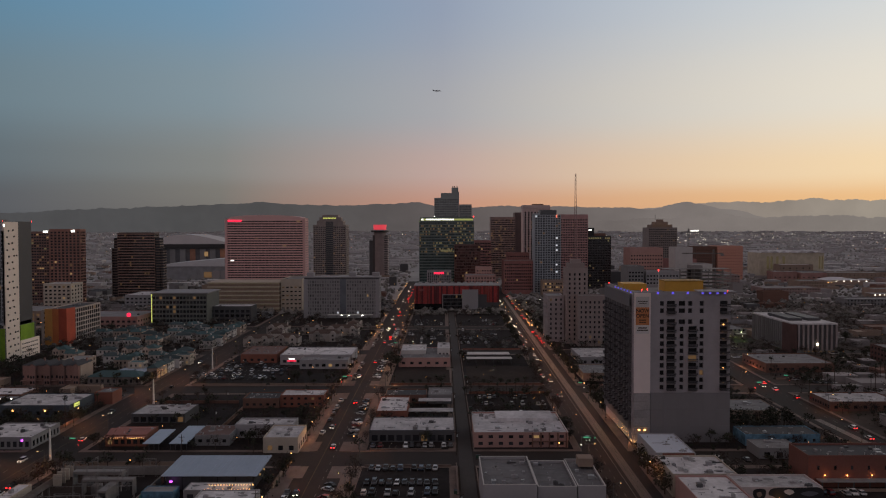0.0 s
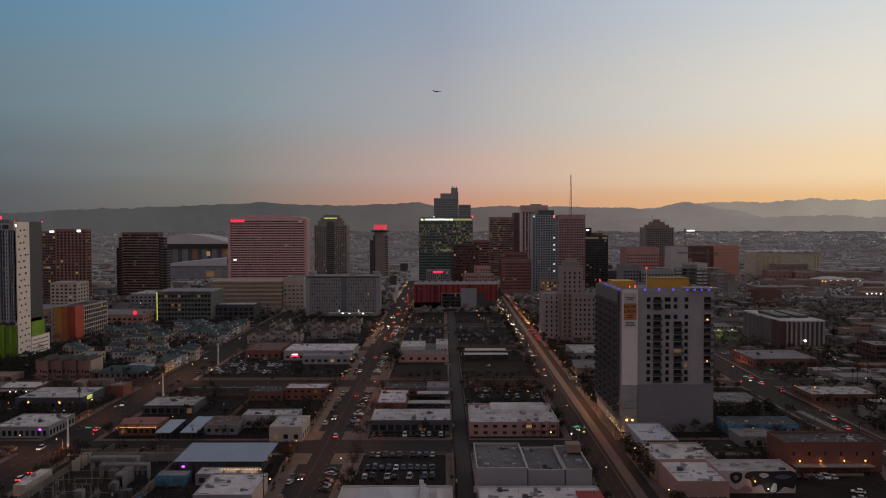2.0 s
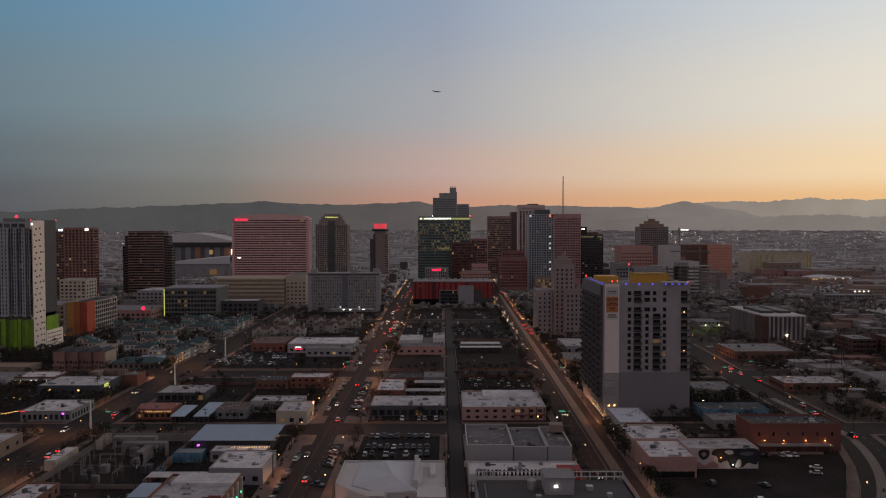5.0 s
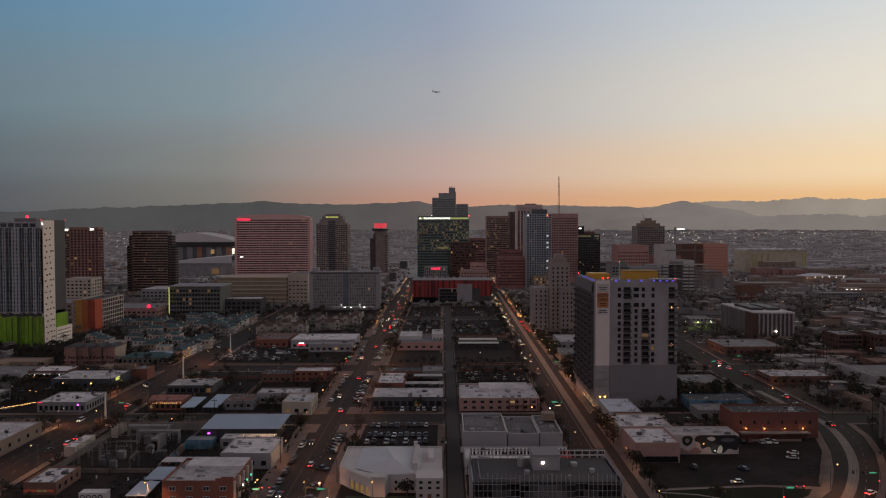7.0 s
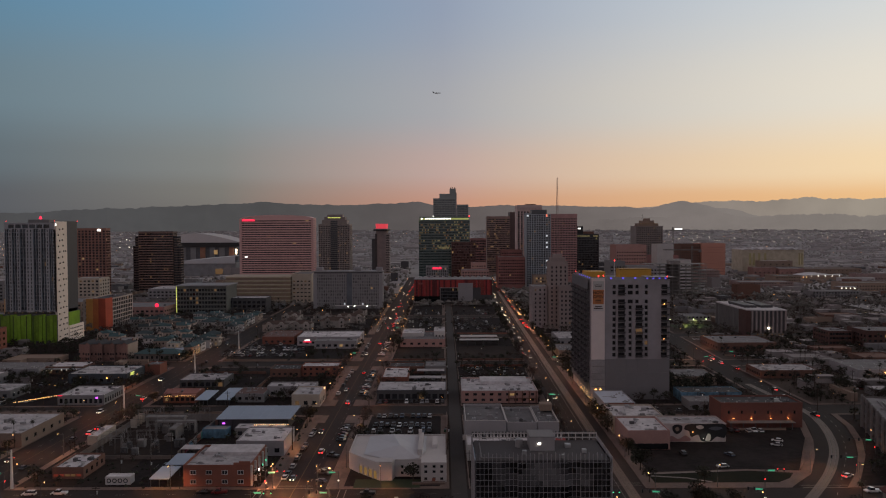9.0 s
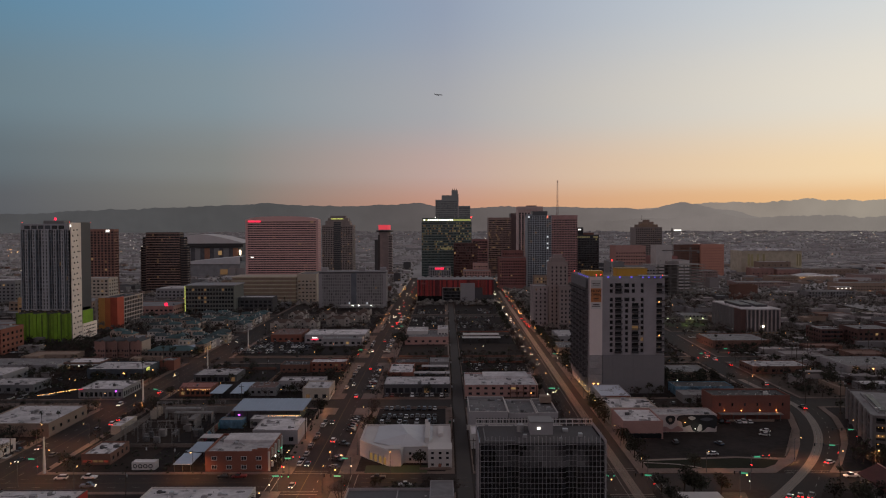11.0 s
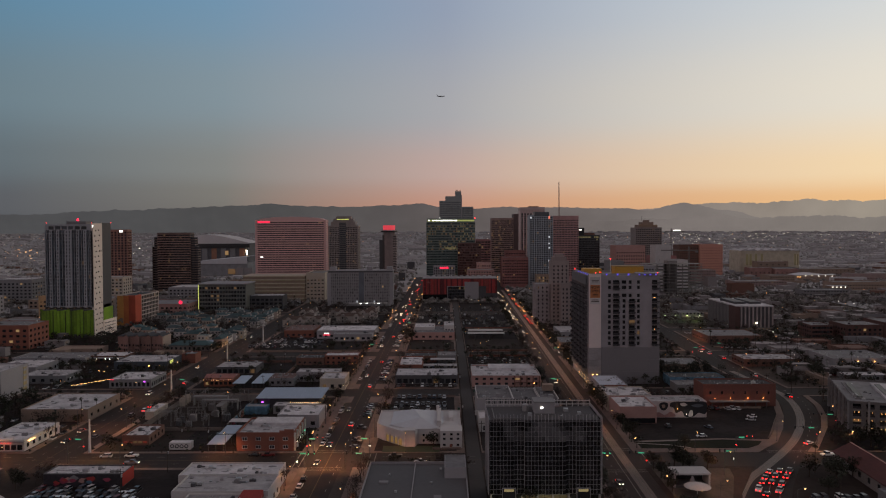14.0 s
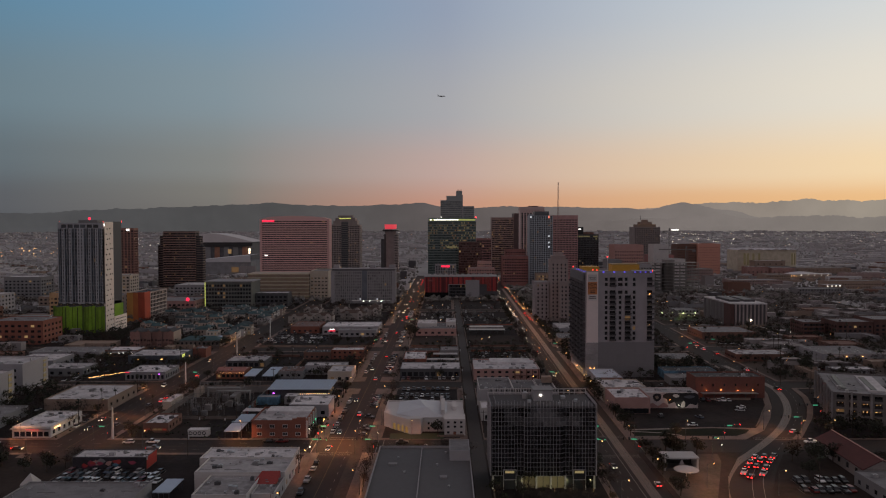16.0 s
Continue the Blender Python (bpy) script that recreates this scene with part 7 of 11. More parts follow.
def substation():
    ob = thing("substation", Geo().box(-20, -19.7, -30, 30, 0, 2.6).box(-19.7, 19.7, -30, -29.7, 0, 1.6), surf("yard_block_wall", (0.16, 0.13, 0.115), 0.9), (-124, 254, 0.15), 0, "fenced electrical substation full of steel gantries", "substation")
    rng = random.Random(77)
    gm = surf("dull_steel", (0.22, 0.205, 0.2), 0.7, 2, 0.2, 0.3, metal=0.2)
    part("rear_wall", Geo().box(-19.7, 19.7, 29.6, 30, 0, 3.4), surf("rear_concrete", (0.2, 0.18, 0.17), 0.9), ob)
    part("side_wall", Geo().box(19.6, 20, -30, 29.6, 0, 3.2), surf("rear_concrete", (0.2, 0.18, 0.17)), ob)
    for k in range(4):
        part("gate_pier", Geo().box(-19.4 + 0.2 * k, -16.5 + 0.2 * k, 27.4 - 3.4 * k, 27.9 - 3.4 * k, 0, 4.2), CREAM, ob)
    for k in range(20):
        x, y = rng.uniform(-16, 15), -25 + 2.7 * k + rng.uniform(-1.5, 1.5)
        h, long = rng.uniform(5, 8.5), rng.uniform(2.2, 4.6)
        cross = k % 3 == 0
        for sgn in (-1, 1):
            a, b = (x, y + sgn * long) if cross else (x + sgn * long, y)
            leg = Geo()
            for ox in (-0.3, 0.3):
                leg.tube((a + ox, b, 0), (a + ox * 0.5, b, h), 0.07, 0.05, 4)
            for z in range(int(h)):
                leg.tube((a - 0.3, b, z), (a + 0.3, b, z + 1), 0.035, 0.035, 3)
            part("gantry_leg", leg, gm, ob)
        beam = Geo()
        for o in (0, 0.5):
            p, q = ((x, y - long, h - o), (x, y + long, h - o)) if cross else ((x - long, y, h - o), (x + long, y, h - o))
            beam.tube(p, q, 0.07, 0.07, 4)
        part("gantry_beam", beam, gm, ob)
        part("insulator", Geo().cyl(x, y, h - 2.4, h - 0.5, 0.2, 0.12, 6), gm, ob)
    bushings = Geo()
    for k in range(14):
        x, y, a, b, h = rng.uniform(-16, 14), rng.uniform(-26, 24), rng.uniform(1.2, 3.2), rng.uniform(1.2, 2.6), rng.uniform(1.6, 3.4)
        t = Geo().box(x, x + a, y, y + b, 0, h)
        for m in range(3):
            bushings.cyl(x + a * (m + 0.5) / 3, y + b / 2, h, h + 1.3, 0.13, 0.07, 6)
        for m in range(5):
            bushings.box(x + 0.1 + m * a / 5, x + 0.16 + m * a / 5, y - 0.35, y, 0.4, h - 0.3)
        part("transformer", t, rng.choice((GREY, surf("oxide_grey", (0.25, 0.23, 0.225), 0.7), DGREY)), ob)
    part("bushing_clutter", bushings, gm, ob, "", None, 0, "stuff")
    for k, (x0, x1, y0, y1, h) in enumerate(((-12, 6, 18, 21, 4.4), (-4, 14, 8, 11, 4.8), (6, 9, -2, 8, 4.2))):
        part("bus_duct", Geo().box(x0, x1, y0, y1, h, h + 0.7).box(x0, x0 + 0.3, y0, y1, 0, h).box(x1 - 0.3, x1, y0, y1, 0, h), surf("duct_grey", (0.19, 0.175, 0.17), 0.7), ob)
    for j in range(5):
        part("busbar", Geo().tube((-17, -22 + j * 10, 6.4), (17, -22 + j * 10 + rng.uniform(-3, 3), 6.4), 0.06, 0.06, 4), gm, ob)
    for k in range(11):
        part("mural_panel", Geo().box(20.02, 20.12, -28 + k * 5.2, -23.6 + k * 5.2, 0.2, 3.0), (PINK, surf("mural_magenta", (0.3, 0.05, 0.09), 0.8), TURQ, GREY, BRICK, surf("mural_teal", (0.05, 0.2, 0.2), 0.8), PINK, TAN, GREY, PINK, BRICK)[k], ob)
    return ob


substation()

# west of the second street
ob = low_rise("flat_warehouse", -209, -176.5, 241, 277, 6, TAN, ROOFW, "flat warehouse with a white roof and warm side wall", (("right", 5, 1, 2, 1.6, 3, 1.6),), 12, 0.5)
ob = low_rise("corner_market", -197, -180, 192, 221, 5, WHITE, ROOFW, "corner market with red sign and strip lights", (("front", 6, 1, 2.2, 2.2, 3, 0.4), ("right", 6, 1, 2, 1.8, 3, 1)), 8, 0.5)
part("red_strip_sign", Geo().box(-2.4, 3.2, -14.8, -14.55, 3.6, 4.0), REDSIGN, ob, "glowing red strip sign")
part("canopy_edge", Geo().box(-8.6, 8.8, -16.2, -14.5, 4.1, 4.5), ROOFG, ob)
part("strip_light", Geo().box(8.55, 8.75, -11.5, -6.5, 3.5, 3.8), LENS, ob, "warm strip light")
for k in range(7):
    part("strip_light", Geo().box(8.55, 8.7, -4.5 + 2.4 * k, -3.4 + 2.4 * k, 3.6, 3.8), WARM, ob)
for x, y, e, c in ((-177.6, 199, 160, (1.0, 0.5, 0.22)), (-177.6, 211, 110, (1.0, 0.6, 0.32)), (-187, 189.6, 90, (1.0, 0.2, 0.08))):
    li = bpy.data.lights.new("wall_lamp_light", "POINT")
    li.energy, li.color, li.shadow_soft_size = e, c, 0.3
    new("wall_lamp_light", li).matrix_basis = pose(x, y, 3.6)
s_string = thing("light_string", Geo().tube((-7, -8.2, 0), (7, 8.2, 0), 0.03, 0.03, 3), BLACK, (-209.8, 314.6, 4.2), 0, "string of warm bulbs along a patio roof", "string lights", "string lights")
for k in range(28):
    part("bulb", Geo().cyl(-7 + 14 * k / 27, -8.2 + 16.4 * k / 27, -0.25, -0.05, 0.13, n=6), LENS, s_string)
for k in range(4):
    part("post", Geo().cyl(-7 + 14 * k / 3, -8.2 + 16.4 * k / 3, -4.1, 0.1, 0.07, n=6), BLACK, s_string)
o = canopy("lit_canopy", -260, -227, 396, 402, 4, LGREY, "long pale canopy with a row of white lamps", 0, 6, "canopy")
for k in range(11):
    part("canopy_lamp", Geo().box(-15.6 + 3 * k, -15.1 + 3 * k, -3.2, -3.0, 3.4, 3.7), LED if k % 3 else WARM, o)
low_rise("low_depot", -230, -212, 205, 232, 5, GREY, ROOFG, "low grey depot", (("front", 4, 1, 2, 1.5, 3, 1.2),), 4)
for x0, x1, y0, y1 in ((-280, -241, 279, 306), (-280, -236.5, 236, 263)):
    o = low_rise("stair_lit_block", x0, x1, y0, y1, 17, LGREY, ROOFW, "pale apartment block with lit stair windows", (("front", 5, 4, 1.6, 1.6, 3.7, 1.2),), 8, 0.8, 0.03)
    for k in range(5):
        part("stair_landing", Geo().box((x1 - x0) / 2 + 0.2, (x1 - x0) / 2 + 0.5, 7.6, 11.4, 1.4 + 3 * k, 2.5 + 3 * k), LGREY, o)
    part("stair_glass", Geo().box((x1 - x0) / 2 + 0.02, (x1 - x0) / 2 + 0.2, 8, 11, 1, 15.4), glow("stair_light", (1.0, 0.72, 0.3), 0.1) if "stair_light" not in MATS else MATS["stair_light"], o, "lit stair glass")
ob = low_rise("white_diner", -200, -175.5, 317, 341, 5.2, GREY, ROOFW, "white-roofed restaurant with many dark windows", (("front", 9, 1, 1.6, 2.4, 3, 0.8), ("right", 8, 1, 1.6, 2.4, 3, 0.8)), 8, 0.4)
part("purple_lamp", Geo().box(8, 8.9, -12.4, -12.2, 3.5, 4.2), PURPLEL, ob, "purple glowing lamp")
part("red_neon", Geo().box(-12, -9.6, -12.4, -12.2, 4.9, 5.2), REDSIGN, ob, "red neon strip")
ob = low_rise("yellow_sign_shop", -221, -186, 371, 398, 6, surf("dusk_blue_wall", (0.06, 0.072, 0.088), 0.8), ROOFW, "white-roofed shop with a lit yellow sign", (("front", 8, 1, 2, 1.8, 3, 1),), 9, 0.4)
part("yellow_sign", Geo().box(17.6, 18, -9, -4, 4, 5.8), LIMESIGN, ob, "lit yellow sign")
for x in (-11, 5):
    part("porch_lamp", Geo().box(x, x + 0.9, -13.8, -13.5, 3, 3.8), SODIUM, ob)
low_rise("red_front_shop", -186, -176.5, 398, 410, 6.5, BRICK, ROOFG, "small red-fronted shop", (), 2)
for x0, x1, y0, y1, h in ((-260, -232, 330, 350, 5), (-290, -262, 352, 380, 6), (-300, -250, 392, 416, 5), (-250, -226, 400, 418, 5), (-330, -300, 300, 335, 6), (-330, -290, 210, 240, 6), (-290, -262, 192, 225, 7)):
    low_rise("low_shop", x0, x1, y0, y1, h, random.Random(x0).choice((TAN, GREY, LGREY, BROWN)), ROOFW if x0 % 3 else ROOFG, "low commercial building with a flat roof", (("front", 5, 1, 2.2, 1.8, 3, 1), ("right", 4, 1, 2.2, 1.8, 3, 1)), 5, 0.4, 0.2)

# between the second and first streets
o = low_rise("red_roof_restaurant", -146, -128.5, 321, 335, 5, BRICK, surf("red_metal_roof", (0.26, 0.05, 0.04), 0.6), "restaurant with a red roof and strings of lights", (("front", 6, 1, 1.8, 1.8, 3, 0.9),), 2, 0.15, 0.6)
g = Geo()
for a in (-8.75, 0.6):
    g.v += [(a, -8.6, 4.2), (a + 8.2, -8.6, 4.2), (a + 8.2, -1, 6.4), (a, -1, 6.4)]
    k = len(g.v) - 4
    g.f.append((k, k + 1, k + 2, k + 3))
part("sloped_roof", g, surf("red_metal_roof", (0.26, 0.05, 0.04), 0.6), o, "sloped red roof")
for i in range(18):
    part("bulb", Geo().cyl(-8.6 + i, -8.8, 4.0, 4.2, 0.1, n=6), LENS, o)
canopy("steel_carport", -127, -120, 313.5, 333, 3.4, ROOFB, "long blue-grey carport roof", 0.04, 4)
canopy("steel_carport", -116, -108.5, 313.5, 338, 3.4, ROOFB, "long blue-grey carport roof", 0.04, 4)
low_rise("car_shop", -151, -125, 360, 380, 4.4, DGREY, ROOFW, "low workshop with a broad white roof", (("front", 7, 1, 2.6, 2.4, 3, 0.3),), 7, 0.3, 0.15)
low_rise("brick_studio", -86, -63, 391, 405, 6.4, BRICK, ROOFW, "red-brick studio with a white roof", (("front", 6, 2, 1.5, 1.2, 2.9, 0.9), ("right", 3, 1, 1.5, 1.4, 3, 1.2)), 2, 0.5, 0.06)
low_rise("brick_studio", -105, -86.3, 389, 404, 5.2, BROWN, ROOFD, "brown brick annex with a dark roof", (("front", 5, 1, 1.5, 1.2, 3, 1.2),), 2)
low_rise("white_studio", -94, -68, 334, 346, 6, LGREY, ROOFW, "pale studio building with a white roof", (("front", 5, 1, 2, 1.5, 3, 1.2),), 4)
low_rise("cream_studio", -76, -61.5, 311, 331, 6.6, CREAM, ROOFW, "cream stucco corner studio", (("front", 3, 1, 2, 2, 3, 1), ("right", 4, 1, 2, 2.4, 3, 0.6)), 3, lit=0.2)
low_rise("brown_roof_house", -108, -93, 322, 338, 4.6, GREY, surf("brown_shingle", (0.15, 0.09, 0.08), 0.9), "low house with a brownish roof", (("front", 4, 1, 1.6, 1.4, 3, 1.2),), 2, 0.1)
low_rise("white_roof_clinic", -112, -63, 512, 545, 7, LGREY, ROOFW, "broad white-roofed clinic", (("front", 10, 1, 2.4, 1.8, 3, 1.4),), 9, 0.5)
o = low_rise("white_roof_clinic", -96, -64, 497, 511, 6, LGREY, ROOFG, "lower grey-roofed front of the clinic", (("front", 7, 1, 2.4, 1.8, 3, 1.4),), 3, 0.5)
part("lit_sign", Geo().box(-24, -20, -3, -2.6, 5.6, 6.4), WHITESIGN, o, "bright white sign")
part("red_band", Geo().box(-25, -19, -3.1, -2.9, 4.4, 5.0), REDSIGN, o)
low_rise("brown_gable_hall", -141, -116, 520, 556, 6, BRICK, surf("brown_shingle", (0.2, 0.11, 0.1), 0.9), "hall with a reddish-brown roof", (("front", 5, 1, 2, 1.6, 3, 1.2),), 1, 0.2)
def villa(x, y, w, d, rz):
    """Cream two-storey flats: curved parapet gables before a dark tiled hip roof, arched windows, chimneys."""
    wall = surf("villa_stucco", (0.33, 0.295, 0.27), 0.85, 1.5, 0.14, 0.12, vary=0.3)
    ob = thing("villa", Geo().box(-w / 2, w / 2, -d / 2, d / 2, 0, 6.6), wall, (x, y, 0.15), rz, "cream stucco villa flats with curved parapets and dark tiles", "house", "villas")
    g, e = Geo(), 0.4
    g.v = [(-w / 2 - e, -d / 2 - e, 6.6), (w / 2 + e, -d / 2 - e, 6.6), (w / 2 + e, d / 2 + e, 6.6), (-w / 2 - e, d / 2 + e, 6.6), (-w / 2 + d * 0.45, 0, 9.4), (w / 2 - d * 0.45, 0, 9.4)]
    g.f = [(0, 1, 5, 4), (1, 2, 5), (2, 3, 4, 5), (3, 0, 4), (3, 2, 1, 0)]
    part("roof", g, surf("dark_clay_tile", (0.075, 0.05, 0.042), 0.9, 2, 0.3, 0.2), ob, "dark clay-tile hip roof")
    n = max(2, int(w / 9))
    for k in range(n):
        c = -w / 2 + w * (k + 0.5) / n
        prof = [(c - 2.6, 0.0), (c + 2.6, 0.0), (c + 2.6, 6.9)] + [(c + 2.0 * math.cos(t * math.pi / 6), 7.2 + 1.5 * math.sin(t * math.pi / 6)) for t in range(7)] + [(c - 2.6, 6.9)]
        f = Geo().poly([(a, -d / 2 - 1.0, z) for a, z in prof]).poly([(a, -d / 2 + 0.3, z) for a, z in reversed(prof)])
        for (a, za), (b, zb) in zip(prof, prof[1:] + prof[:1]):
            f.poly([(a, -d / 2 - 1.0, za), (a, -d / 2 + 0.3, za), (b, -d / 2 + 0.3, zb), (b, -d / 2 - 1.0, zb)])
        part("parapet_gable", f, wall, ob, "curved parapet gable")
        for z in (1.0, 4.3):
            part("arched_window", Geo().poly([(c + a, -d / 2 - 1.04, z + b) for a, b in ((-0.7, 0), (0.7, 0), (0.7, 1.2), (0.4, 1.7), (-0.4, 1.7), (-0.7, 1.2))]), VOID, ob)
        part("chimney", Geo().box(c + 2.9, c + 3.9, 0.6, 1.6, 6.6, 10.4), wall, ob)


for x, y, w, d, rz in ((-147, 596, 22, 12, 4), (-124, 600, 18, 12, -3), (-98, 622, 26, 12, 2), (-139, 626, 18, 12, 90), (-88, 654, 28, 12, -2), (-116, 662, 18, 12, 8), (-146, 664, 18, 12, -6), (-82, 684, 18, 12, 90)):
    villa(x, y, w, d, rz)

# the halls and shops south of the cross street
ob = low_rise("grey_roof_hall", -29.8, 3.6, 40, 141.5, 11, LGREY, surf("plain_grey_roof", (0.112, 0.109, 0.114), 0.9, 0.8, 0.12, 0.06), "big hall with a plain dark-grey roof and pale parapet", (), 0, 0.7, cap=LGREY)
part("dividing_parapet", Geo().box(-1.05, -0.75, -50, 50.2, 10.32, 10.75), LGREY, ob, "low parapet dividing the roof")
for x, y in ((-9, 38), (-6, 22), (5, 30), (9, 8), (4, -4), (8, 44)):
    part("roof_vent", Geo().cyl(x, y, 10.3, 10.9, 0.3, n=8).cyl(x, y, 10.9, 11.05, 0.5, 0.2, 8), STEEL, ob)
for x, y, a, b in ((-12, 30, 3, 2), (6, 16, 2.4, 2.4)):
    part("roof_hatch", Geo().box(x, x + a, y, y + b, 10.3, 10.8), GREY, ob)
low_rise("roof_stair_house", -3.8, 3.4, 126, 140, 14, LGREY, ROOFG, "pale stair block at the hall's corner", (), 0, 0.3)
for a in ((-98, -63, 143, 157.5, 6), (-94, -62, 125, 142.6, 6.6), (-88, -70, 104, 124.6, 6), (-69.6, -62, 108, 124.6, 5)):
    low_rise("white_roof_shop", *a, WHITE, ROOFW if a[3] > 150 else surf("aged_white_roof", (0.31, 0.297, 0.302), 0.85, 0.5, 0.4, 0.12, vary=0.2), "white stucco shop with a bright white roof", (("front", 5, 1, 2, 1.8, 3, 1), ("right", 3, 1, 2, 1.8, 3, 1)), 9, 0.6, 0.12)
o = thing("corner_awning", Geo().prism([(-3.6, -3), (3.6, -3), (3.6, 3.4), (-3.6, 3.4)], 0, 5.0), WHITE, (-67.5, 121, 0.15), 0, "white corner bay under a red sloped awning", "awning")
g = Geo()
g.v = [(-4, -3.6, 4.9), (4.2, -3.6, 4.9), (4.2, 3.6, 4.9), (-4, 3.6, 4.9), (-2.4, 3.5, 7.2), (4.1, 3.5, 7.2)]
g.f = [(0, 1, 5, 4), (3, 0, 4), (1, 2, 5), (2, 3, 4, 5), (3, 2, 1, 0)]
part("red_awning", g, surf("red_awning", (0.3, 0.04, 0.035), 0.7), o, "red sloped awning")
canopy("steel_carport", -104.4, -98.4, 113, 127, 3.6, ROOFB, "pale blue-grey carport roof beside the shops", 0, 4)
o = low_rise("mural_garage", -148.5, -120, 148, 158, 5, DGREY, ROOFW, "long garage with a bright mural front", (), 6, 0.4)
mrng = random.Random(61)
part("mural_ground", Geo().box(-14.2, 14.2, -5.06, -5.0, 0.2, 4.7), surf("mural_dark", (0.035, 0.03, 0.038), 0.8, 0.8, 0.4, 0.4), o, "dark painted ground of the mural")
for k in range(18):
    x, z, r = mrng.uniform(-13, 13), mrng.uniform(1.0, 3.8), mrng.uniform(0.5, 1.5)
    pts = [(x + 1.5 * r * mrng.uniform(0.5, 1) * math.cos(t * 0.9), -5.08 - 0.003 * k, min(4.6, max(0.3, z + r * mrng.uniform(0.4, 1) * math.sin(t * 0.9)))) for t in range(7)]
    part("mural_shape", Geo().poly(pts), mrng.choice((surf("mural_magenta", (0.3, 0.05, 0.09), 0.8), PINK, REDP, TURQ, BLACK, GREY, surf("mural_magenta", (0.3, 0.05, 0.09)))), o)
part("mural_panel", Geo().box(14.25, 14.33, -5, 5, 0.3, 4.8), surf("scarlet_paint", (0.4, 0.04, 0.03), 0.7), o)
low_rise("lower_shop", -148, -106, 92, 117, 6, GREY, ROOFG, "grey-roofed shop beside the car park", (("front", 8, 1, 2, 1.8, 3, 1),), 6)
tent = Geo()
tent.v = [(-4, -4, 0), (4, -4, 0), (4, 4, 0), (-4, 4, 0), (-4, -4, 2.4), (4, -4, 2.4), (4, 4, 2.4), (-4, 4, 2.4), (0, 0, 6.4)]
tent.f = [(0, 1, 5, 4), (1, 2, 6, 5), (2, 3, 7, 6), (3, 0, 4, 7), (4, 5, 8), (5, 6, 8), (6, 7, 8), (7, 4, 8)]
thing("party_tent", tent, WHITE, (-153.4, 127.5, 0.2), 0, "white peaked party tent", "tent").scale = (0.62, 0.62, 0.85)


def gabled_hall():
    """A long pale hall under a maroon gable roof with a pink ridge cap."""
    ob = thing("gabled_hall", Geo().box(-6.2, 6.2, -20, 20, 0, 5), surf("dull_cream_stucco", (0.24, 0.21, 0.2), 0.85), (154.2, 153, 0.15), -3.4, "pale stucco hall under a dark maroon gable roof", "building")
    g = Geo()
    g.v = [(-7, -20.6, 4.8), (0, -20.6, 8.4), (7, -20.6, 4.8), (-7, 20.6, 4.8), (0, 20.6, 8.4), (7, 20.6, 4.8), (-7, -20.6, 4.5), (0, -20.6, 8.1), (7, -20.6, 4.5), (-7, 20.6, 4.5), (0, 20.6, 8.1), (7, 20.6, 4.5)]
    g.f = [(0, 1, 4, 3), (1, 2, 5, 4), (9, 10, 7, 6), (10, 11, 8, 7), (6, 7, 1, 0), (7, 8, 2, 1), (3, 4, 10, 9), (4, 5, 11, 10), (6, 0, 3, 9), (2, 8, 11, 5)]
    part("gable_roof", g, surf("maroon_shingle", (0.1, 0.035, 0.032), 0.9, 1.5, 0.25, 0.15), ob, "dark maroon shingle roof")
    part("ridge_cap", Geo().tube((0, -20.6, 8.42), (0, 20.6, 8.42), 0.2, 0.2, 6), PINK, ob, "pinkish ridge cap")
    for y in (-20.02, 20.02):
        part("gable_wall", Geo().poly([(-6.2, y, 4.9), (6.2, y, 4.9), (0, y, 8.0)]), MATS["dull_cream_stucco"], ob)
    for k in range(5):
        part("window", Geo().box(-6.26, -6.2, -15 + k * 7, -13.2 + k * 7, 1.4, 3.4), GLASS, ob)


gabled_hall()
low_rise("flat_corner_shop", 142, 166, 104, 131, 5, GREY, ROOFG, "low flat shop beside the curving avenue", (("front", 5, 1, 1.8, 1.6, 3, 1), ("left", 5, 1, 1.8, 1.6, 3, 1)), 4, 0.4)


def stage():
    ob = thing("stage_pavilion", Geo().box(-6.6, 6.6, -4, 4, 4.6, 5.2), WHITE, (84.6, 150, 0.15), 0, "white-framed stage pavilion with a dark interior", "pavilion")
    part("back_wall", Geo().box(-6, 6, 3.2, 3.6, 0, 4.6), BLACK, ob)
    for s in (-1, 1):
        part("side_wall", Geo().box(s * 6.2 - 0.3, s * 6.2 + 0.3, -3.6, 3.6, 0, 4.6), WHITE, ob)
    part("stage_floor", Geo().box(-5.8, 5.8, -3.8, 3.2, 0, 0.8), DGREY, ob)
    part("fan_panel", Geo().poly([(-1.6, -3.9, 0.8), (1.6, -3.9, 0.8), (0.2, -3.9, 4.4), (-0.2, -3.9, 4.4)]), LGREY, ob)
    o = thing("round_canopy", Geo().cyl(0, 0, 2.6, 2.9, 4.6, 4.2, 24).cyl(0, 0, 2.9, 3.6, 4.2, 0.4, 24).cyl(0, 0, 0, 2.6, 0.18, n=8), WHITE, (84.4, 140, 0.15), 0, "round white canopy on a mast", "canopy")
    part("hanging_lamp", Geo().cyl(0, -4.4, 2.3, 2.6, 0.25, n=8), WARM, o)


stage()

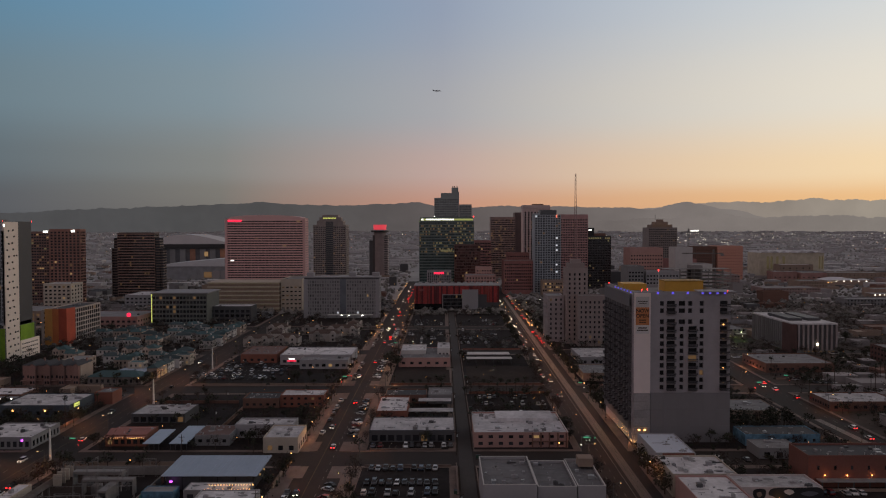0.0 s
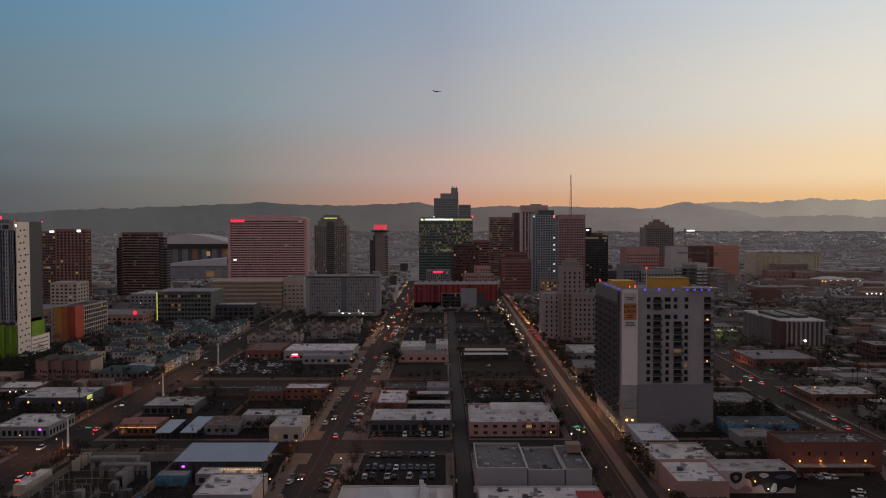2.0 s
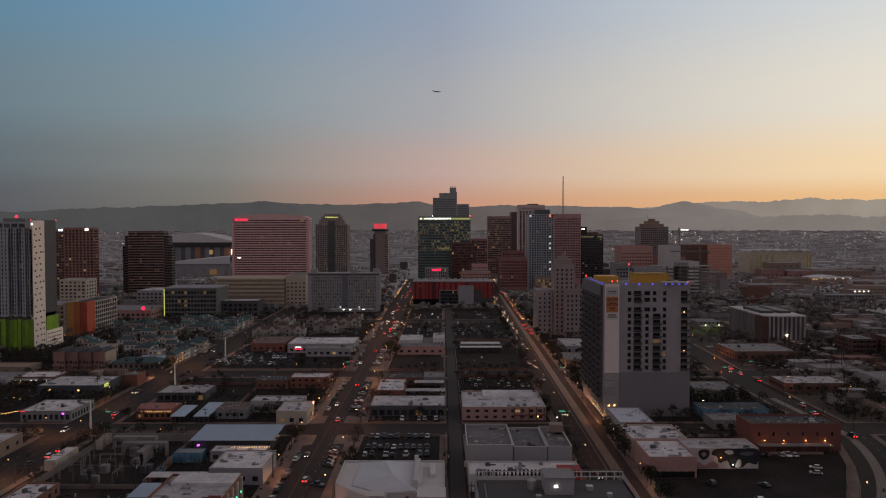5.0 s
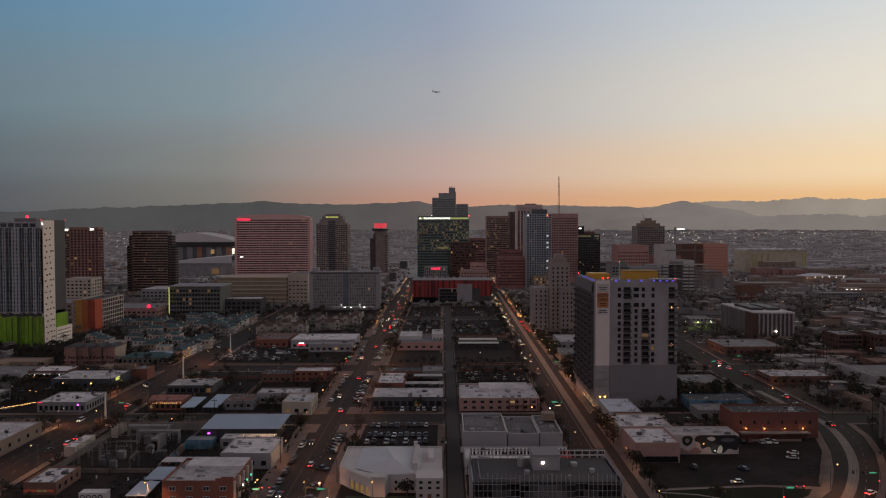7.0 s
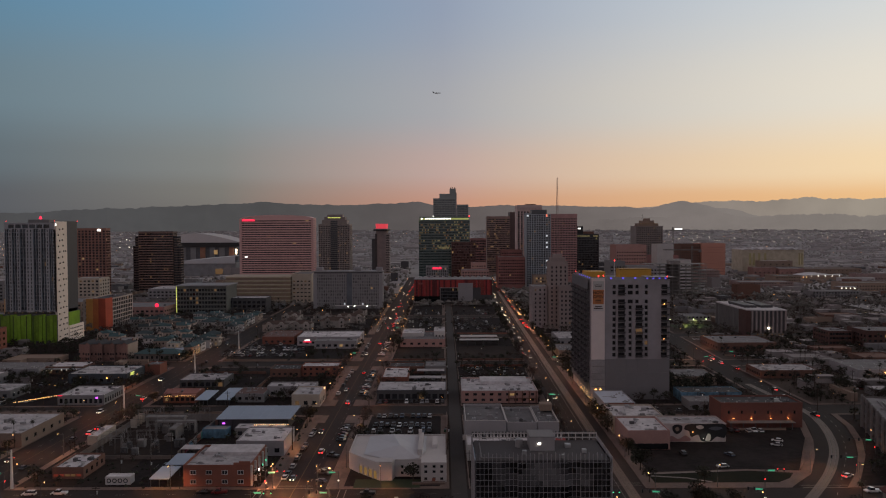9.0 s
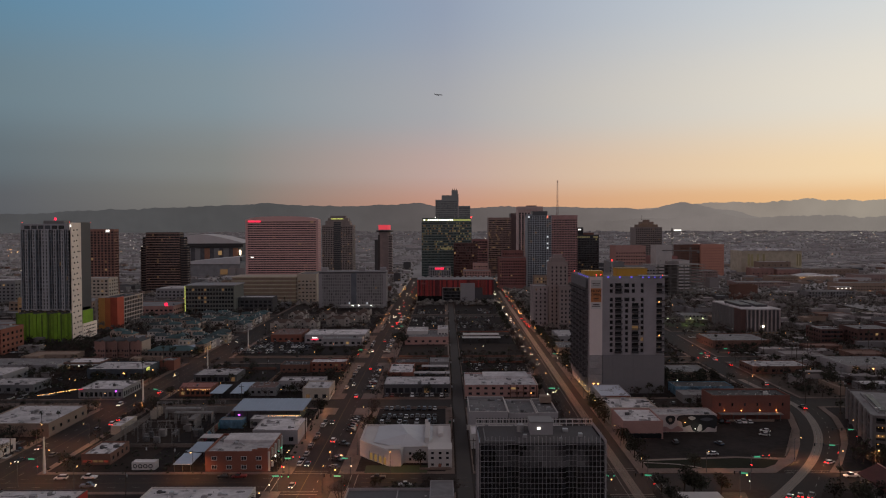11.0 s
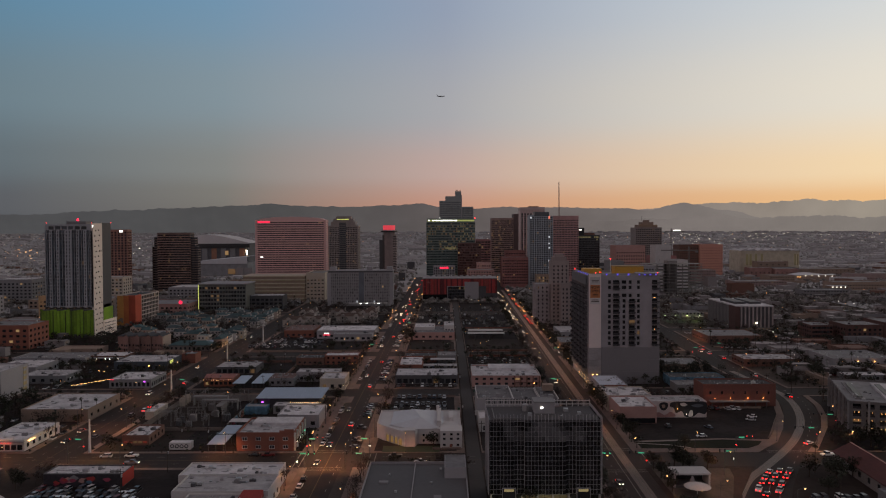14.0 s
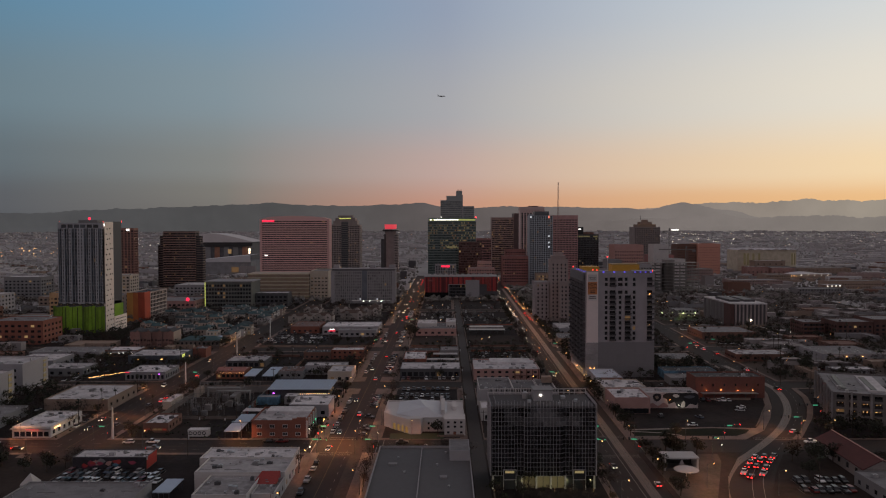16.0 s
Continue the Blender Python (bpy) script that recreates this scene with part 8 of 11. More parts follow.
# west side of the main avenue
o = low_rise("pink_corner_store", 79, 96.6, 235, 258, 8, PINK, ROOFW, "pink-fronted corner store with a white roof", (("front", 5, 1, 2.6, 2, 3, 0.4),), 8, 0.6, 0.0)
part("shopfront", Geo().box(-8, 8, -11.75, -11.55, 0.2, 2.4), GLASS, o)
o = low_rise("mural_store", 97, 124, 246, 259, 8, surf("mural_ground", (0.42, 0.36, 0.35), 0.8, 0.8, 0.15, 0.2), ROOFW, "store with a black and white painted mural wall", (), 4, 0.5)
ink = surf("mural_black", (0.016, 0.016, 0.018), 0.7)


def painted(pts, material, depth, label):
    """A smooth painted shape on the wall."""
    P, out = [Vector(p) for p in pts], []
    for i in range(len(P)):
        a, b, c, e = P[i - 1], P[i], P[(i + 1) % len(P)], P[(i + 2) % len(P)]
        for k in range(4):
            t = k / 4
            out.append(0.5 * (2 * b + (c - a) * t + (2 * a - 5 * b + 4 * c - e) * t * t + (3 * b - a - 3 * c + e) * t ** 3))
    part("painted_shape", Geo().poly([(p.x, -6.5 - depth, p.y) for p in out]), material, o, label)


painted([(-3, 7.6), (-4.5, 5.5), (-2.5, 4.6), (-1.5, 2.2), (1.5, 3.0), (3, 0.4), (7, 0.3), (9.5, 2.2), (13, 1.8), (13.2, 7.4), (5, 7.7)], ink, 0.02, "black painted field")
painted([(-9.5, 6.8), (-7.6, 7.5), (-5.4, 6.9), (-5.8, 4.4), (-7.8, 3.4), (-9.4, 4.8)], ink, 0.02, "black painted head shape")
painted([(-13, 0.4), (-10, 2.6), (-7, 1.2), (-4, 2.8), (-2, 0.4)], surf("mural_rose", (0.3, 0.17, 0.16), 0.8), 0.02, "rose painted wave")
painted([(0.5, 6.6), (2.5, 7.2), (4.0, 6.2), (2.2, 5.4)], WHITE, 0.03, "white painted curve")
painted([(6, 5.8), (9, 6.6), (12, 5.9), (9, 4.9)], surf("mural_slate", (0.1, 0.1, 0.12), 0.8), 0.03, "slate painted curve")
painted([(4.6, 0.6), (5.6, 3.4), (6.8, 3.0), (6.6, 0.6)], WHITE, 0.03, "white painted curve")
painted([(-8.4, 5.9), (-7.2, 6.4), (-6.6, 5.2), (-7.8, 4.6)], TAN, 0.03, "tan painted face shape")
part("wall_lamp", Geo().box(-1, -0.75, -6.9, -6.6, 4.2, 4.45), SODIUM, o, "warm wall lamp")
part("wall_lamp", Geo().box(3.6, 3.85, -6.9, -6.6, 1.4, 1.65), LED, o)
part("wall_lamp", Geo().box(13.5, 13.8, -5.8, -5.5, 4.0, 4.3), SODIUM, o, "orange end wall lamp")
for x, y, z, e, c in ((125.2, 258, 4.2, 420, (1.0, 0.28, 0.1)), (114.6, 244.6, 2.2, 50, (1.0, 0.9, 0.7)), (109.5, 244.6, 4.8, 50, (1.0, 0.4, 0.14))):
    li = bpy.data.lights.new("wall_lamp_light", "POINT")
    li.energy, li.color, li.shadow_soft_size = e, c, 0.15
    new("wall_lamp_light", li).matrix_basis = pose(x, y, z)
low_rise("white_roof_store", 78.5, 101, 259.4, 281, 8, CREAM, ROOFW, "store with a cluttered white roof", (("left", 4, 1, 2, 2, 3, 1),), 14, 0.6)
o = low_rise("bluish_roof_store", 79, 94, 282, 309, 8.6, LGREY, surf("bluish_membrane", (0.5, 0.53, 0.6), 0.5, 0.6, 0.08, 0.08), "store with a smooth bluish-white roof", (), 1, 0.4)
part("red_fascia", Geo().box(-5, 7, -13.7, -13.5, 7.2, 8.4), BRICK, o)
o = low_rise("orange_office_building", 130, 167.5, 268.5, 284, 11.5, ORANGE, ROOFD, "burnt-orange stucco building with lamps along its wall", (("front", 6, 1, 0.9, 1.5, 3.6, 6.2),), 12, 0.7, 0.0, cap=ORANGE)
part("porch_roof", Geo().box(-16, 14, -11.6, -7.8, 3.0, 3.3), ROOFG, o)
for i in range(6):
    part("porch_post", Geo().box(-15.5 + i * 5.6, -15.2 + i * 5.6, -11.4, -11.1, 0, 3), DGREY, o)
for x in (-13, -5, 4, 12):
    part("wall_lamp", Geo().box(x, x + 0.3, -8.1, -7.8, 4.3, 4.5), SODIUM, o, "amber wall lamp")
    li = bpy.data.lights.new("wall_lamp_light", "POINT")
    li.energy, li.color, li.shadow_soft_size = 40, (1.0, 0.4, 0.14), 0.1
    new("wall_lamp_light", li).matrix_basis = pose(148.75 + x, 276.25 - 8.6, 4.5)
low_rise("turquoise_mural_shop", 128, 160, 320, 334, 5, TURQ, ROOFD, "low shop covered in a blue mural", (("front", 8, 1, 1.2, 1.2, 3, 1.6),), 3, 0.3, 0.1)
low_rise("grey_shed", 126.5, 143, 302, 315, 4.4, GREY, ROOFG, "low grey shed", (("front", 3, 1, 2.4, 2.2, 3, 0.3),), 2, 0.3)
low_rise("tan_garden_house", 136, 162, 362, 386, 5, TAN, ROOFG, "low tan building behind trees", (("front", 5, 1, 2, 1.6, 3, 1.2),), 3, 0.3, 0.2)
low_rise("white_roof_restaurant", 92, 125, 510, 548, 5.5, LGREY, ROOFW, "white-roofed restaurant beside the avenue", (("left", 6, 1, 2, 2, 3, 0.8), ("front", 6, 1, 2, 2, 3, 0.8)), 10, 0.4, 0.3)
low_rise("low_avenue_shop", 84, 108, 456, 486, 5, TAN, ROOFG, "low shop beside the avenue", (("left", 6, 1, 2, 2, 3, 0.8),), 4, 0.4, 0.2)
low_rise("courtyard_office_building", 195, 231, 380, 402, 5, BROWN, ROOFW, "low brick offices with a white roof round a court", (("front", 7, 1, 1.8, 1.6, 3, 1.2), ("left", 8, 1, 1.8, 1.6, 3, 1.2)), 6, 0.5)
low_rise("lamp_lit_store", 252, 292, 376, 410, 6, LGREY, ROOFG, "pale store with three bright amber lamps", (("front", 6, 1, 1.8, 1.6, 3, 1.2),), 5, 0.4)
for x in (258, 268, 279):
    thing("wall_lantern", Geo().cyl(0, 0, 0, 0.5, 0.26, n=8).box(-0.06, 0.06, 0.2, 1.2, 0.2, 0.3), SODIUM, (x, 374.9, 4), 0, "bright amber wall lantern on a pale store", "lantern", "wall lanterns")
low_rise("brick_clinic", 206, 250, 482, 520, 6, BROWN, ROOFG, "brick clinic with a broad grey roof", (("front", 9, 1, 1.8, 1.6, 3, 1.2), ("left", 7, 1, 1.8, 1.6, 3, 1.2)), 7, 0.5, 0.06)
low_rise("shaded_carport_shop", 236, 262, 330, 340, 4, GREY, ROOFW, "long low white-roofed shop", (("front", 6, 1, 1.8, 1.6, 3, 1),), 1, 0.3)


def courthouse():
    x0, x1, y0, y1, top = 258, 290, 557, 628, 22
    w, d = x1 - x0, y1 - y0
    ob = thing("courthouse", Geo().box(-w / 2, w / 2, -d / 2, d / 2, 0, top - 1), GREY, ((x0 + x1) / 2, (y0 + y1) / 2, 0.15), 0, "pale finned office building with a brown brick corner", "office building")
    part("roof", Geo().box(-w / 2 - 0.8, w / 2 + 0.8, -d / 2 - 0.8, d / 2 + 0.8, top - 1, top), ROOFW, ob)
    for i in range(9):
        x = -w / 2 + 4 + i * (w - 4) / 8
        part("fin", Geo().box(x - 0.8, x + 0.5, -d / 2 - 1.2, -d / 2, 2.5, top - 1), surf("weathered_fin", (0.32, 0.27, 0.265), 0.85), ob)
    for i in range(16):
        y = -d / 2 + 16 + i * (d - 16) / 15
        part("fin", Geo().box(-w / 2 - 1.2, -w / 2, y - 0.6, y + 0.6, 2, top - 1), GREY, ob)
    part("corner_brick", Geo().box(-w / 2 - 1.8, -w / 2 + 2.2, -d / 2 - 1.6, -d / 2 + 14, 0, top - 0.6), surf("dark_brown_brick", (0.1, 0.055, 0.05), 0.9), ob, "blank dark-brown brick corner")
    part("glass_front", Geo().box(-w / 2 + 2.4, w / 2, -d / 2 - 0.3, -d / 2, 2.5, top - 1), DGREY, ob)
    part("flood_lamp", Geo().box(0.8, 2.0, -d / 2 - 1.8, -d / 2 - 1.2, 6, 7.2), glow("flood_lamp", (1, 0.85, 0.6), 10), ob, "bright wall floodlight")
    rng = random.Random(1)
    for i in range(8):
        part("entrance_light", Geo().box(-8 + i * 3, -6.8 + i * 3, -d / 2 - 0.6, -d / 2 - 0.3, 0.8, 1.6), WARM2, ob)
    roof_units(ob, w, d, top, 6, rng)
    for k in range(2):
        part("roof_screen", Geo().box(-12 + k * 14, -2 + k * 14, -20, 18, top, top + 2), DGREY, ob)
    low_rise("courthouse_annex", 234, 257, 640, 672, 6, GREY, ROOFG, "low grey annex beside the fin-fronted offices", (("front", 6, 2, 1.6, 1.6, 3.6, 1.0),), 3, 0.5)


courthouse()


def balcony_hotel():
    top, w, d = 14.5, 50, 54
    ob = thing("balcony_apartment_block", block("b", w, d, 0, top, DGREY, {"front": grid(w, 0.2, 9, 4, 3.4, 2.3, 3.5, 0.5, 1), "left": grid(d, 0.2, 8, 4, 3.4, 2.3, 3.5, 0.5, 1)}, 1.2, None, 0.8), surf("charcoal_brick", (0.15, 0.138, 0.136), 0.85), (210.5, 235.5, 0.15), -19, "dark four-storey apartments with lamp-lit balconies", "apartment building")
    rng = random.Random(9)
    for side in ("front", "left"):
        hs = grid(w if side == "front" else d, 0.2, 9 if side == "front" else 8, 4, 3.4, 2.3, 3.5, 0.5, 1)
        put_panes(ob, side, w, d, hs, GLASS, 1.2, 0.06, (WARM2,), rng)
        p, u, width, rz = side_of(side, w, d)
        u = Vector((u[0], u[1], 0))
        out = Vector((u.y, -u.x, 0))
        for a0, a1, b0, b1 in hs:
            c = Vector((*p, b0)) + u * (a0 + a1) / 2
            part("balcony_rail", Geo().box(-1.7, 1.7, -0.12, -0.04, 0, 1.0), BLACK, ob, "", c, rz)
            if b0 < 8 and rng.random() < 0.9:
                part("balcony_lamp", Geo().box(-0.85, -0.7, 0.6, 0.75, 1.6, 1.8).box(0.7, 0.85, 0.6, 0.75, 1.6, 1.8), LENS, ob, "pair of amber balcony lamps", c, rz)
    part("roof", Geo().box(-w / 2 + 0.4, w / 2 - 0.4, -d / 2 + 0.4, d / 2 - 0.4, top - 1.2, top - 0.75), ROOFG, ob)
    roof_units(ob, w, d, top - 0.75, 34, rng)
    for k in range(4):
        part("roof_step", Geo().box(-w / 2 + 4 + k * 13, -w / 2 + 12 + k * 13, -d / 2 + 8, d / 2 - 8, top - 0.75, top - 0.1 + 0.3 * (k % 2)), ROOFW if k % 2 else ROOFG, ob)
        part("roof_panel", Geo().box(-w / 2 + 5 + k * 13, -w / 2 + 7.6 + k * 13, -d / 2 + 9, d / 2 - 12, top + 0.25, top + 0.45), BLACK, ob, "dark flat roof panel")
    for k in range(7):
        part("pale_fin", Geo().box(-w / 2 + k * w / 6 - 0.4, -w / 2 + k * w / 6 + 0.4, -d / 2 - 0.9, -d / 2, 0, top + 0.6), GREY, ob)
    for k in range(1, 6):
        part("pale_fin", Geo().box(-w / 2 - 0.9, -w / 2, -d / 2 + k * d / 5 - 0.4, -d / 2 + k * d / 5 + 0.4, 0, top + 0.6), GREY, ob)
    return ob


balcony_hotel()
for x0, x1, y0, y1, h in ((322, 352, 492, 520, 21), (356, 392, 498, 530, 23), (300, 318, 505, 530, 18)):
    low_rise("brick_apartment_block", x0, x1, y0, y1, h * 0.62, surf("dull_brick", (0.1, 0.052, 0.045), 0.9), ROOFG, "red-brick apartment block with balconies", (("front", 7, 3, 2.2, 1.8, 3.4, 1.0), ("left", 6, 3, 2.2, 1.8, 3.4, 1.0)), 4, 0.6, 0.03)


# teal-roofed townhouses: one built, the others copies
def townhouse(wallmat, roofmat, w, d, h, name, label, seed):
    """A two-storey house with a hipped main roof, a gabled bay towards the street, a porch and a chimney."""
    rng = random.Random(seed)
    bay = w * rng.uniform(0.34, 0.46)
    bx = rng.choice((-1, 1)) * (w - bay) / 2
    body = Geo().prism([(-w / 2, -d / 2), (w / 2, -d / 2), (w / 2, d / 2), (-w / 2, d / 2)], 0, h)
    body.prism([(bx - bay / 2, -d / 2 - 1.8), (bx + bay / 2, -d / 2 - 1.8), (bx + bay / 2, -d / 2), (bx - bay / 2, -d / 2)], 0, h)
    k = len(body.v)
    body.v += [(bx - bay / 2, -d / 2 - 1.8, h), (bx + bay / 2, -d / 2 - 1.8, h), (bx, -d / 2 - 1.8, h + bay * 0.36)]
    body.f.append((k, k + 1, k + 2))
    ob = thing(name, body, wallmat, (0, 0, 0.15), 0, label, "house", "gabled townhouses")
    g, e, r = Geo(), 0.45, w * 0.23
    g.v = [(-w / 2 - e, -d / 2 - e, h), (w / 2 + e, -d / 2 - e, h), (w / 2 + e, d / 2 + e, h), (-w / 2 - e, d / 2 + e, h), (0, -d / 2 + w * 0.36, h + r), (0, d / 2 - w * 0.36, h + r)]
    g.f = [(0, 4, 5, 3), (1, 2, 5, 4), (0, 1, 4), (2, 3, 5), (3, 2, 1, 0)]
    k, b2 = len(g.v), bay / 2 + 0.35
    g.v += [(bx - b2, -d / 2 - 2.2, h - 0.05), (bx + b2, -d / 2 - 2.2, h - 0.05), (bx, -d / 2 - 2.2, h + bay * 0.42), (bx - b2, -d / 2 + 2, h - 0.05), (bx + b2, -d / 2 + 2, h - 0.05), (bx, -d / 2 + 2, h + bay * 0.42)]
    g.f += [(k, k + 2, k + 5, k + 3), (k + 2, k + 1, k + 4, k + 5)]
    part("roof", g, roofmat, ob)
    g = Geo()
    for z in (0.9, 4.1):
        for x in (bx - bay * 0.22, bx + bay * 0.22):
            g.box(x - 0.5, x + 0.5, -d / 2 - 1.86, -d / 2 - 1.78, z, z + 1.5)
        for x in (-bx - 1.4, -bx + 1.4):
            g.box(x - 0.55, x + 0.55, -d / 2 - 0.06, -d / 2 + 0.02, z, z + 1.5)
        for y in (-d / 4, 0.3, d / 4):
            for sx in (-1, 1):
                g.box(sx * w / 2 - 0.05, sx * w / 2 + 0.05, y - 0.55, y + 0.55, z, z + 1.4)
    part("glazing", g, GLASS, ob, "", None, 0, "stuff")
    part("porch", Geo().box(-bx - 2.2, -bx + 2.2, -d / 2 - 1.7, -d / 2, 2.6, 2.85).box(-bx - 2.2, -bx - 1.95, -d / 2 - 1.7, -d / 2 - 1.45, 0, 2.6).box(-bx + 1.95, -bx + 2.2, -d / 2 - 1.7, -d / 2 - 1.45, 0, 2.6).box(-bx - 1.95, -bx + 1.95, -d / 2 - 0.1, -d / 2, 0, 2.6), wallmat, ob)
    part("chimney", Geo().box(w / 4, w / 4 + 0.9, d / 4, d / 4 + 0.9, h, h + r + 0.6), wallmat, ob)
    return ob


PEACH = surf("peach_stucco", (0.44, 0.345, 0.29), 0.85, 1.5, 0.14, 0.12, vary=0.3)
OFFW = surf("offwhite_stucco", (0.48, 0.44, 0.42), 0.85, 1.5, 0.14, 0.12, vary=0.35)
SLATE = surf("slate_teal_roof", (0.035, 0.052, 0.057), 0.75, 2, 0.25, 0.2, vary=0.4)
kinds = [townhouse(OFFW, TEAL, 9, 11, 6.4, "townhouse", "off-white townhouse with a teal hipped roof", 1), townhouse(PEACH, TEAL, 10, 10, 6.8, "townhouse", "peach townhouse with a teal hipped roof", 2), townhouse(OFFW, SLATE, 9, 12, 6.2, "townhouse", "off-white townhouse with a slate-teal roof", 3), townhouse(PEACH, SLATE, 10.5, 11, 6.6, "townhouse", "peach townhouse with a slate-teal roof", 4)]
red_gable = townhouse(surf("rose_brown_stucco", (0.25, 0.145, 0.125), 0.9), ROOFD, 8.4, 16, 11.6, "gabled_flat", "red-brown gabled apartment building with a dark roof", 5)
rng = random.Random(23)
first_used = set()
for col, x in enumerate((-184, -197, -213, -227, -243, -257, -273, -288)):
    y = 492.0 if col < 2 else 500.0 if col < 4 else 524.0
    while y < 692 - 14 * max(0, col - 4):
        if not (552 < y < 576) and rng.random() < (1.0 if col == 0 else 0.66):
            k = rng.randrange(4)
            m = pose(x + rng.uniform(-1.2, 1.2), y + rng.uniform(-1.5, 1.5), 0.15, 0, 0, rng.choice((90, 90, 0)) if col % 2 == 0 else rng.choice((-90, -90, 0)))
            if k in first_used:
                copy_thing(kinds[k], m)
            else:
                first_used.add(k)
                kinds[k].matrix_basis = m
        y += rng.uniform(14.0, 17.5)
red_gable.matrix_basis = pose(-222, 456.5, 0.15, 0, 0, 0)
for x in (-230.6, -239.2, -247.8):
    copy_thing(red_gable, pose(x, 456.5, 0.15, 0, 0, 0))
part("flank_wall", Geo().box(4.22, 4.5, -8, 8, 0, 11.6), PEACH, red_gable, "peach end wall")
low_rise("peach_apartment_block", -242, -229, 466, 494, 10, PEACH, ROOFG, "peach apartment block with a few lit balconies", (("front", 3, 3, 1.6, 1.5, 3.1, 1.0), ("right", 6, 3, 1.6, 1.5, 3.1, 1.0)), 2, 0.4, 0.3)
o = thing("teal_roof_hall", Geo().box(-16, 16, -6.5, 6.5, 0, 4.6), surf("hall_brick_grey", (0.2, 0.17, 0.155), 0.9), (-197.5, 455, 0.15), 0, "long hall with a teal hipped roof", "building")
g = Geo()
g.v = [(-16.6, -7.1, 4.6), (16.6, -7.1, 4.6), (16.6, 7.1, 4.6), (-16.6, 7.1, 4.6), (-10, 0, 7.4), (10, 0, 7.4)]
g.f = [(0, 1, 5, 4), (1, 2, 5), (2, 3, 4, 5), (3, 0, 4), (3, 2, 1, 0)]
part("roof", g, TEAL, o)
for k in range(9):
    part("window", Geo().box(-14.4 + k * 3.4, -13 + k * 3.4, -6.58, -6.48, 1.2, 3.2), GLASS, o)
o = thing("arched_gatehouse", Geo().box(-3.2, 3.2, -9, 9, 0, 6.4), PEACH, (-182, 476, 0.15), 0, "peach gatehouse with lit arches and a teal roof", "building")
g = Geo()
g.v = [(-3.7, -9.5, 6.4), (3.7, -9.5, 6.4), (3.7, 9.5, 6.4), (-3.7, 9.5, 6.4), (0, -6.5, 8.6), (0, 6.5, 8.6)]
g.f = [(0, 1, 4), (1, 2, 5, 4), (2, 3, 5), (3, 0, 4, 5), (3, 2, 1, 0)]
part("roof", g, TEAL, o)
for k in range(3):
    prof = [(-1.6, 0.2), (1.6, 0.2), (1.6, 2.4)] + [(1.6 * math.cos(t * math.pi / 6), 2.4 + 1.6 * math.sin(t * math.pi / 6)) for t in range(1, 6)] + [(-1.6, 2.4)]
    part("lit_arch", Geo().poly([(3.26, -5.6 + 5.4 * k + a, z) for a, z in prof]), WARM, o, "archway lit in amber")
    part("lit_arch", Geo().poly([(a * 0.8, -9.06, z) for a, z in prof]), WARM2, o) if k == 0 else None
for x, y in ((-199, 488), (-178.5, 516)):
    low_rise("tan_gatehouse", x - 5, x + 5, y - 4, y + 4, 7, CREAM, TEAL, "cream townhouse end with warm porch light", (("front", 3, 2, 1.2, 1.4, 3, 1.0), ("right", 3, 2, 1.2, 1.4, 3, 1)), 0, 0.2, 0.15)
for x0, y in ((-207.5, 465), (-197.5, 466)):
    canopy("pale_carport", x0, x0 + 9, y, y + 22, 3, ROOFB, "pale carport roof beside the townhouses", 0, 3)


# ---- street furniture ----
def street_lamp():
    ob = thing("street_lamp", Geo().cyl(0, 0, 0, 8.6, 0.11, 0.07, 8).cyl(0, 0, 0, 0.5, 0.2, n=8), DGREY, (0, 0, 0.15), 0, "tall street lamp with a glowing sodium head", "street lamp", "street lamps")
    part("lamp_arm", Geo().tube((0, 0, 8.4), (2.2, 0, 9.0), 0.06, 0.05, 5).box(1.9, 2.8, -0.2, 0.2, 8.9, 9.1), DGREY, ob)
    part("lens", Geo().cyl(2.35, 0, 8.6, 8.9, 0.15, 0.23, 8).cyl(2.35, 0, 8.5, 8.6, 0.06, 0.15, 8), LENS, ob, "glowing amber lens")
    return ob


LAMP = street_lamp()
first = True
SPOTS = []


def put_lamp(x, y, rz, light):
    global first
    m = pose(x, y, 0.15, 0, 0, rz)
    if first:
        LAMP.matrix_basis, first = m, False
    else:
        copy_thing(LAMP, m)
    if light:
        SPOTS.append((x + 1.2 * math.cos(radians(rz)), y + 1.2 * math.sin(radians(rz)), 8.25, light))


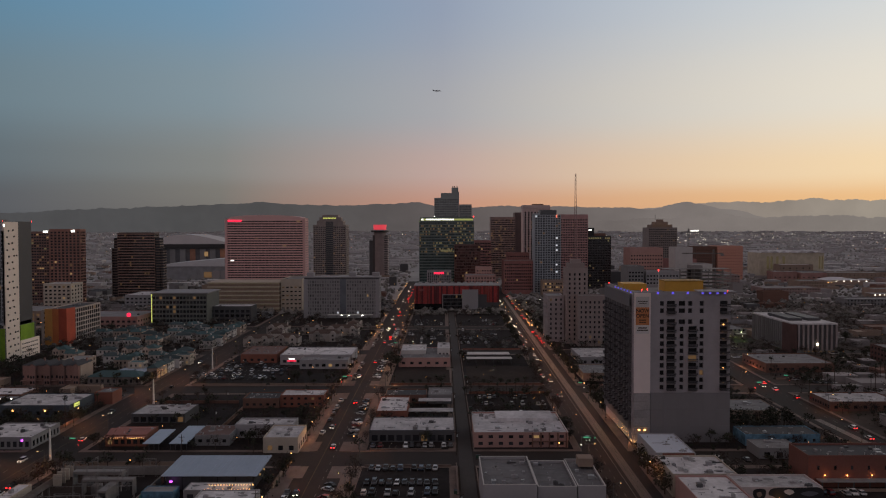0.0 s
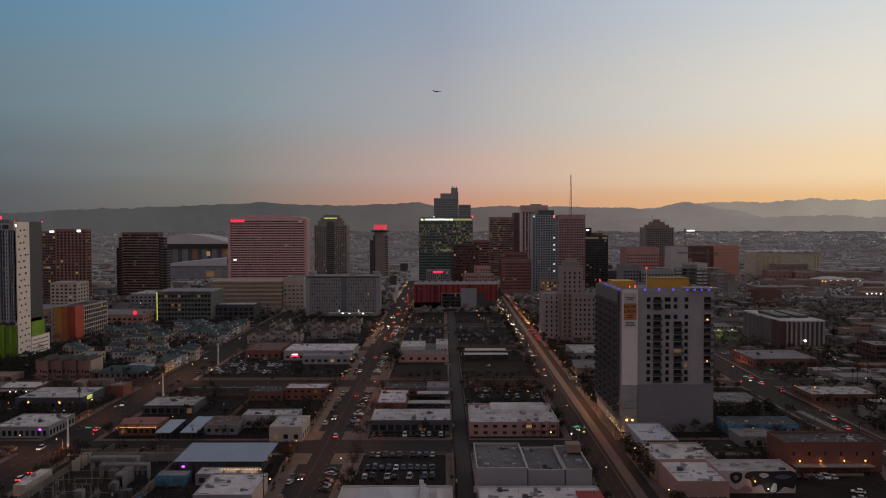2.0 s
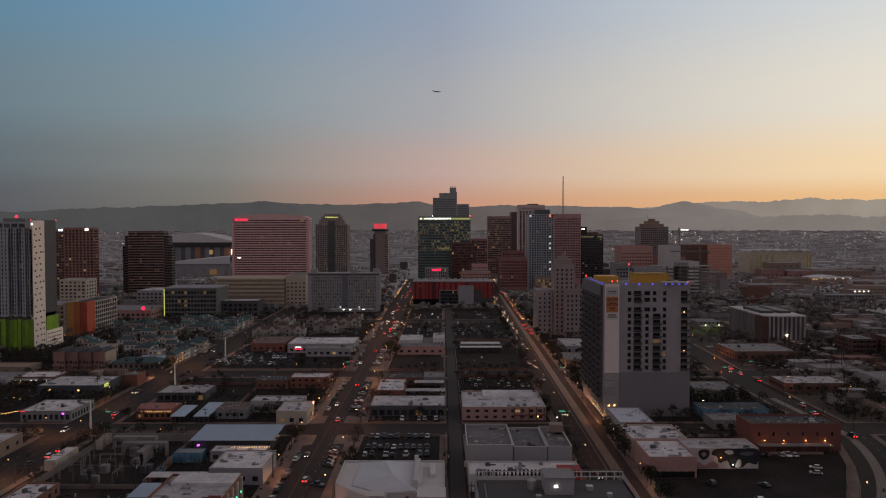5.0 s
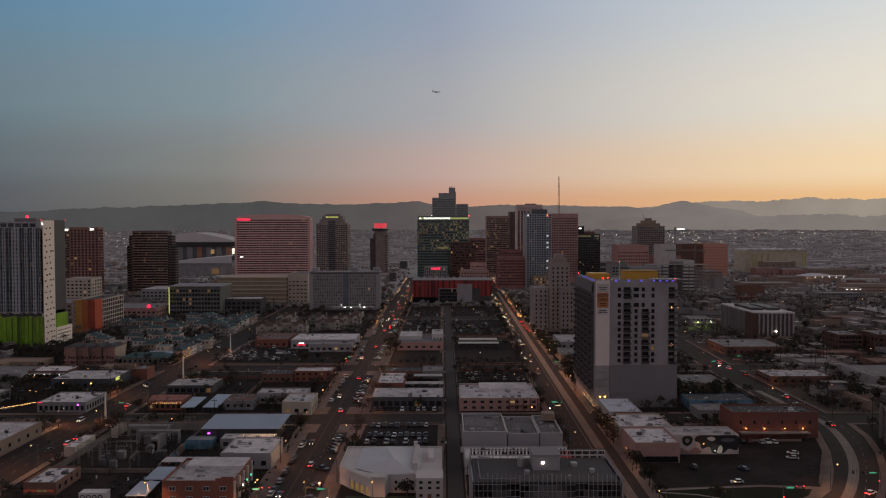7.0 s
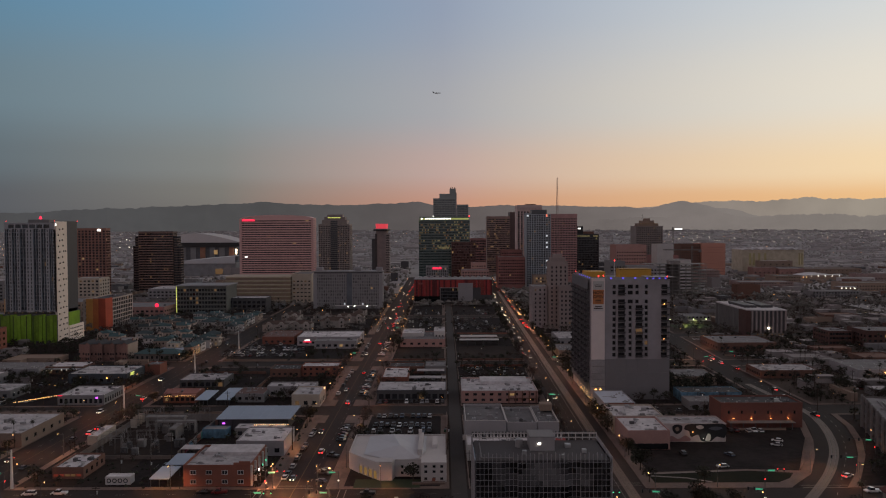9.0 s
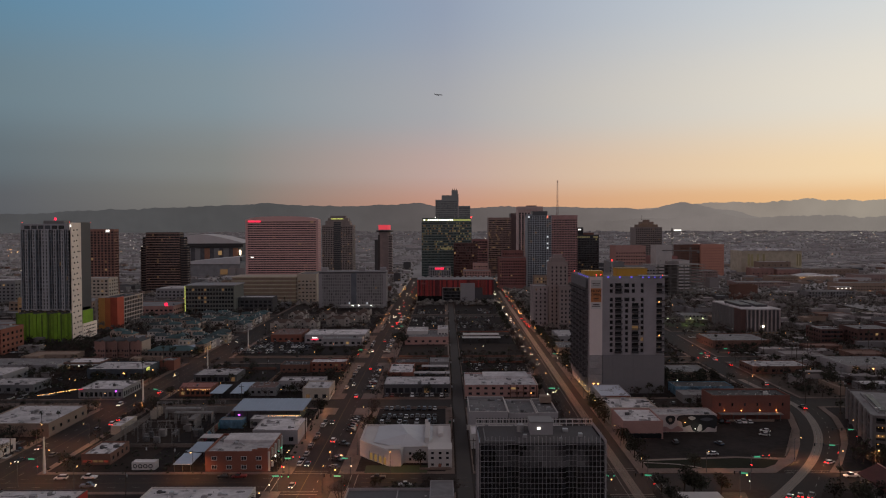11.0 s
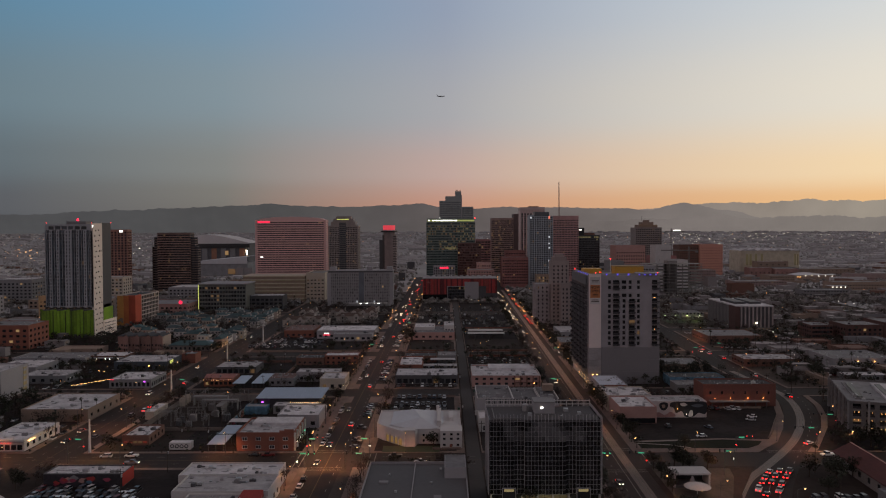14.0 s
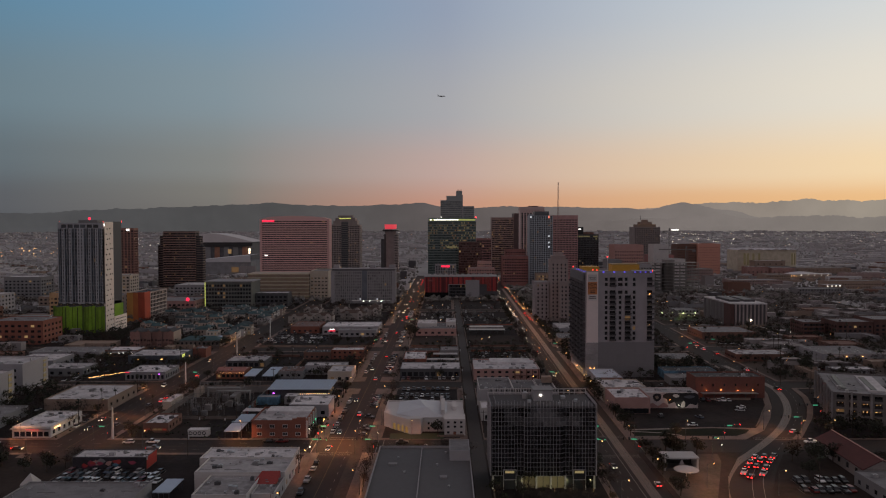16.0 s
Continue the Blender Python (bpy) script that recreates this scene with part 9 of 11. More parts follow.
for k in range(17):
    y = 110 + 46 * k
    put_lamp(central_x(y) - 10.2, y, 0, (0.9 if k < 3 else 0.45) if k < 15 else 0)
    put_lamp(central_x(y + 23) + 10.2, y + 23, 180, 1.1 + 0.52 * k if k < 15 else 0)
for k in range(16):
    y = 98 + 46 * k
    put_lamp(-60.8, y, 0, (1.3 if k < 3 else 2.2) if k < 14 else 0)
    put_lamp(-35.2, y + 23, 180, (1.3 if k < 3 else 2.4) if k < 14 else 0)
for k in range(1, 12):
    put_lamp(-153.2, 120 + 55 * k, 180, 2.8 if k < 10 else 0)
for x, y, s in ((-130, 169, 3), (-95, 190, 3), (-192, 190, 3.5), (-214, 190, 3), (-20, 190, 2), (-58.5, 170, 3), (-42.5, 190, 3), (-177.5, 168, 4.5), (-152.5, 191, 5), (30, 169, 1.8), (100, 190, 1.4), (164, 190, 3.5), (200, 190, 3), (-58.5, 190, 3), (-42.5, 169, 2.5), (150.5, 190, 3), (140.5, 205.2, 3.2), (-240, 190, 2.5), (176, 232, 1.1), (196, 270, 0.8), (172, 330, 1.3), (194, 380, 2), (174, 440, 2), (199, 500, 2), (110, 120, 4), (88, 128, 5.5), (101, 160, 5.5)):
    put_lamp(x, y, 90 if y in (169,) else -90 if y == 190 else 0, s)
# two added lights with no lamp of their own brighten the crossing
SPOTS += [(-54, 174, 8.6, 2.6), (-46.5, 185, 8.6, 2.6)]
for x, y in ((-175.6, 229), (-175.6, 290), (-175.6, 354), (-175.6, 424), (-175.6, 464)):
    put_lamp(x, y, 0, 2.4)
for i, (x, y, z, s) in enumerate(SPOTS):
    li = bpy.data.lights.new("street_lamp_light", "SPOT")
    li.energy, li.color, li.spot_size, li.spot_blend, li.shadow_soft_size = 1900 * s, (1.0, 0.37, 0.16), radians(150), 0.9, 0.3
    lo = new("street_lamp_light", li)
    lo.matrix_basis = pose(x, y, z)


trng_b = random.Random(19)
g = Geo()
for _ in range(55):
    y = trng_b.uniform(296, 352)
    x, z, r = central_x(y) + trng_b.uniform(11.4, 14.2), trng_b.uniform(2.2, 5.4), trng_b.uniform(0.06, 0.15)
    g.cyl(x, y, z - r, z + r, r, n=5)
thing("tree_bulbs", g, glow("tree_bulb", (1.0, 0.6, 0.2), 1.6), (0, 0, 0), 0, "strings of warm bulbs wound through the street trees", "string lights", "", "stuff")


def signal(x, y, rz, colour, arm=6.0):
    ob = thing("traffic_signal", Geo().cyl(0, 0, 0, 6.4, 0.14, 0.1, 8), DGREY, (x, y, 0.1), rz, "traffic signal on a mast arm with a lit green street sign", "traffic light", "traffic signals")
    part("mast_arm", Geo().tube((0, 0, 6.0), (arm, 0, 6.5), 0.1, 0.06, 6), DGREY, ob)
    for a in (arm * 0.62, arm - 0.3):
        h = part("signal_head", Geo().box(a - 0.22, a + 0.22, -0.2, 0.2, 5.5, 6.7), BLACK, ob)
        part("lens", Geo().cyl(0, 0, -0.06, 0.02, 0.17, n=10), colour, h, "lit signal lens", (a, -0.22, 6.4 if colour is REDL else 5.7))
        h.children[0].matrix_basis = pose(a, -0.22, 6.4 if colour is REDL else 5.7, 90, 0, 0)
    part("street_sign", Geo().box(arm * 0.15, arm * 0.15 + 2.3, -0.12, 0.0, 5.6, 6.15), GREENSIGN, ob, "glowing green street sign with unreadable name")
    part("pedestrian_light", Geo().box(-0.2, 0.2, -0.32, -0.12, 2.6, 3.0), LED if colour is GREENL else REDL, ob)
    return ob


for x, y, rz, c, a in ((-61, 189.5, 0, REDL, 7), (-35, 189.5, 180, GREENL, 7), (-61, 169, 0, GREENL, 7), (-35, 169, 180, REDL, 7), (central_x(190) - 10, 190, 0, GREENL, 7), (central_x(169) + 10, 169, 180, REDL, 7), (central_x(169) - 10, 169, 0, GREENL, 6), (117, 190, 0, REDL, 7), (158, 205, 180, REDL, 10), (109, 171, 180, GREENL, 6), (178, 228, 180, REDL, 11), (central_x(312) - 10, 313, 0, GREENL, 6), (central_x(444) + 10, 424, 180, GREENL, 6), (-61, 443, 0, REDL, 6), (-35, 572, 180, REDL, 6), (204, 444, 180, REDL, 9), (175, 424, 0, REDL, 8), (-154, 189.5, 180, REDL, 7), (-154, 313, 180, REDL, 6)):
    signal(x, y, rz, c, a)


def tall_pole(x, y, h):
    ob = thing("steel_pole", Geo().cyl(0, 0, 0, h, 0.55, 0.26, 12), POLEP, (x, y, 0.1), 0, "tall tapered white steel power pole", "power pole", "power poles")
    for k in range(3):
        part("insulator_arm", Geo().tube((0, 0, h - 1 - 1.8 * k), (1.6 if k % 2 else -1.6, 0, h - 0.7 - 1.8 * k), 0.07, 0.05, 5), STEEL, ob)
    return ob


for x, y, h in ((-154.5, 292, 15.5), (-151.8, 190.5, 14), (-153.5, 395, 14), (-153.8, 498, 14)):
    tall_pole(x, y, h)


def wood_pole(x, y, h=10.5):
    ob = thing("utility_pole", Geo().cyl(0, 0, 0, h, 0.17, 0.11, 8), BARK, (x, y, 0.1), 0, "weathered wooden utility pole with a cross-arm", "utility pole", "utility poles")
    part("cross_arm", Geo().box(-1.3, 1.3, -0.08, 0.08, h - 1.2, h - 1.0), BARK, ob)
    part("transformer_can", Geo().cyl(0.4, 0, h - 3, h - 2, 0.28, n=8), STEEL, ob)
    return ob


for k in range(14):
    wood_pole(4.2 if k % 2 else 11.9, 200 + 36 * k)
for x, y in ((-104, 195), (-106, 222), (-117, 200), (-106, 300), (-106, 345), (-112, 385), (-110, 165), (-115, 135), (-60.6, 236), (-225, 300), (-226, 340), (-240, 190), (120, 330), (176, 300), (232, 310), (240, 360)):
    wood_pole(x, y, 9 + (x * 7 % 3))


def billboard():
    ob = thing("parking_sign_post", Geo().cyl(0, 0, 0, 5, 0.12, n=8), DGREY, (11.2, 236, 0.1), 0, "post with a bright box sign in the alley", "sign")
    part("box_sign", Geo().box(-0.8, 0.8, -0.2, 0.2, 4, 6.2), WHITE, ob)


billboard()


# ---- cars ----
def car_kind(kind, paint, lit, simple=False):
    """kind: sedan, suv or pickup; y is forward."""
    L, Wd, H = {"sedan": (4.6, 1.82, 1.45), "suv": (4.7, 1.9, 1.75), "pickup": (5.5, 1.98, 1.85)}[kind]
    h, wl = L / 2, H * 0.58
    nm, word = {"sedan": ("sedan_car", "saloon car"), "suv": ("suv_car", "sport-utility car"), "pickup": ("pickup_truck", "pickup truck")}[kind]
    g = Geo()
    prof = [(-h, 0.42), (-h + 0.1, 0.3), (h - 0.1, 0.3), (h, 0.45), (h, 0.68), (h - 0.18, 0.78), (h * 0.42, wl), (-h + 0.15, wl), (-h, wl - 0.1)]
    n = len(prof)
    rings = ((-Wd / 2, 0.9), (-Wd / 2 + 0.1, 1.0), (Wd / 2 - 0.1, 1.0), (Wd / 2, 0.9))
    for x, s in rings:
        g.v += [(x, y * (0.985 if s < 1 else 1), 0.6 + (z - 0.6) * s) for y, z in prof]
    for r in range(3):
        g.f += [(r * n + k, r * n + (k + 1) % n, (r + 1) * n + (k + 1) % n, (r + 1) * n + k) for k in range(n)]
    g.f += [tuple(range(n - 1, -1, -1)), tuple(range(3 * n, 4 * n))]
    top = {"sedan": (-h + 0.98, 0.37), "suv": (-h + 0.33, 0.47), "pickup": (-0.37, 0.92)}[kind]
    g.box(-Wd / 2 + 0.2, Wd / 2 - 0.2, top[0], top[1], H - 0.05, H)
    if simple:
        for y in (-h + 0.85, h - 0.85):
            g.box(-Wd / 2 + 0.05, Wd / 2 - 0.05, y - 0.3, y + 0.3, 0.02, 0.4)
    ob = thing(nm, g, paint, (0, 0, 0), 0, f"{paint.name.replace('_', ' ')} {word}{' driving with its lights on' if lit else ' parked'}", "car" if kind != "pickup" else "truck", "cars")
    a, b, c, d = {"sedan": (-h + 0.25, -h + 1.0, 0.35, 1.25), "suv": (-h + 0.08, -h + 0.35, 0.45, 1.25), "pickup": (-0.55, -0.35, 0.9, 1.6)}[kind]
    iw = 0.16
    q = Geo()
    q.v = [(-Wd / 2 + 0.06, a, wl), (Wd / 2 - 0.06, a, wl), (Wd / 2 - 0.06, d, wl), (-Wd / 2 + 0.06, d, wl), (-Wd / 2 + iw + 0.06, b, H - 0.04), (Wd / 2 - iw - 0.06, b, H - 0.04), (Wd / 2 - iw - 0.06, c, H - 0.04), (-Wd / 2 + iw + 0.06, c, H - 0.04)]
    q.f = [(0, 1, 5, 4), (1, 2, 6, 5), (2, 3, 7, 6), (3, 0, 4, 7), (4, 5, 6, 7)]
    part("glasshouse", q, GLASS, ob)
    wm = Geo()
    wm.v, wm.f = [], []
    k = 10
    wm.v = [(sx * 0.1, 0.33 * math.cos(2 * math.pi * i / k), 0.33 * math.sin(2 * math.pi * i / k)) for sx in (-1, 1) for i in range(k)]
    wm.f = [(i, (i + 1) % k, k + (i + 1) % k, k + i) for i in range(k)] + [tuple(range(k - 1, -1, -1)), tuple(range(k, 2 * k))]
    me = wm.mesh("wheel", RUBBER)
    for sx in () if simple else (-1, 1):
        for y in (-h + 0.85, h - 0.85):
            part("wheel", me, None, ob, "", (sx * (Wd / 2 - 0.08), y, 0.33))
    if lit:
        for sx in (-1, 1):
            part("headlight", Geo().box(sx * 0.62 - 0.2, sx * 0.62 + 0.2, h - 0.02, h + 0.05, 0.55, 0.72), HEAD, ob)
            part("tail_light", Geo().box(sx * 0.64 - 0.27, sx * 0.64 + 0.27, -h - 0.05, -h + 0.03, 0.58, 0.92), TAIL, ob)
    ob.matrix_basis = pose(0, -1000, 0)
    return ob


def car_paint(name, rgb):
    return surf(name, rgb, 0.3, 3, 0.03, 0.5, 0.2, 0, 0.6, 0.1)


PAINTS = [car_paint("white", (0.78, 0.77, 0.77)), car_paint("silver", (0.45, 0.45, 0.46)), car_paint("black", (0.015, 0.015, 0.017)), car_paint("dark_grey", (0.07, 0.07, 0.075)), car_paint("dark_red", (0.16, 0.02, 0.02)), car_paint("blue_grey", (0.06, 0.08, 0.12))]
CARS = {}
crng = random.Random(99)


def put_car(x, y, rz, lit=False, z=0.16):
    kind = crng.choices(("sedan", "suv", "pickup"), (5, 4, 1.6))[0]
    paint = crng.choices(range(6), (3.6, 5, 4.4, 6.4, 1.2, 1.2))[0]
    key = (kind, paint, lit, y > 330 and not lit)
    m = pose(x + crng.uniform(-0.2, 0.2), y + crng.uniform(-0.5, 0.5), z, 0, 0, rz + crng.uniform(-4, 4))
    if key not in CARS:
        CARS[key] = car_kind(kind, PAINTS[paint], lit, key[3])
        CARS[key].matrix_basis = m
    else:
        copy_thing(CARS[key], m)


LINES = Geo()


def car_row(x0, x1, y, fill, step=2.75, flip=None):
    x = x0
    s = LINES
    while x <= x1:
        s.box(x - step / 2 - 0.06, x - step / 2 + 0.06, y - 2.6, y + 2.6, 0.15, 0.166)
        if crng.random() < fill:
            put_car(x, y, crng.choice((0, 180)) if flip is None else flip)
        x += step


for y, f in ((263, 0.9), (273, 0.9), (290, 0.85)):
    car_row(-29, -4, y, f)
car_row(-31, 2, 320, 0.6)
car_row(-20, 1, 380.5, 0.3)
for y in (466, 478, 491, 504, 517):
    car_row(-156, -102, y, 0.38)
for y in (606, 630, 654, 680, 722, 748):
    car_row(-30, 0, y, 0.35)
    car_row(14, 52, y, 0.35)
for y in (366, 378, 396, 412):
    car_row(16, 54, y, 0.28)
for y, f in ((122, 0.4), (134, 0.85), (139.2, 0.85), (144.4, 0.5)):
    car_row(-147, -110, y, f, 2.8, 168)
car_row(126, 146, 262, 0.7)
for x, y, rz in ((143, 240, 70), (146, 246, 70), (118, 226, 20), (110, 212, 95), (100, 228, 0)):
    put_car(x, y, rz)
car_row(123, 140, 134, 0.8)
car_row(121, 138, 124, 0.8)
car_row(104, 124, 300, 0.3)
for y in (640, 652):
    car_row(208, 228, y, 0.5)
for y in (352, 366):
    car_row(-172 - 84, -232, y, 0.5)
for y in (425, 350, 395):
    car_row(236, 250, y, 0.5)
car_row(-58 - 50, -100, 215, 0.8)
car_row(-100, -84, 218, 0.8)
y = 196.0
while y < 690:
    if not any(c - 27 < y < c + 27 for c in (303.5, 434, 563.5)):
        if crng.random() < 0.62:
            put_car(-42.3, y, 58, False, 0.06)
        if crng.random() < 0.45:
            put_car(-56.1, y, -2, False, 0.03)
    y += 4.4
for y in (110, 122, 135, 148, 156):
    put_car(-56.1, y, 0, False, 0.03)
for x, y, rz in ((-50.5, 262, 180), (-50.6, 350, 180), (-45.6, 318, 0), (-45.4, 232, 0), (-50.6, 199, 180), (-45.5, 400, 0), (-51, 470, 180), (-45.5, 520, 0), (-45.5, 610, 0), (-51, 640, 180), (-45.4, 720, 0), (-51, 760, 180), (-46, 790, 0), (-46, 830, 0), (-52, 175, 180)):
    put_car(x - 2.4, y, rz, True, 0.03)
for y in (236, 330, 415, 455, 470, 492, 530, 548, 575, 590, 612, 640, 668, 690, 720, 742, 775, 800, 840, 880, 920, 960):
    put_car(central_x(y) - crng.choice((4.6, 7.8)), y, 180, True, 0.03)
for y, o in ((130, 8), (205, -5), (150, -5)):
    put_car(central_x(y) + o * 0.9, y, 0 if o > 0 else 180, True, 0.05)
for x, y, rz in ((-170, 300, 180), (-160, 252, 0), (-171, 222, 180), (-160, 213, 0), (-169.5, 205, 180), (-160, 330, 0), (-169, 380, 180), (-160, 440, 0), (-169, 520, 180), (-157, 262, 0), (-157, 270, 0)):
    put_car(x, y, rz, crng.random() < 0.6, 0.03)
for x, y, rz in ((-142, 184, 90), (-132, 184.4, 90), (-128, 175, -90), (-185, 175, -90), (-200, 184, 90), (-76, 185, 90), (-82, 185, 90), (-24, 184, 90), (-14, 175, -90), (30, 184, 90), (152, 184, 90)):
    put_car(x, y, rz, y == 175, 0.03)
for x, y in ((119.2, 163.1), (114.8, 156.3), (111.6, 151.1), (107.2, 143.6), (123.4, 163.9), (119.4, 158.2), (114.9, 151.2), (107.9, 138.2), (126.8, 162.6), (122.7, 157.1), (118.0, 149.1), (113.9, 142.4)):
    put_car(x, y, -30, True, 0.05)
for x, y, rz in ((152, 200, -60), (187, 330, 0), (189, 348, 0), (192, 410, 0), (186, 440, 180), (189, 430, 0), (190, 448, 0), (184, 290, 0)):
    put_car(x, y, rz, True, 0.05)


thing("parking_marking", LINES, PAINT, (0, 0, 0), 0, "rows of worn white parking stripes", "marking", "", "structure")


# ---- trees ----
def bare_tree(seed, h, spread):
    rng = random.Random(seed)
    g, tips = Geo(), []

    def limb(a, d, length, r, depth):
        b = a + d * length
        g.tube(a, b, r, r * 0.65, 5 if depth < 2 else 3)
        if depth == 3:
            tips.append(b)
            return
        for _ in range(3 if depth < 2 else 2):
            e = (d + Vector((rng.uniform(-1, 1), rng.uniform(-1, 1), rng.uniform(-0.15, 0.5))) * spread).normalized()
            limb(b, e, length * rng.uniform(0.6, 0.8), r * 0.62, depth + 1)

    limb(Vector((0, 0, 0)), Vector((0, 0, 1)), h * 0.36, h * 0.024, 0)
    c = Geo()
    for t in tips:
        for _ in range(17):
            p = t + Vector((rng.gauss(0, 1), rng.gauss(0, 1), rng.gauss(0, 0.8))) * h * 0.1
            s = Vector((rng.uniform(-1, 1), rng.uniform(-1, 1), rng.uniform(-0.4, 1))).normalized() * h * 0.08
            o = s.orthogonal().normalized() * 0.13
            c.poly([p - o, p + s * 0.8, p + o])
    return g, c, "bare_tree", "bare winter street tree with fine twigs", TWIG


def leafy_tree(seed, h, wide):
    rng = random.Random(seed)
    g, c = Geo(), Geo()
    g.tube((0, 0, 0), (rng.uniform(-.3, .3), rng.uniform(-.3, .3), h * 0.45), h * 0.035, h * 0.02, 7)
    lobes = []
    for _ in range(9):
        a, r = rng.uniform(0, 6.28), rng.uniform(0.1, 0.75) * wide / 2
        p = Vector((r * math.cos(a), r * math.sin(a), h * rng.uniform(0.5, 0.85)))
        lobes.append((p, rng.uniform(0.2, 0.32) * wide))
        g.tube((0, 0, h * 0.32), p, h * 0.014, h * 0.006, 4)
    for p, r in lobes:
        for _ in range(64):
            d = Vector((rng.gauss(0, 1), rng.gauss(0, 1), rng.gauss(0, 1))).normalized()
            q = p + Vector((d.x, d.y, d.z * 0.75)) * r * rng.uniform(0.55, 1.08)
            s = Vector((rng.uniform(-1, 1), rng.uniform(-1, 1), rng.uniform(-1, 1))).normalized()
            t = s.orthogonal().normalized()
            k = h * 0.045 * rng.uniform(0.6, 1.3)
            c.poly([q - s * k, q + t * k * 0.7, q + s * k, q - t * k * 0.7])
    return g, c, "leafy_tree", "dark evergreen street tree with an uneven crown", LEAF


def palm_tree(seed, h):
    rng = random.Random(seed)
    g, c = Geo(), Geo()
    bend = rng.uniform(-0.5, 0.5)
    for k in range(4):
        g.tube((bend * (k / 4) ** 2, 0, h * k / 4), (bend * ((k + 1) / 4) ** 2, 0, h * (k + 1) / 4), 0.2 - 0.02 * k, 0.18 - 0.02 * k, 6)
    top = Vector((bend, 0, h))
    for i in range(22):
        a, e = rng.uniform(0, 6.28), rng.uniform(-0.7, 1.0)
        d = Vector((math.cos(a) * math.cos(e), math.sin(a) * math.cos(e), math.sin(e)))
        side = Vector((-math.sin(a), math.cos(a), 0)) * 0.28
        p0, p1, p2 = top, top + d * 1.1, top + d * 1.9 - Vector((0, 0, 0.55))
        c.poly([p0 - side * 0.2, p1 - side, p1 + side, p0 + side * 0.2])
        c.poly([p1 - side, p2, p1 + side])
    for i in range(14):
        a = rng.uniform(0, 6.28)
        c.poly([top, top + Vector((math.cos(a) * 0.5, math.sin(a) * 0.5, -0.6)), top + Vector((math.cos(a + 0.6) * 0.4, math.sin(a + 0.6) * 0.4, -1.4))])
    return g, c, "palm_tree", "slender fan palm with a ragged head", PALM


TREES = []
for made in [bare_tree(s, h, sp) for s, h, sp in ((1, 7, 0.7), (2, 8.5, 0.6), (3, 6, 0.8), (4, 9, 0.65))] + [leafy_tree(s, h, w) for s, h, w in ((5, 6.5, 6.5), (6, 8, 8), (7, 5, 5), (8, 9.5, 9))] + [palm_tree(s, h) for s, h in ((9, 11), (10, 14), (11, 8))]:
    g, c, n, lab, mt = made
    t = thing(n, g, BARK, (0, 0, 0), 0, lab, "tree", n.replace("_tree", " trees"))
    part("crown", c, mt, t)
    TREES.append([t, False])


def put_tree(i, x, y, s=1.0, rz=0.0):
    t, used = TREES[i]
    m = pose(x, y, 0.1, 0, 0, rz) @ Matrix.Scale(s, 4)
    if used:
        o = copy_thing(t, pose(x, y, 0.1, 0, 0, rz))
        o.scale = (s, s, s)
    else:
        t.matrix_basis = m
        TREES[i][1] = True


FEET = []
for o in scene.objects:
    if o.parent is None and o.type == "MESH" and o.get("kind") != "structure" and o.get("category") not in ("tree", "car", "truck", "street lamp", "traffic light", "utility pole", "power pole"):
        b = [o.matrix_basis @ Vector(c) for c in o.bound_box]
        FEET.append((min(v.x for v in b) - 1.5, max(v.x for v in b) + 1.5, min(v.y for v in b) - 1.5, max(v.y for v in b) + 1.5))


def free(x, y):
    if any(a < x < b and c < y < d for a, b, c, d in FEET):
        return False
    if abs(x + 48) < 12.5 or abs(x - central_x(y)) < 10.4 or abs(x + 165) < 11.5 or abs(x - 8) < 3.6:
        return False
    if any(abs(y - c) < 10.5 for c in (179.5, 303.5, 434, 563.5, 700, 830)):
        return False
    for a, b in zip(AVENUE[:-1], AVENUE[1:]):
        if min(a[1], b[1]) - 6 <= y <= max(a[1], b[1]) + 6:
            f = min(1, max(0, (y - a[1]) / (b[1] - a[1])))
            if abs(x - (a[0] + (b[0] - a[0]) * f)) < 15:
                return False
    return True


trng = random.Random(55)
# street trees
y = 112.0
while y < 800:
    for x, kinds_, p in ((-61.4, (0, 1, 2, 3, 4), 0.6), (-34.6, (0, 1, 2, 3), 0.6), (central_x(y) - 12.3, (4, 5, 6, 0, 1), 0.75), (central_x(y) + 12.3, (4, 5, 6, 7, 4), 0.85), (-152, (0, 2, 8, 4), 0.35), (-178.5, (0, 4, 8, 9), 0.45)):
        yy = y + trng.uniform(-3, 3)
        if trng.random() < p and free(x, yy):
            put_tree(trng.choice(kinds_), x, yy, trng.uniform(0.7, 1.1), trng.uniform(0, 360))
    y += 9.5
for x in range(14, 58, 5):
    put_tree(trng.choice((8, 10)), x + 0.5, 428 - 6 + trng.uniform(-1, 1), trng.uniform(0.6, 0.9))
    put_tree(trng.choice((2, 6)), x - 1, 447, trng.uniform(0.6, 0.9))
for x in range(-30, 4, 5):
    put_tree(trng.choice((2, 6, 10)), x, 447, trng.uniform(0.5, 0.8))
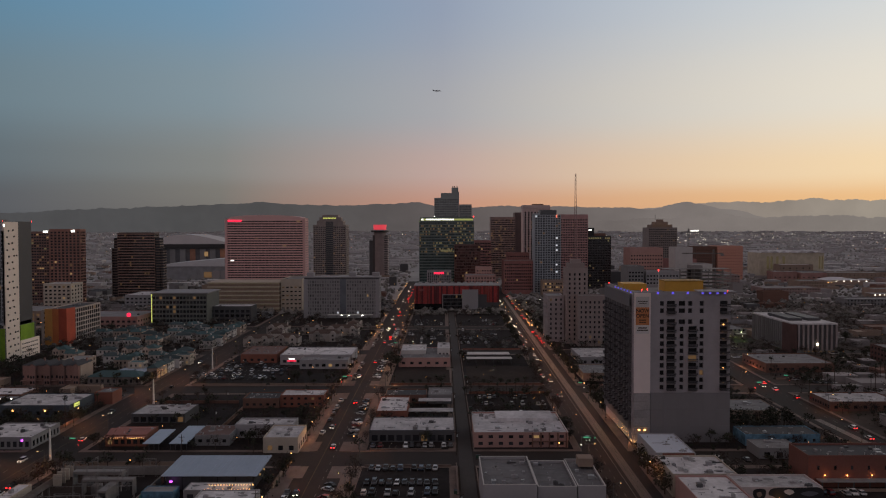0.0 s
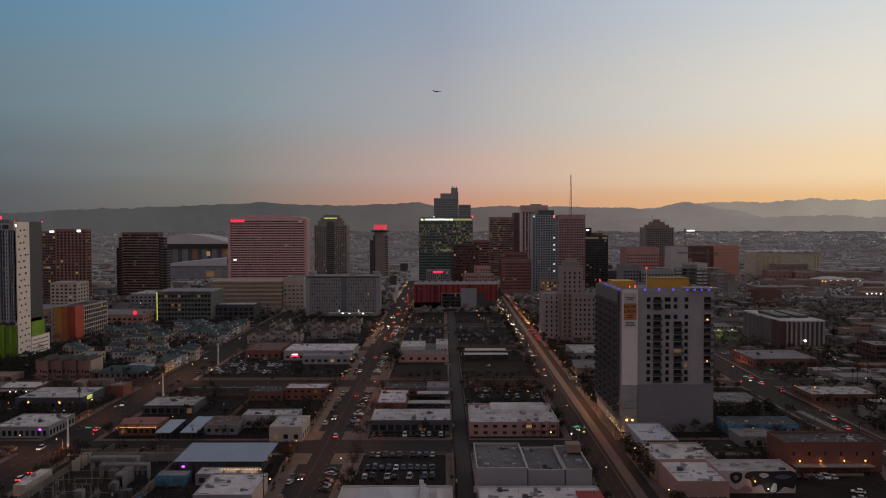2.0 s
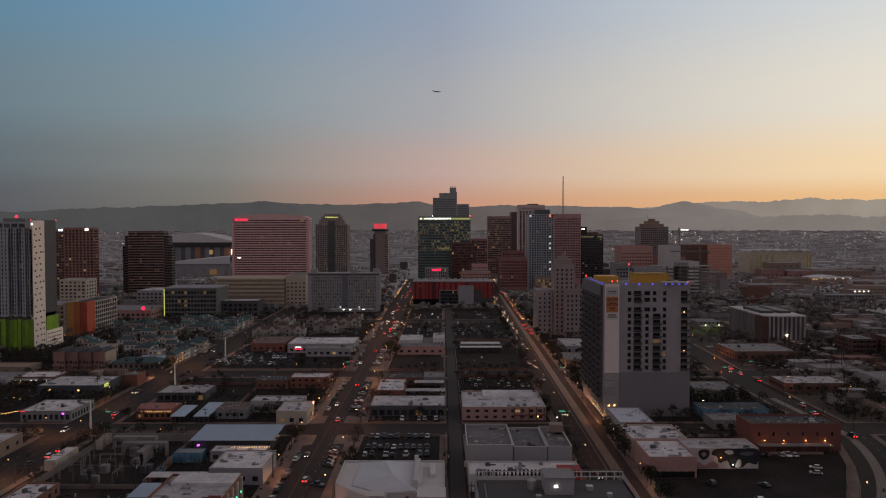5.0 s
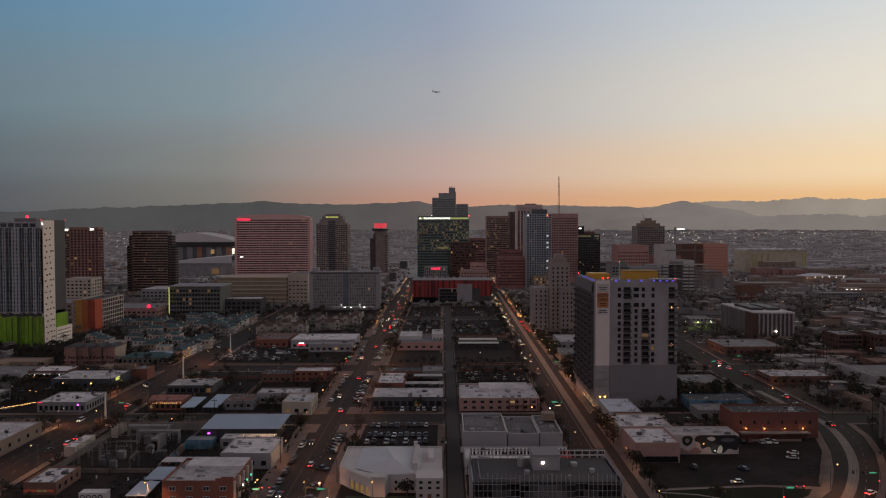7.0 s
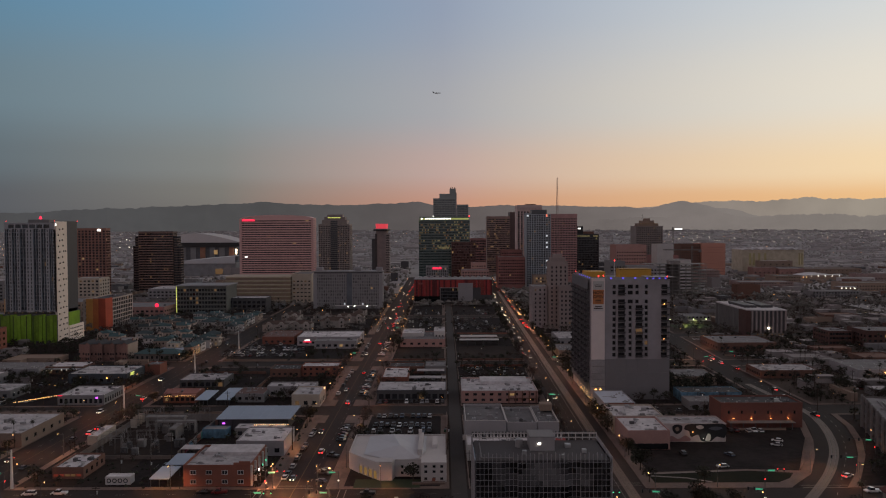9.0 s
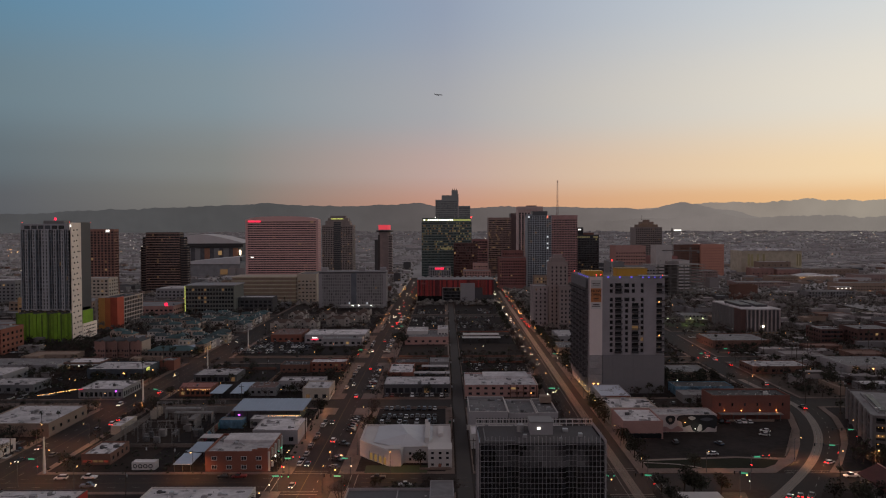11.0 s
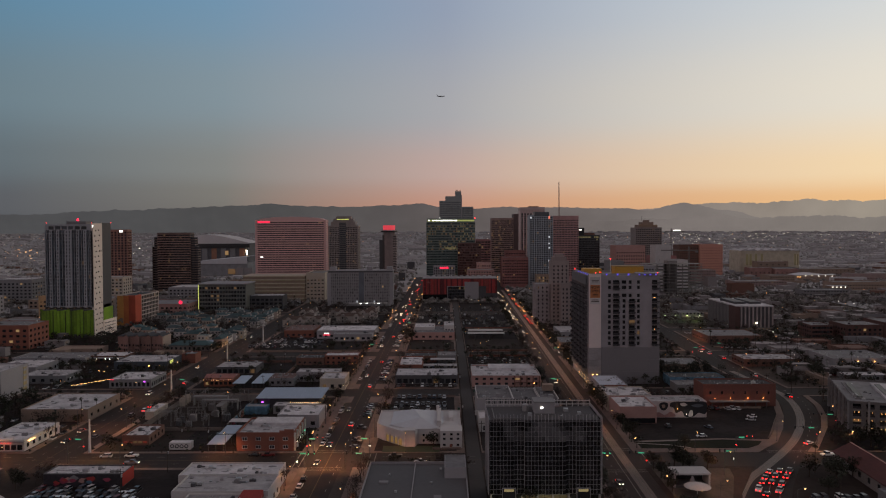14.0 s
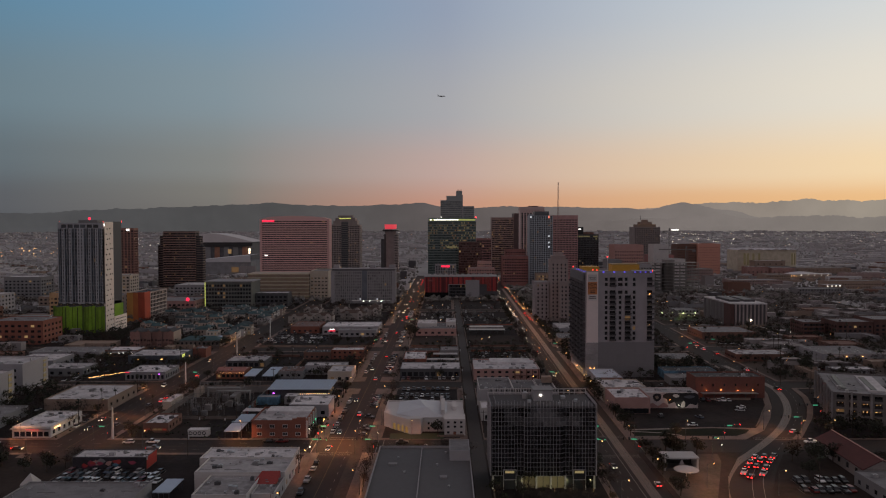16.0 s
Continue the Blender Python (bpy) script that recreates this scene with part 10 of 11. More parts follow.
for i, x, y, s in ((5, 132, 158, 1), (7, 138, 150, 1), (8, 136, 162, 1), (5, 143, 160, 0.9), (7, 148, 158, 0.8), (4, 130, 140, 1), (8, 128, 128, 1.0), (7, 186, 160, 1.1), (5, 196, 150, 1.1), (7, 170, 196, 0.9), (7, -36, 506, 1.1), (7, -31, 502, 0.9), (7, -8.6, 196.8, 0.72), (9, -5, 418, 0.8), (8, -2, 419, 0.9), (8, 1, 351.5, 0.6), (4, -9, 325, 0.8), (7, 85, 172.2 - 3, 1.0), (5, 88, 168, 0.9), (7, 176, 196, 1.1), (5, 184, 192, 1.0), (9, 190, 300, 0.9), (9, 200, 284, 1), (8, 170, 306, 0.9), (9, -60 - 119, 240, 0.8), (8, -177, 251, 0.8), (9, -187, 408, 1), (8, -84, 222.5, 0.9), (9, -81, 224, 0.75), (8, -79.5, 309, 0.6), (9, 238, 470, 1.1), (7, -157, 145, 0.8), (5, -186, 160, 0.9), (7, 90, 166, 0.72), (7, 97, 166.5, 0.74), (5, 79, 300 - 66, 0.6), (5, 76.5, 262, 1), (7, 76, 272, 1.1), (4, 76.4, 284, 1.1), (5, 77, 298, 0.9), (7, 130, 345, 1.1), (5, 140, 348, 1.2), (5, 150, 346, 1.2), (7, 158, 350, 1.0), (7, 222, 335, 1.2)):
    put_tree(i, x, y, s, trng.uniform(0, 360))
for i, x, y, s in ((8, 206, 336, 1.0), (9, 212, 350, 1.1), (8, 214, 420, 1.0), (9, 222, 428, 1.2), (8, 236, 416, 1.0), (9, 243, 424, 1.1), (8, 204, 470, 1.1), (9, 258, 440, 1.0), (8, 262, 452, 1.1), (9, 275, 470, 1.2), (8, 200, 412, 0.9), (9, 250, 350, 1.0), (8, 300, 455, 1.1), (9, 318, 470, 1.0)):
    put_tree(i, x, y, s, trng.uniform(0, 360))
n = 0
while n < 76:
    x, y = trng.uniform(-330, 330), trng.uniform(190, 800)
    if not free(x, y) or (-34 < x < 60 and (250 < y < 330 or 448 < y < 500)):
        continue
    if -165 < x < -96 and 460 < y < 524:
        continue
    put_tree(trng.choices(range(11), (3, 3, 3, 2, 4, 3, 4, 1.5, 1.2, 1, 1))[0], x, y, trng.uniform(0.55, 1.0), trng.uniform(0, 360))
    n += 1

for i, x, y, k in ((2, -162, 152, 0.95), (6, -158, 150, 0.8), (4, -166, 146, 0.8), (2, -170, 155, 0.7)):
    put_tree(i, x, y, k, 40 * i)


# ---- the rest of the city out to the hills ----
def far_house(seed):
    rng = random.Random(seed)
    a, b = rng.uniform(-0.25, 0.25), rng.uniform(-0.2, 0.2)
    plan = ([(-0.5, -0.5), (0.5, -0.5), (0.5, 0.5), (-0.5, 0.5)], [(-0.5, -0.5), (a, -0.5), (a, b), (0.5, b), (0.5, 0.5), (-0.5, 0.5)], [(-0.5, b), (a, b), (a, -0.5), (0.5, -0.5), (0.5, 0.5), (-0.5, 0.5)])[seed % 3]
    g, n = Geo(), len(plan)
    for s, z in ((1, 0), (1, 0.9), (0.955, 0.9), (0.955, 0.8)):
        g.v += [(x * s, y * s, z) for x, y in plan]
    for r in range(3):
        g.f += [(r * n + k, r * n + (k + 1) % n, (r + 1) * n + (k + 1) % n, (r + 1) * n + k) for k in range(n)]
    g.f.append(tuple(range(3 * n, 4 * n)))
    return g


FARM = [far_house(s).mesh("far_building", m) for s, m in enumerate((SHEDM, TAN, ROOFG, BROWN, TAN, GREY, DGREY, SHEDM))]
frng = random.Random(404)


def clear_of(x, y, w, d):
    return not any(a < x + w / 2 and x - w / 2 < b and c < y + d / 2 and y - d / 2 < e for a, b, c, e in FEET)


made = 0
while made < 262:
    y = 330 + 1500 * frng.random() ** 1.15
    half = 0.62 * (y + 140)
    x = frng.uniform(-half, half)
    w, d, h = frng.uniform(10, 34), frng.uniform(9, 24), frng.uniform(3.5, 6.5)
    if y < 840 and -185 < x < 205:
        continue
    if abs(x - central_x(y)) < 12 + w / 2 or abs(x + 48) < 14 + w / 2 or abs(x + 165) < 14 + w / 2 or (y < 1000 and abs(x - 197) < 14 + w / 2):
        continue
    if y > 900 and abs(x) < 430 and frng.random() < 0.4:
        h = frng.uniform(8, 22)
    if not clear_of(x, y, w, d):
        continue
    FEET.append((x - w / 2 - 3, x + w / 2 + 3, y - d / 2 - 3, y + d / 2 + 3))
    o = thing("low_city_building", frng.choice(FARM), None, (x, y, -0.05), 0, "low flat-roofed city building in dusk light", "building", "low city buildings")
    o.scale = (w, d, h / 0.9)
    made += 1

g = Geo()
for _ in range(2800):
    r = 1300 + 2900 * frng.random()
    a = radians(frng.uniform(-36, 36))
    x, y = r * math.sin(a), r * math.cos(a)
    w, d, h = 10 + 55 * frng.random() ** 2, frng.uniform(8, 26), frng.uniform(3.5, 8)
    if not clear_of(x, y, w, d) or abs(x - central_x(y)) < 12 + w / 2 or abs(x + 48) < 14 + w / 2:
        continue
    z = rise(r) - 1
    g.box(x - w / 2, x + w / 2, y - d / 2, y + d / 2, z, z + h)
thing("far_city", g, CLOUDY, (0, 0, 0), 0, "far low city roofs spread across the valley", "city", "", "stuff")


g = Geo()
n = 0
while n < 520:
    y = 330 + 1000 * frng.random()
    x = frng.choice((-1, 1)) * (205 + (0.6 * (y + 150) - 205) * frng.random())
    w, d, h = frng.uniform(4, 16), frng.uniform(4, 12), frng.uniform(2.6, 5)
    n += 1
    if x < 0 and y < 700 and x > -300 and y > 440:
        continue
    if clear_of(x, y, w, d) and free(x, y):
        g.box(x - w / 2, x + w / 2, y - d / 2, y + d / 2, 0.05, h)
        g.box(x - w / 2 - 0.2, x + w / 2 + 0.2, y - d / 2 - 0.2, y + d / 2 + 0.2, h + 0.01, h + 0.35)
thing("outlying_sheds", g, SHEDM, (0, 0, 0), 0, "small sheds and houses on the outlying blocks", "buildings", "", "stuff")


def blob(g, x, y, z, r, rng):
    i = len(g.v)
    for k in range(6):
        t = k * math.pi / 3
        q = r * rng.uniform(0.7, 1.15)
        g.v.append((x + q * math.cos(t), y + q * math.sin(t), z + r * rng.uniform(0.3, 0.7)))
    g.v += [(x + rng.uniform(-.3, .3) * r, y, z + r * rng.uniform(1.1, 1.6)), (x, y, z - 0.3)]
    for k in range(6):
        g.f += [(i + k, i + (k + 1) % 6, i + 6), (i + (k + 1) % 6, i + k, i + 7)]


g, mid = Geo(), Geo()
for _ in range(24000):
    y = 800 + 3300 * frng.random() ** 1.3
    x = frng.uniform(-0.66, 0.66) * (y + 140)
    if y < 1500 and not clear_of(x, y, 4, 4):
        continue
    if abs(x - central_x(y)) < 11 or abs(x + 48) < 13:
        continue
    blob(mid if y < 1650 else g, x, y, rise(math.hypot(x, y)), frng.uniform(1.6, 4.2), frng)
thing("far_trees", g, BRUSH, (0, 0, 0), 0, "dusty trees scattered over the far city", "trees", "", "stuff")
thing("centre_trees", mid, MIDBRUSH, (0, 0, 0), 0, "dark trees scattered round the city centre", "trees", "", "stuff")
# trees past counting among the blocks, and low shrubs along lots and kerbs
def join(kinds_, places, material, name, label):
    """Many copies of a few light meshes in one object."""
    V, F, off = [], [], 0
    base = [(np.array(g.v), g.f) for g in kinds_]
    for k, x, y, z, s, a in places:
        v, f = base[k]
        ca, sa = math.cos(a) * s, math.sin(a) * s
        V.append(np.stack([v[:, 0] * ca - v[:, 1] * sa + x, v[:, 0] * sa + v[:, 1] * ca + y, v[:, 2] * s + z], 1))
        F += [tuple(i + off for i in q) for q in f]
        off += len(v)
    g = Geo()
    g.v, g.f = [tuple(p) for p in np.concatenate(V)], F
    return thing(name, g, material, (0, 0, 0), 0, label, "trees", "", "stuff")


def open_spot(x, y):
    if not free(x, y) or (-34 < x < 60 and (250 < y < 330 or 448 < y < 500)) or (-165 < x < -96 and 460 < y < 524):
        return False
    if (70 < x < 162 and y < 264) or (-152 < x < -60 and y < 170) or (-37 < x < 6 and 184 < y < 203) or (88 < x < 160 and y < 192):
        return False
    return not (-32 < x < 3.8 and 590 < y < 770 and int(y) % 3) and not (120 < x < 160 and 215 < y < 262)


def light_tree(seed, h, wide, bare):
    """A small light tree: trunk and limbs, and a ragged crown of many small leaf clumps or twig sprays."""
    rng = random.Random(seed)
    wood, crown = Geo(), Geo()
    wood.tube((0, 0, 0), (rng.uniform(-.2, .2), 0, h * 0.42), 0.17, 0.1, 4)
    heads = []
    for k in range(6):
        t = k * 1.05 + rng.uniform(-.3, .3)
        q = wide * rng.uniform(0.12, 0.4)
        heads.append((q * math.cos(t), q * math.sin(t), h * rng.uniform(0.52, 0.86)))
        wood.tube((0, 0, h * 0.36), heads[-1], 0.08, 0.03, 3)
    for _ in range(84 if bare else 96):
        hx, hy, hz = rng.choice(heads)
        c = Vector((rng.gauss(0, 1), rng.gauss(0, 1), rng.gauss(0, 0.75))) * wide * 0.13 + Vector((hx, hy, hz))
        u = Vector((rng.uniform(-1, 1), rng.uniform(-1, 1), rng.uniform(-.6, 1))).normalized()
        v = u.orthogonal().normalized()
        v.rotate(Matrix.Rotation(rng.uniform(0, 6.28), 3, u))
        a, b = (rng.uniform(0.5, 1.0), rng.uniform(0.07, 0.16)) if bare else (rng.uniform(0.3, 0.65), rng.uniform(0.22, 0.45))
        crown.poly([c - u * a - v * b * 0.4, c + v * b - u * a * 0.2, c + u * a, c - v * b])
    return wood, crown


light_bare = [light_tree(s, 6.5, 6.0, True) for s in (21, 22, 23, 24)]
light_leaf = [light_tree(s, h, w, False) for s, h, w in ((31, 5, 5.0), (32, 6.5, 5.5), (33, 8, 4.5), (34, 4, 4.5))]
spots = []
while len(spots) < 4600:
    y = 95 + 800 * frng.random()
    x = frng.uniform(-0.62, 0.62) * (y + 160)
    grove = noise.noise((x * 0.018, y * 0.018, 2.0)) + (0.25 if x > 75 or x < -178 else -0.12) + (0.3 if x > 225 and 290 < y < 600 else 0) + (0.35 if -300 < x < -178 and 450 < y < 690 else 0)
    if grove > frng.uniform(-0.25, 0.3) and open_spot(x, y):
        spots.append((x, y))
edge = []
for cy in (179.5, 303.5, 434, 563.5, 700, 830):
    x = -0.6 * (cy + 140)
    while x < 0.6 * (cy + 140):
        for o in (-11.8, 11.8):
            if frng.random() < 0.42 and open_spot(x, cy + o):
                edge.append((x + frng.uniform(-2, 2), cy + o))
        x += 7
for x in (-190.5, -205, -220, -235, -250, -265, -281):
    y = 494 + frng.uniform(0, 6)
    while y < 690:
        if not 553 < y < 574:
            spots.append((x + frng.uniform(-2.4, 2.4), y))
        y += frng.uniform(2.6, 6.5)
spots += edge
frng.shuffle(spots)
half = len(spots) * 9 // 20
bare = [(frng.randrange(4), x, y, 0.1, frng.uniform(0.55, 1.15), frng.uniform(0, 6.28)) for x, y in spots[:half]]
leafy = [(frng.randrange(4), x, y, 0.1, frng.uniform(0.5, 1.1), frng.uniform(0, 6.28)) for x, y in spots[half:]]
join([g for g, c in light_bare], bare, BARK, "neighbourhood_trunks", "trunks and limbs of bare neighbourhood trees")
join([c for g, c in light_bare], bare, TWIG, "neighbourhood_twigs", "reddish bare twigs of neighbourhood trees")
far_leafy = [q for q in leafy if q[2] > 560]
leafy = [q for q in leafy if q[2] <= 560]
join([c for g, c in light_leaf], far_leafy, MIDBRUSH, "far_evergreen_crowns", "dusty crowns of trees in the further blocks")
join([g for g, c in light_leaf], leafy, BARK, "evergreen_trunks", "trunks of neighbourhood evergreen trees")
join([c for g, c in light_leaf], leafy, LEAF, "evergreen_crowns", "dark leaves of neighbourhood evergreen trees")
g = Geo()
n = 0
while n < 2600:
    y = 189 + 560 * frng.random() ** 1.2
    x = frng.uniform(-0.58, 0.58) * (y + 150)
    if open_spot(x, y):
        blob(g, x, y, 0.1, frng.uniform(0.3, 1.0), frng)
        n += 1
thing("shrubs", g, LEAF, (0, 0, 0), 0, "low dark shrubs and weeds on the lots", "shrubs", "", "stuff")


def yard_wall(x0, y0, x1, y1, h, material):
    w, d = max(abs(x1 - x0), 0.25), max(abs(y1 - y0), 0.25)
    ob = thing("yard_wall", Geo().box(-w / 2, w / 2, -d / 2, d / 2, 0, h), material, ((x0 + x1) / 2, (y0 + y1) / 2, 0.15), 0, "low block wall along a yard", "wall", "yard walls")
    part("coping", Geo().box(-w / 2 - 0.06, w / 2 + 0.06, -d / 2 - 0.06, d / 2 + 0.06, h, h + 0.1), CONCRETE, ob)


for x0, y0, x1, y1, h, m in ((13.5, 432 - 10, 56, 422, 1.4, BRICK), (-32, 446, 3.5, 446, 1.2, BROWN), (14, 446, 58, 446, 1.2, BROWN), (-104, 446, -62, 446, 1.2, TAN), (-150, 445.5, -106, 445.5, 1.2, TAN), (-104, 340, -104, 385, 1.8, BROWN), (-32, 296 - 3, 2, 293, 0.7, CONCRETE), (-32, 314.5, -2, 314.5, 0.7, CONCRETE), (3.9, 245, 3.9, 292, 1.8, BROWN), (-32, 243, 3, 243, 1.8, TAN), (-150, 293, -106, 293, 2.2, TAN), (-60.5 - 2, 268, -62.5, 290, 1.8, TAN), (-62.5, 352, -62.5, 385, 1.2, BROWN), (-62, 410, -104, 410, 1.6, BROWN), (-150, 400, -110, 400, 1.6, BROWN), (126, 264, 158, 264, 1.0, TAN), (80, 312, 80, 325, 1.2, BROWN), (203, 400, 245, 400, 1.6, BROWN), (203, 460, 245, 460, 1.2, TAN), (-176.6 - 3, 345, -179.6, 368, 1.4, BROWN), (-250, 300, -180, 300 - 8, 1.2, TAN), (-32, 556 - 4, 3, 552, 1.4, BRICK), (-60.5 - 2, 455, -62.5, 492, 1.4, BROWN), (-32, 575, 3, 575, 0.9, BRICK), (14, 575, 58, 575, 0.9, BRICK)):
    yard_wall(x0, y0, x1, y1, h, m)


def bin_box(x, y, rz):
    ob = thing("refuse_container", Geo().prism([(-0.9, -0.6), (0.9, -0.6), (0.9, 0.6), (-0.9, 0.6)], 0.1, 1.2), surf("bin_green", (0.03, 0.07, 0.045), 0.6), (x, y, 0.16), rz, "dark green steel refuse container by the alley", "refuse container", "refuse containers")
    part("lid", Geo().box(-0.95, 0.95, -0.65, 0.65, 1.2, 1.28), BLACK, ob)


for k in range(9):
    bin_box(3.2 if k % 2 else 13, 222 + 41 * k, 90 * (k % 2))


def lights(name, n, lo, hi, pw, a0, a1, s0, s1, material, label, seed, z0=4, z1=9):
    rng = random.Random(seed)
    g = Geo()
    for _ in range(n):
        r = lo + (hi - lo) * rng.random() ** pw
        a = radians(rng.uniform(a0, a1))
        x, y = r * math.sin(a), r * math.cos(a)
        if y < 1500 and not clear_of(x, y, 1, 1) or (y < 850 and not free(x, y)):
            continue
        z = rise(r) + rng.uniform(z0, z1)
        s = rng.uniform(s0, s1) * (0.45 + r / 2600)
        g.v += [(x - s, y, z), (x + s, y, z), (x, y - s, z), (x, y + s, z), (x, y, z - s), (x, y, z + s)]
        k = len(g.v) - 6
        g.f += [(k, k + 2, k + 5), (k + 2, k + 1, k + 5), (k + 1, k + 3, k + 5), (k + 3, k, k + 5), (k + 2, k, k + 4), (k + 1, k + 2, k + 4), (k + 3, k + 1, k + 4), (k, k + 3, k + 4)]
    thing(name, g, material, (0, 0, 0), 0, label, "lights", "", "stuff")


WLIGHT = glow("far_white_light", (1.0, 0.9, 0.75), 3.0)
OLIGHT = glow("far_amber_light", (1.0, 0.5, 0.2), 3.0)
lights("far_white_lights", 130, 1300, 3700, 0.6, -36, 36, 0.2, 0.6, WLIGHT, "far white street and yard lights", 1)
lights("far_amber_lights", 230, 900, 3700, 0.7, -36, 36, 0.2, 0.55, OLIGHT, "far amber street lights", 2)
lights("valley_lights", 300, 2750, 3700, 0.9, 15, 36, 0.2, 0.8, WLIGHT, "dense white lights of the western valley", 3)
lights("airport_lights", 70, 2250, 2700, 1, -36, -27, 0.4, 1.2, OLIGHT, "amber airfield lights", 4)
lights("airport_lights_white", 60, 2300, 3300, 1, -24, -18, 0.3, 0.8, WLIGHT, "white airfield lights", 5)
lights("near_amber_lights", 560, 300, 1000, 1, -36, 33, 0.12, 0.34, SODIUM, "amber porch and yard lamps of the side blocks", 6, 2.5, 5)
# yard lit in yellow-green beside the finned offices
sheet("lawn", [(212, 608), (256, 608), (256, 632), (212, 632)], 0.19, GRASS, "floodlit lawn beside low offices", "ground", 0.12)
for x in (216, 226, 238, 250):
    yl = thing("yard_lamp", Geo().cyl(0, 0, 0, 4.2, 0.08, n=6), DGREY, (x, 633.5, 0.15), 0, "yard lamp with a yellow-green glow on a post", "lamp", "yard lamps")
    part("lamp_head", Geo().cyl(0, 0, 4.2, 4.8, 0.4, 0.3, 8), glow("yard_lamp_glow", (0.85, 1.0, 0.45), 8) if "yard_lamp_glow" not in MATS else MATS["yard_lamp_glow"], yl)
li = bpy.data.lights.new("yard_lamp_light", "SPOT")
li.energy, li.color, li.spot_size, li.spot_blend, li.shadow_soft_size = 9000, (0.8, 1.0, 0.25), radians(150), 0.6, 0.4
new("yard_lamp_light", li).matrix_basis = pose(234, 620, 9)
lights("near_white_lights", 240, 300, 1000, 1, -36, 33, 0.12, 0.32, LED, "white yard lamps of the side blocks", 7, 2.5, 6)


def road_lights(name, n, xs, y0, y1, material, label, seed, s):
    """Small points of far traffic along a street."""
    rng = random.Random(seed)
    g = Geo()
    for _ in range(n):
        y = y0 + (y1 - y0) * rng.random()
        x, z = xs(y) + rng.uniform(-1, 1), rng.uniform(0.6, 1.2)
        for dx in (-0.7, 0.7):
            g.box(x + dx - s, x + dx + s, y - 0.1, y + 0.1, z - s, z + s)
    thing(name, g, material, (0, 0, 0), 0, label, "lights", "", "stuff")


road_lights("far_headlights", 26, lambda y: central_x(y) - 6, 640, 1300, HEAD, "headlights of far traffic on the avenue", 11, 0.17)
road_lights("far_tail_lights", 14, lambda y: central_x(y) + 7.5, 560, 1300, TAIL, "tail lights of far traffic on the avenue", 12, 0.2)
road_lights("far_headlights", 12, lambda y: -51, 600, 1200, HEAD, "headlights of far traffic on the side street", 13, 0.16)
road_lights("far_tail_lights", 16, lambda y: -45, 560, 1200, TAIL, "tail lights of far traffic on the side street", 14, 0.17)
road_lights("far_street_lamps", 60, lambda y: -60 if int(y) % 2 else -36, 620, 1250, SODIUM, "amber lamps along the far side street", 15, 0.14)
road_lights("far_street_lamps", 60, lambda y: central_x(y) + (10 if int(y) % 2 else -10), 700, 1300, SODIUM, "amber lamps along the far avenue", 16, 0.14)
# further parked cars past counting, in the outlying lots
body, top = Geo(), Geo()
body.box(-0.9, 0.9, -2.25, 2.25, 0.3, 0.82)
body.v = [(x * (1 if z < 0.5 else 0.94), y * (1 if z < 0.5 else 0.97), z) for x, y, z in body.v]
top.v = [(-0.84, -1.9, 0.82), (0.84, -1.9, 0.82), (0.84, 1.1, 0.82), (-0.84, 1.1, 0.82), (-0.66, -1.2, 1.42), (0.66, -1.2, 1.42), (0.66, 0.4, 1.42), (-0.66, 0.4, 1.42)]
top.f = [(0, 1, 5, 4), (1, 2, 6, 5), (2, 3, 7, 6), (3, 0, 4, 7), (4, 5, 6, 7)]
lots = []
for _ in range(150):
    y = 195 + 640 * frng.random() ** 1.2
    x = frng.choice((-1, 1)) * frng.uniform(182, max(215, 0.56 * (y + 140)))
    if x > 0:
        x += 22
    for k in range(frng.randrange(4, 12)):
        if frng.random() < 0.7 and free(x + 2.8 * k, y):
            lots.append((0, x + 2.8 * k, y, 0.12, 1.0, frng.choice((0, math.pi))))
for i, (mt, lab) in enumerate(((PAINTS[0], "white cars parked in outlying lots"), (PAINTS[1], "silver cars parked in outlying lots"), (PAINTS[3], "dark cars parked in outlying lots"))):
    join([body], lots[i::3], mt, "outlying_cars", lab)
join([top], lots, GLASS, "outlying_car_glass", "dark glass of cars parked in outlying lots")


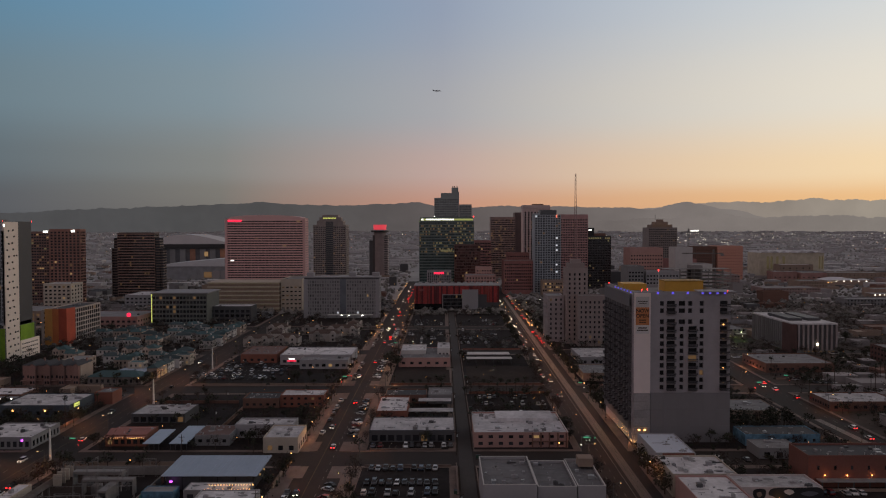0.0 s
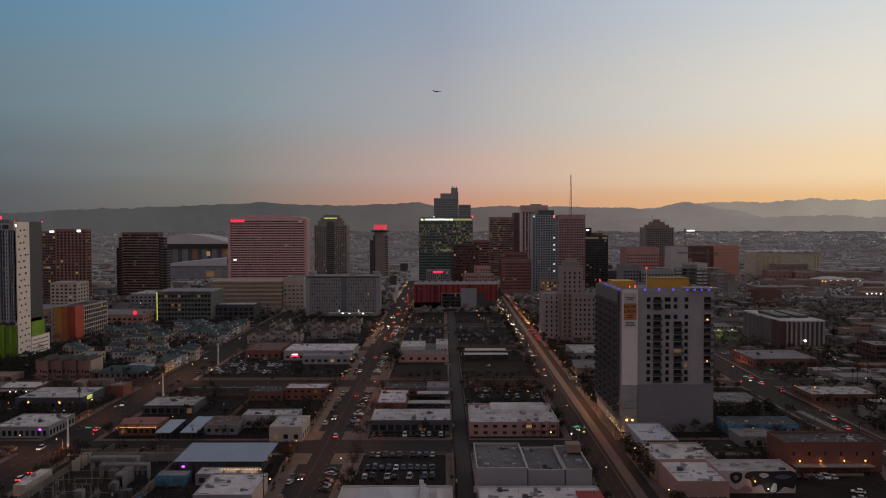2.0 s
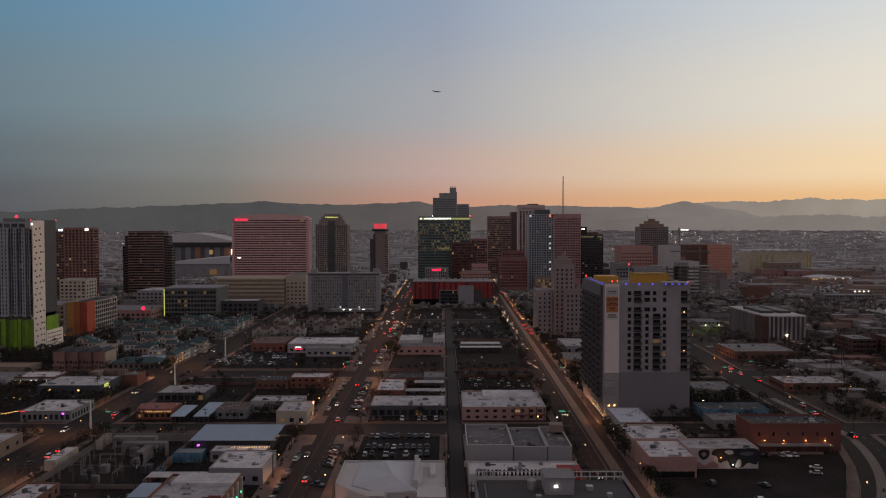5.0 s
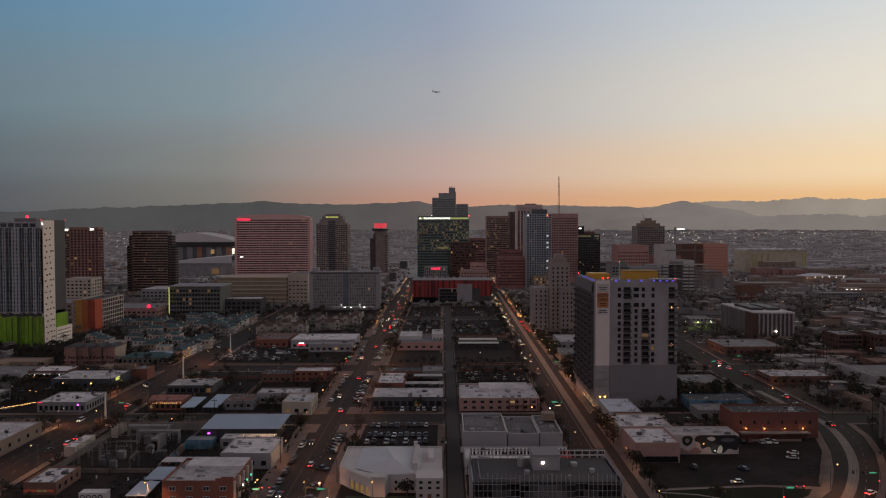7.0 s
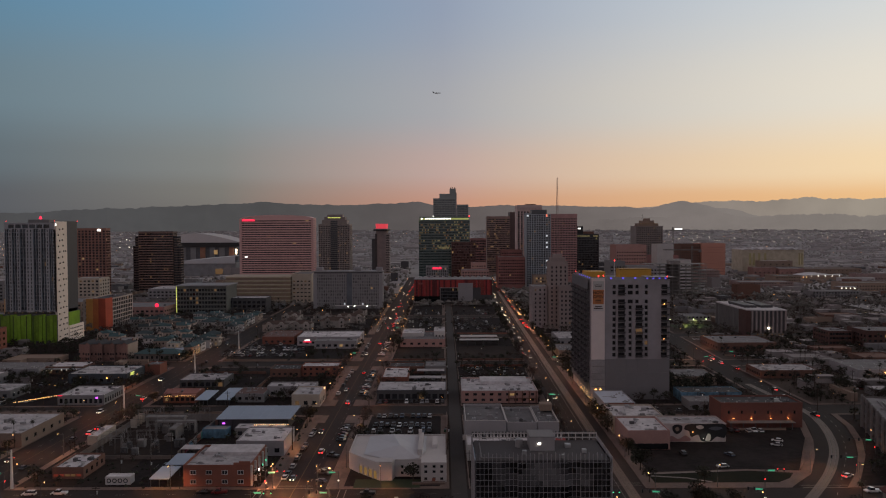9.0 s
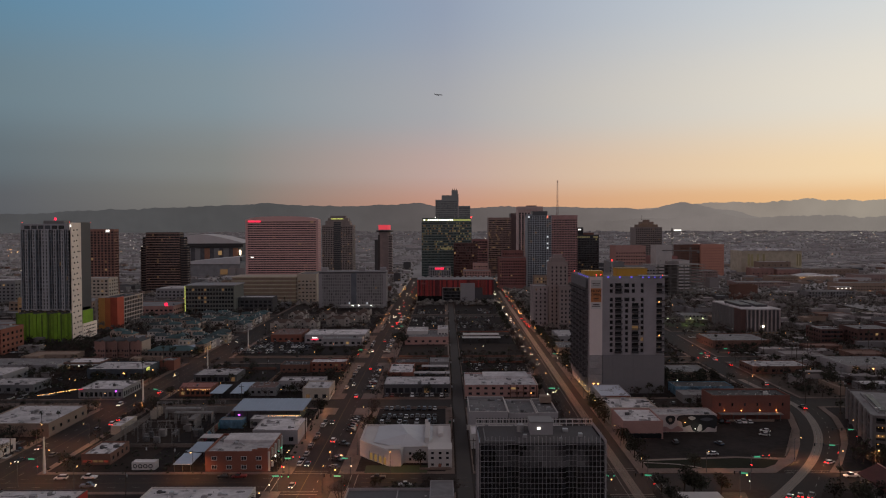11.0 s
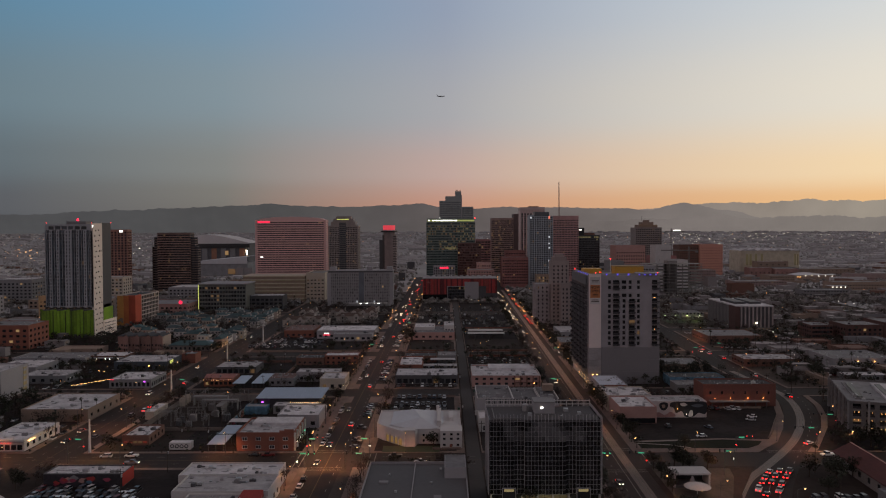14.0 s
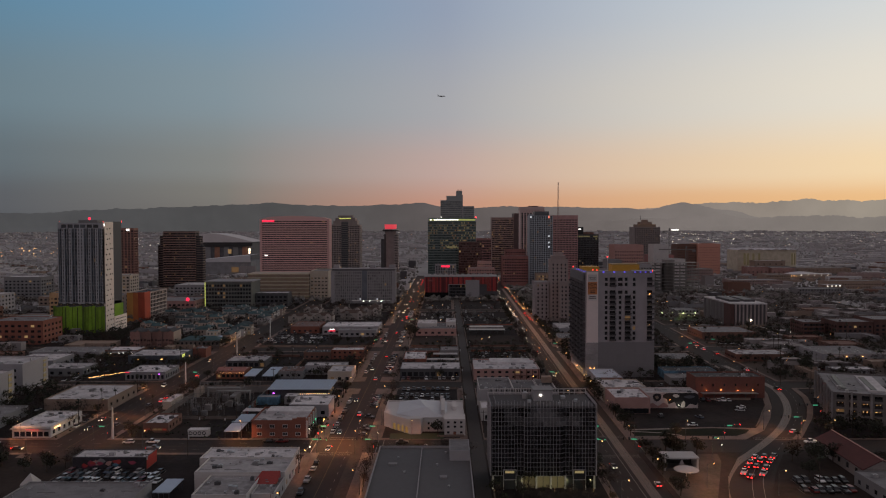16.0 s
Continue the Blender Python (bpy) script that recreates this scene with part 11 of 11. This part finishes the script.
def crane(x, y, h, jib, rz):
    g = Geo()
    for s, t in ((-1, -1), (1, -1), (1, 1), (-1, 1)):
        g.tube((s, t, 0), (s, t, h), 0.2, 0.2, 4)
    for k in range(int(h / 4)):
        g.tube((-1, -1, 4 * k), (1, -1, 4 * k + 4), 0.14, 0.14, 3).tube((1, -1, 4 * k), (1, 1, 4 * k + 4), 0.14, 0.14, 3)
    ob = thing("tower_crane", g, surf("crane_grey", (0.16, 0.15, 0.14), 0.6), (x, y, 0), rz, "tower crane standing over a building site", "crane")
    part("jib", Geo().box(-12, jib, -0.8, 0.8, h, h + 1.4).box(-1, 1, -1, 1, h + 1.4, h + 6), MATS["crane_grey"], ob)
    part("counterweight", Geo().box(-13, -9, -1.2, 1.2, h - 2.5, h), GREY, ob)
    return ob


c1 = crane(402, 1240, 84, 24, 0)
part("lit_banner", Geo().box(3, 16, -1.1, -0.85, 85.6, 87.6), WHITESIGN, c1, "bright white jib sign")
crane(352, 985, 58, 40, 175)


def airliner():
    g = Geo()
    secs = ((-18, 0.3, 0.6), (-14, 1.2, 0.3), (-8, 1.9, 0), (10, 1.9, 0), (15, 1.6, 0), (18, 0.5, -0.3))
    for (xa, ra, za), (xb, rb, zb) in zip(secs[:-1], secs[1:]):
        g.tube((xa, 0, za), (xb, 0, zb), ra, rb, 10)
    mt = surf("aircraft_paint", (0.12, 0.12, 0.13), 0.5)
    ob = thing("airliner", g, mt, (-24, 3300, 683), 8, "small dark airliner crossing the evening sky", "aeroplane")
    for s in (-1, 1):
        part("wing", Geo().prism([(-3, s * 1.5), (3.5, s * 1.5), (-4.5, s * 17), (-6.5, s * 17)][::s], -0.6, -0.2), mt, ob)
        part("engine", Geo().tube((-1, s * 5.5, -1.6), (2.6, s * 5.5, -1.6), 1.0, 1.1, 8), mt, ob)
        part("tailplane", Geo().prism([(-17, s * 0.5), (-14, s * 0.5), (-17.5, s * 6), (-18.5, s * 6)][::s], 0.8, 1.0), mt, ob)
    part("fin", Geo().poly([(-17.5, 0, 1), (-13, 0, 1.5), (-17, 0, 7), (-19, 0, 7)]), mt, ob)


airliner()
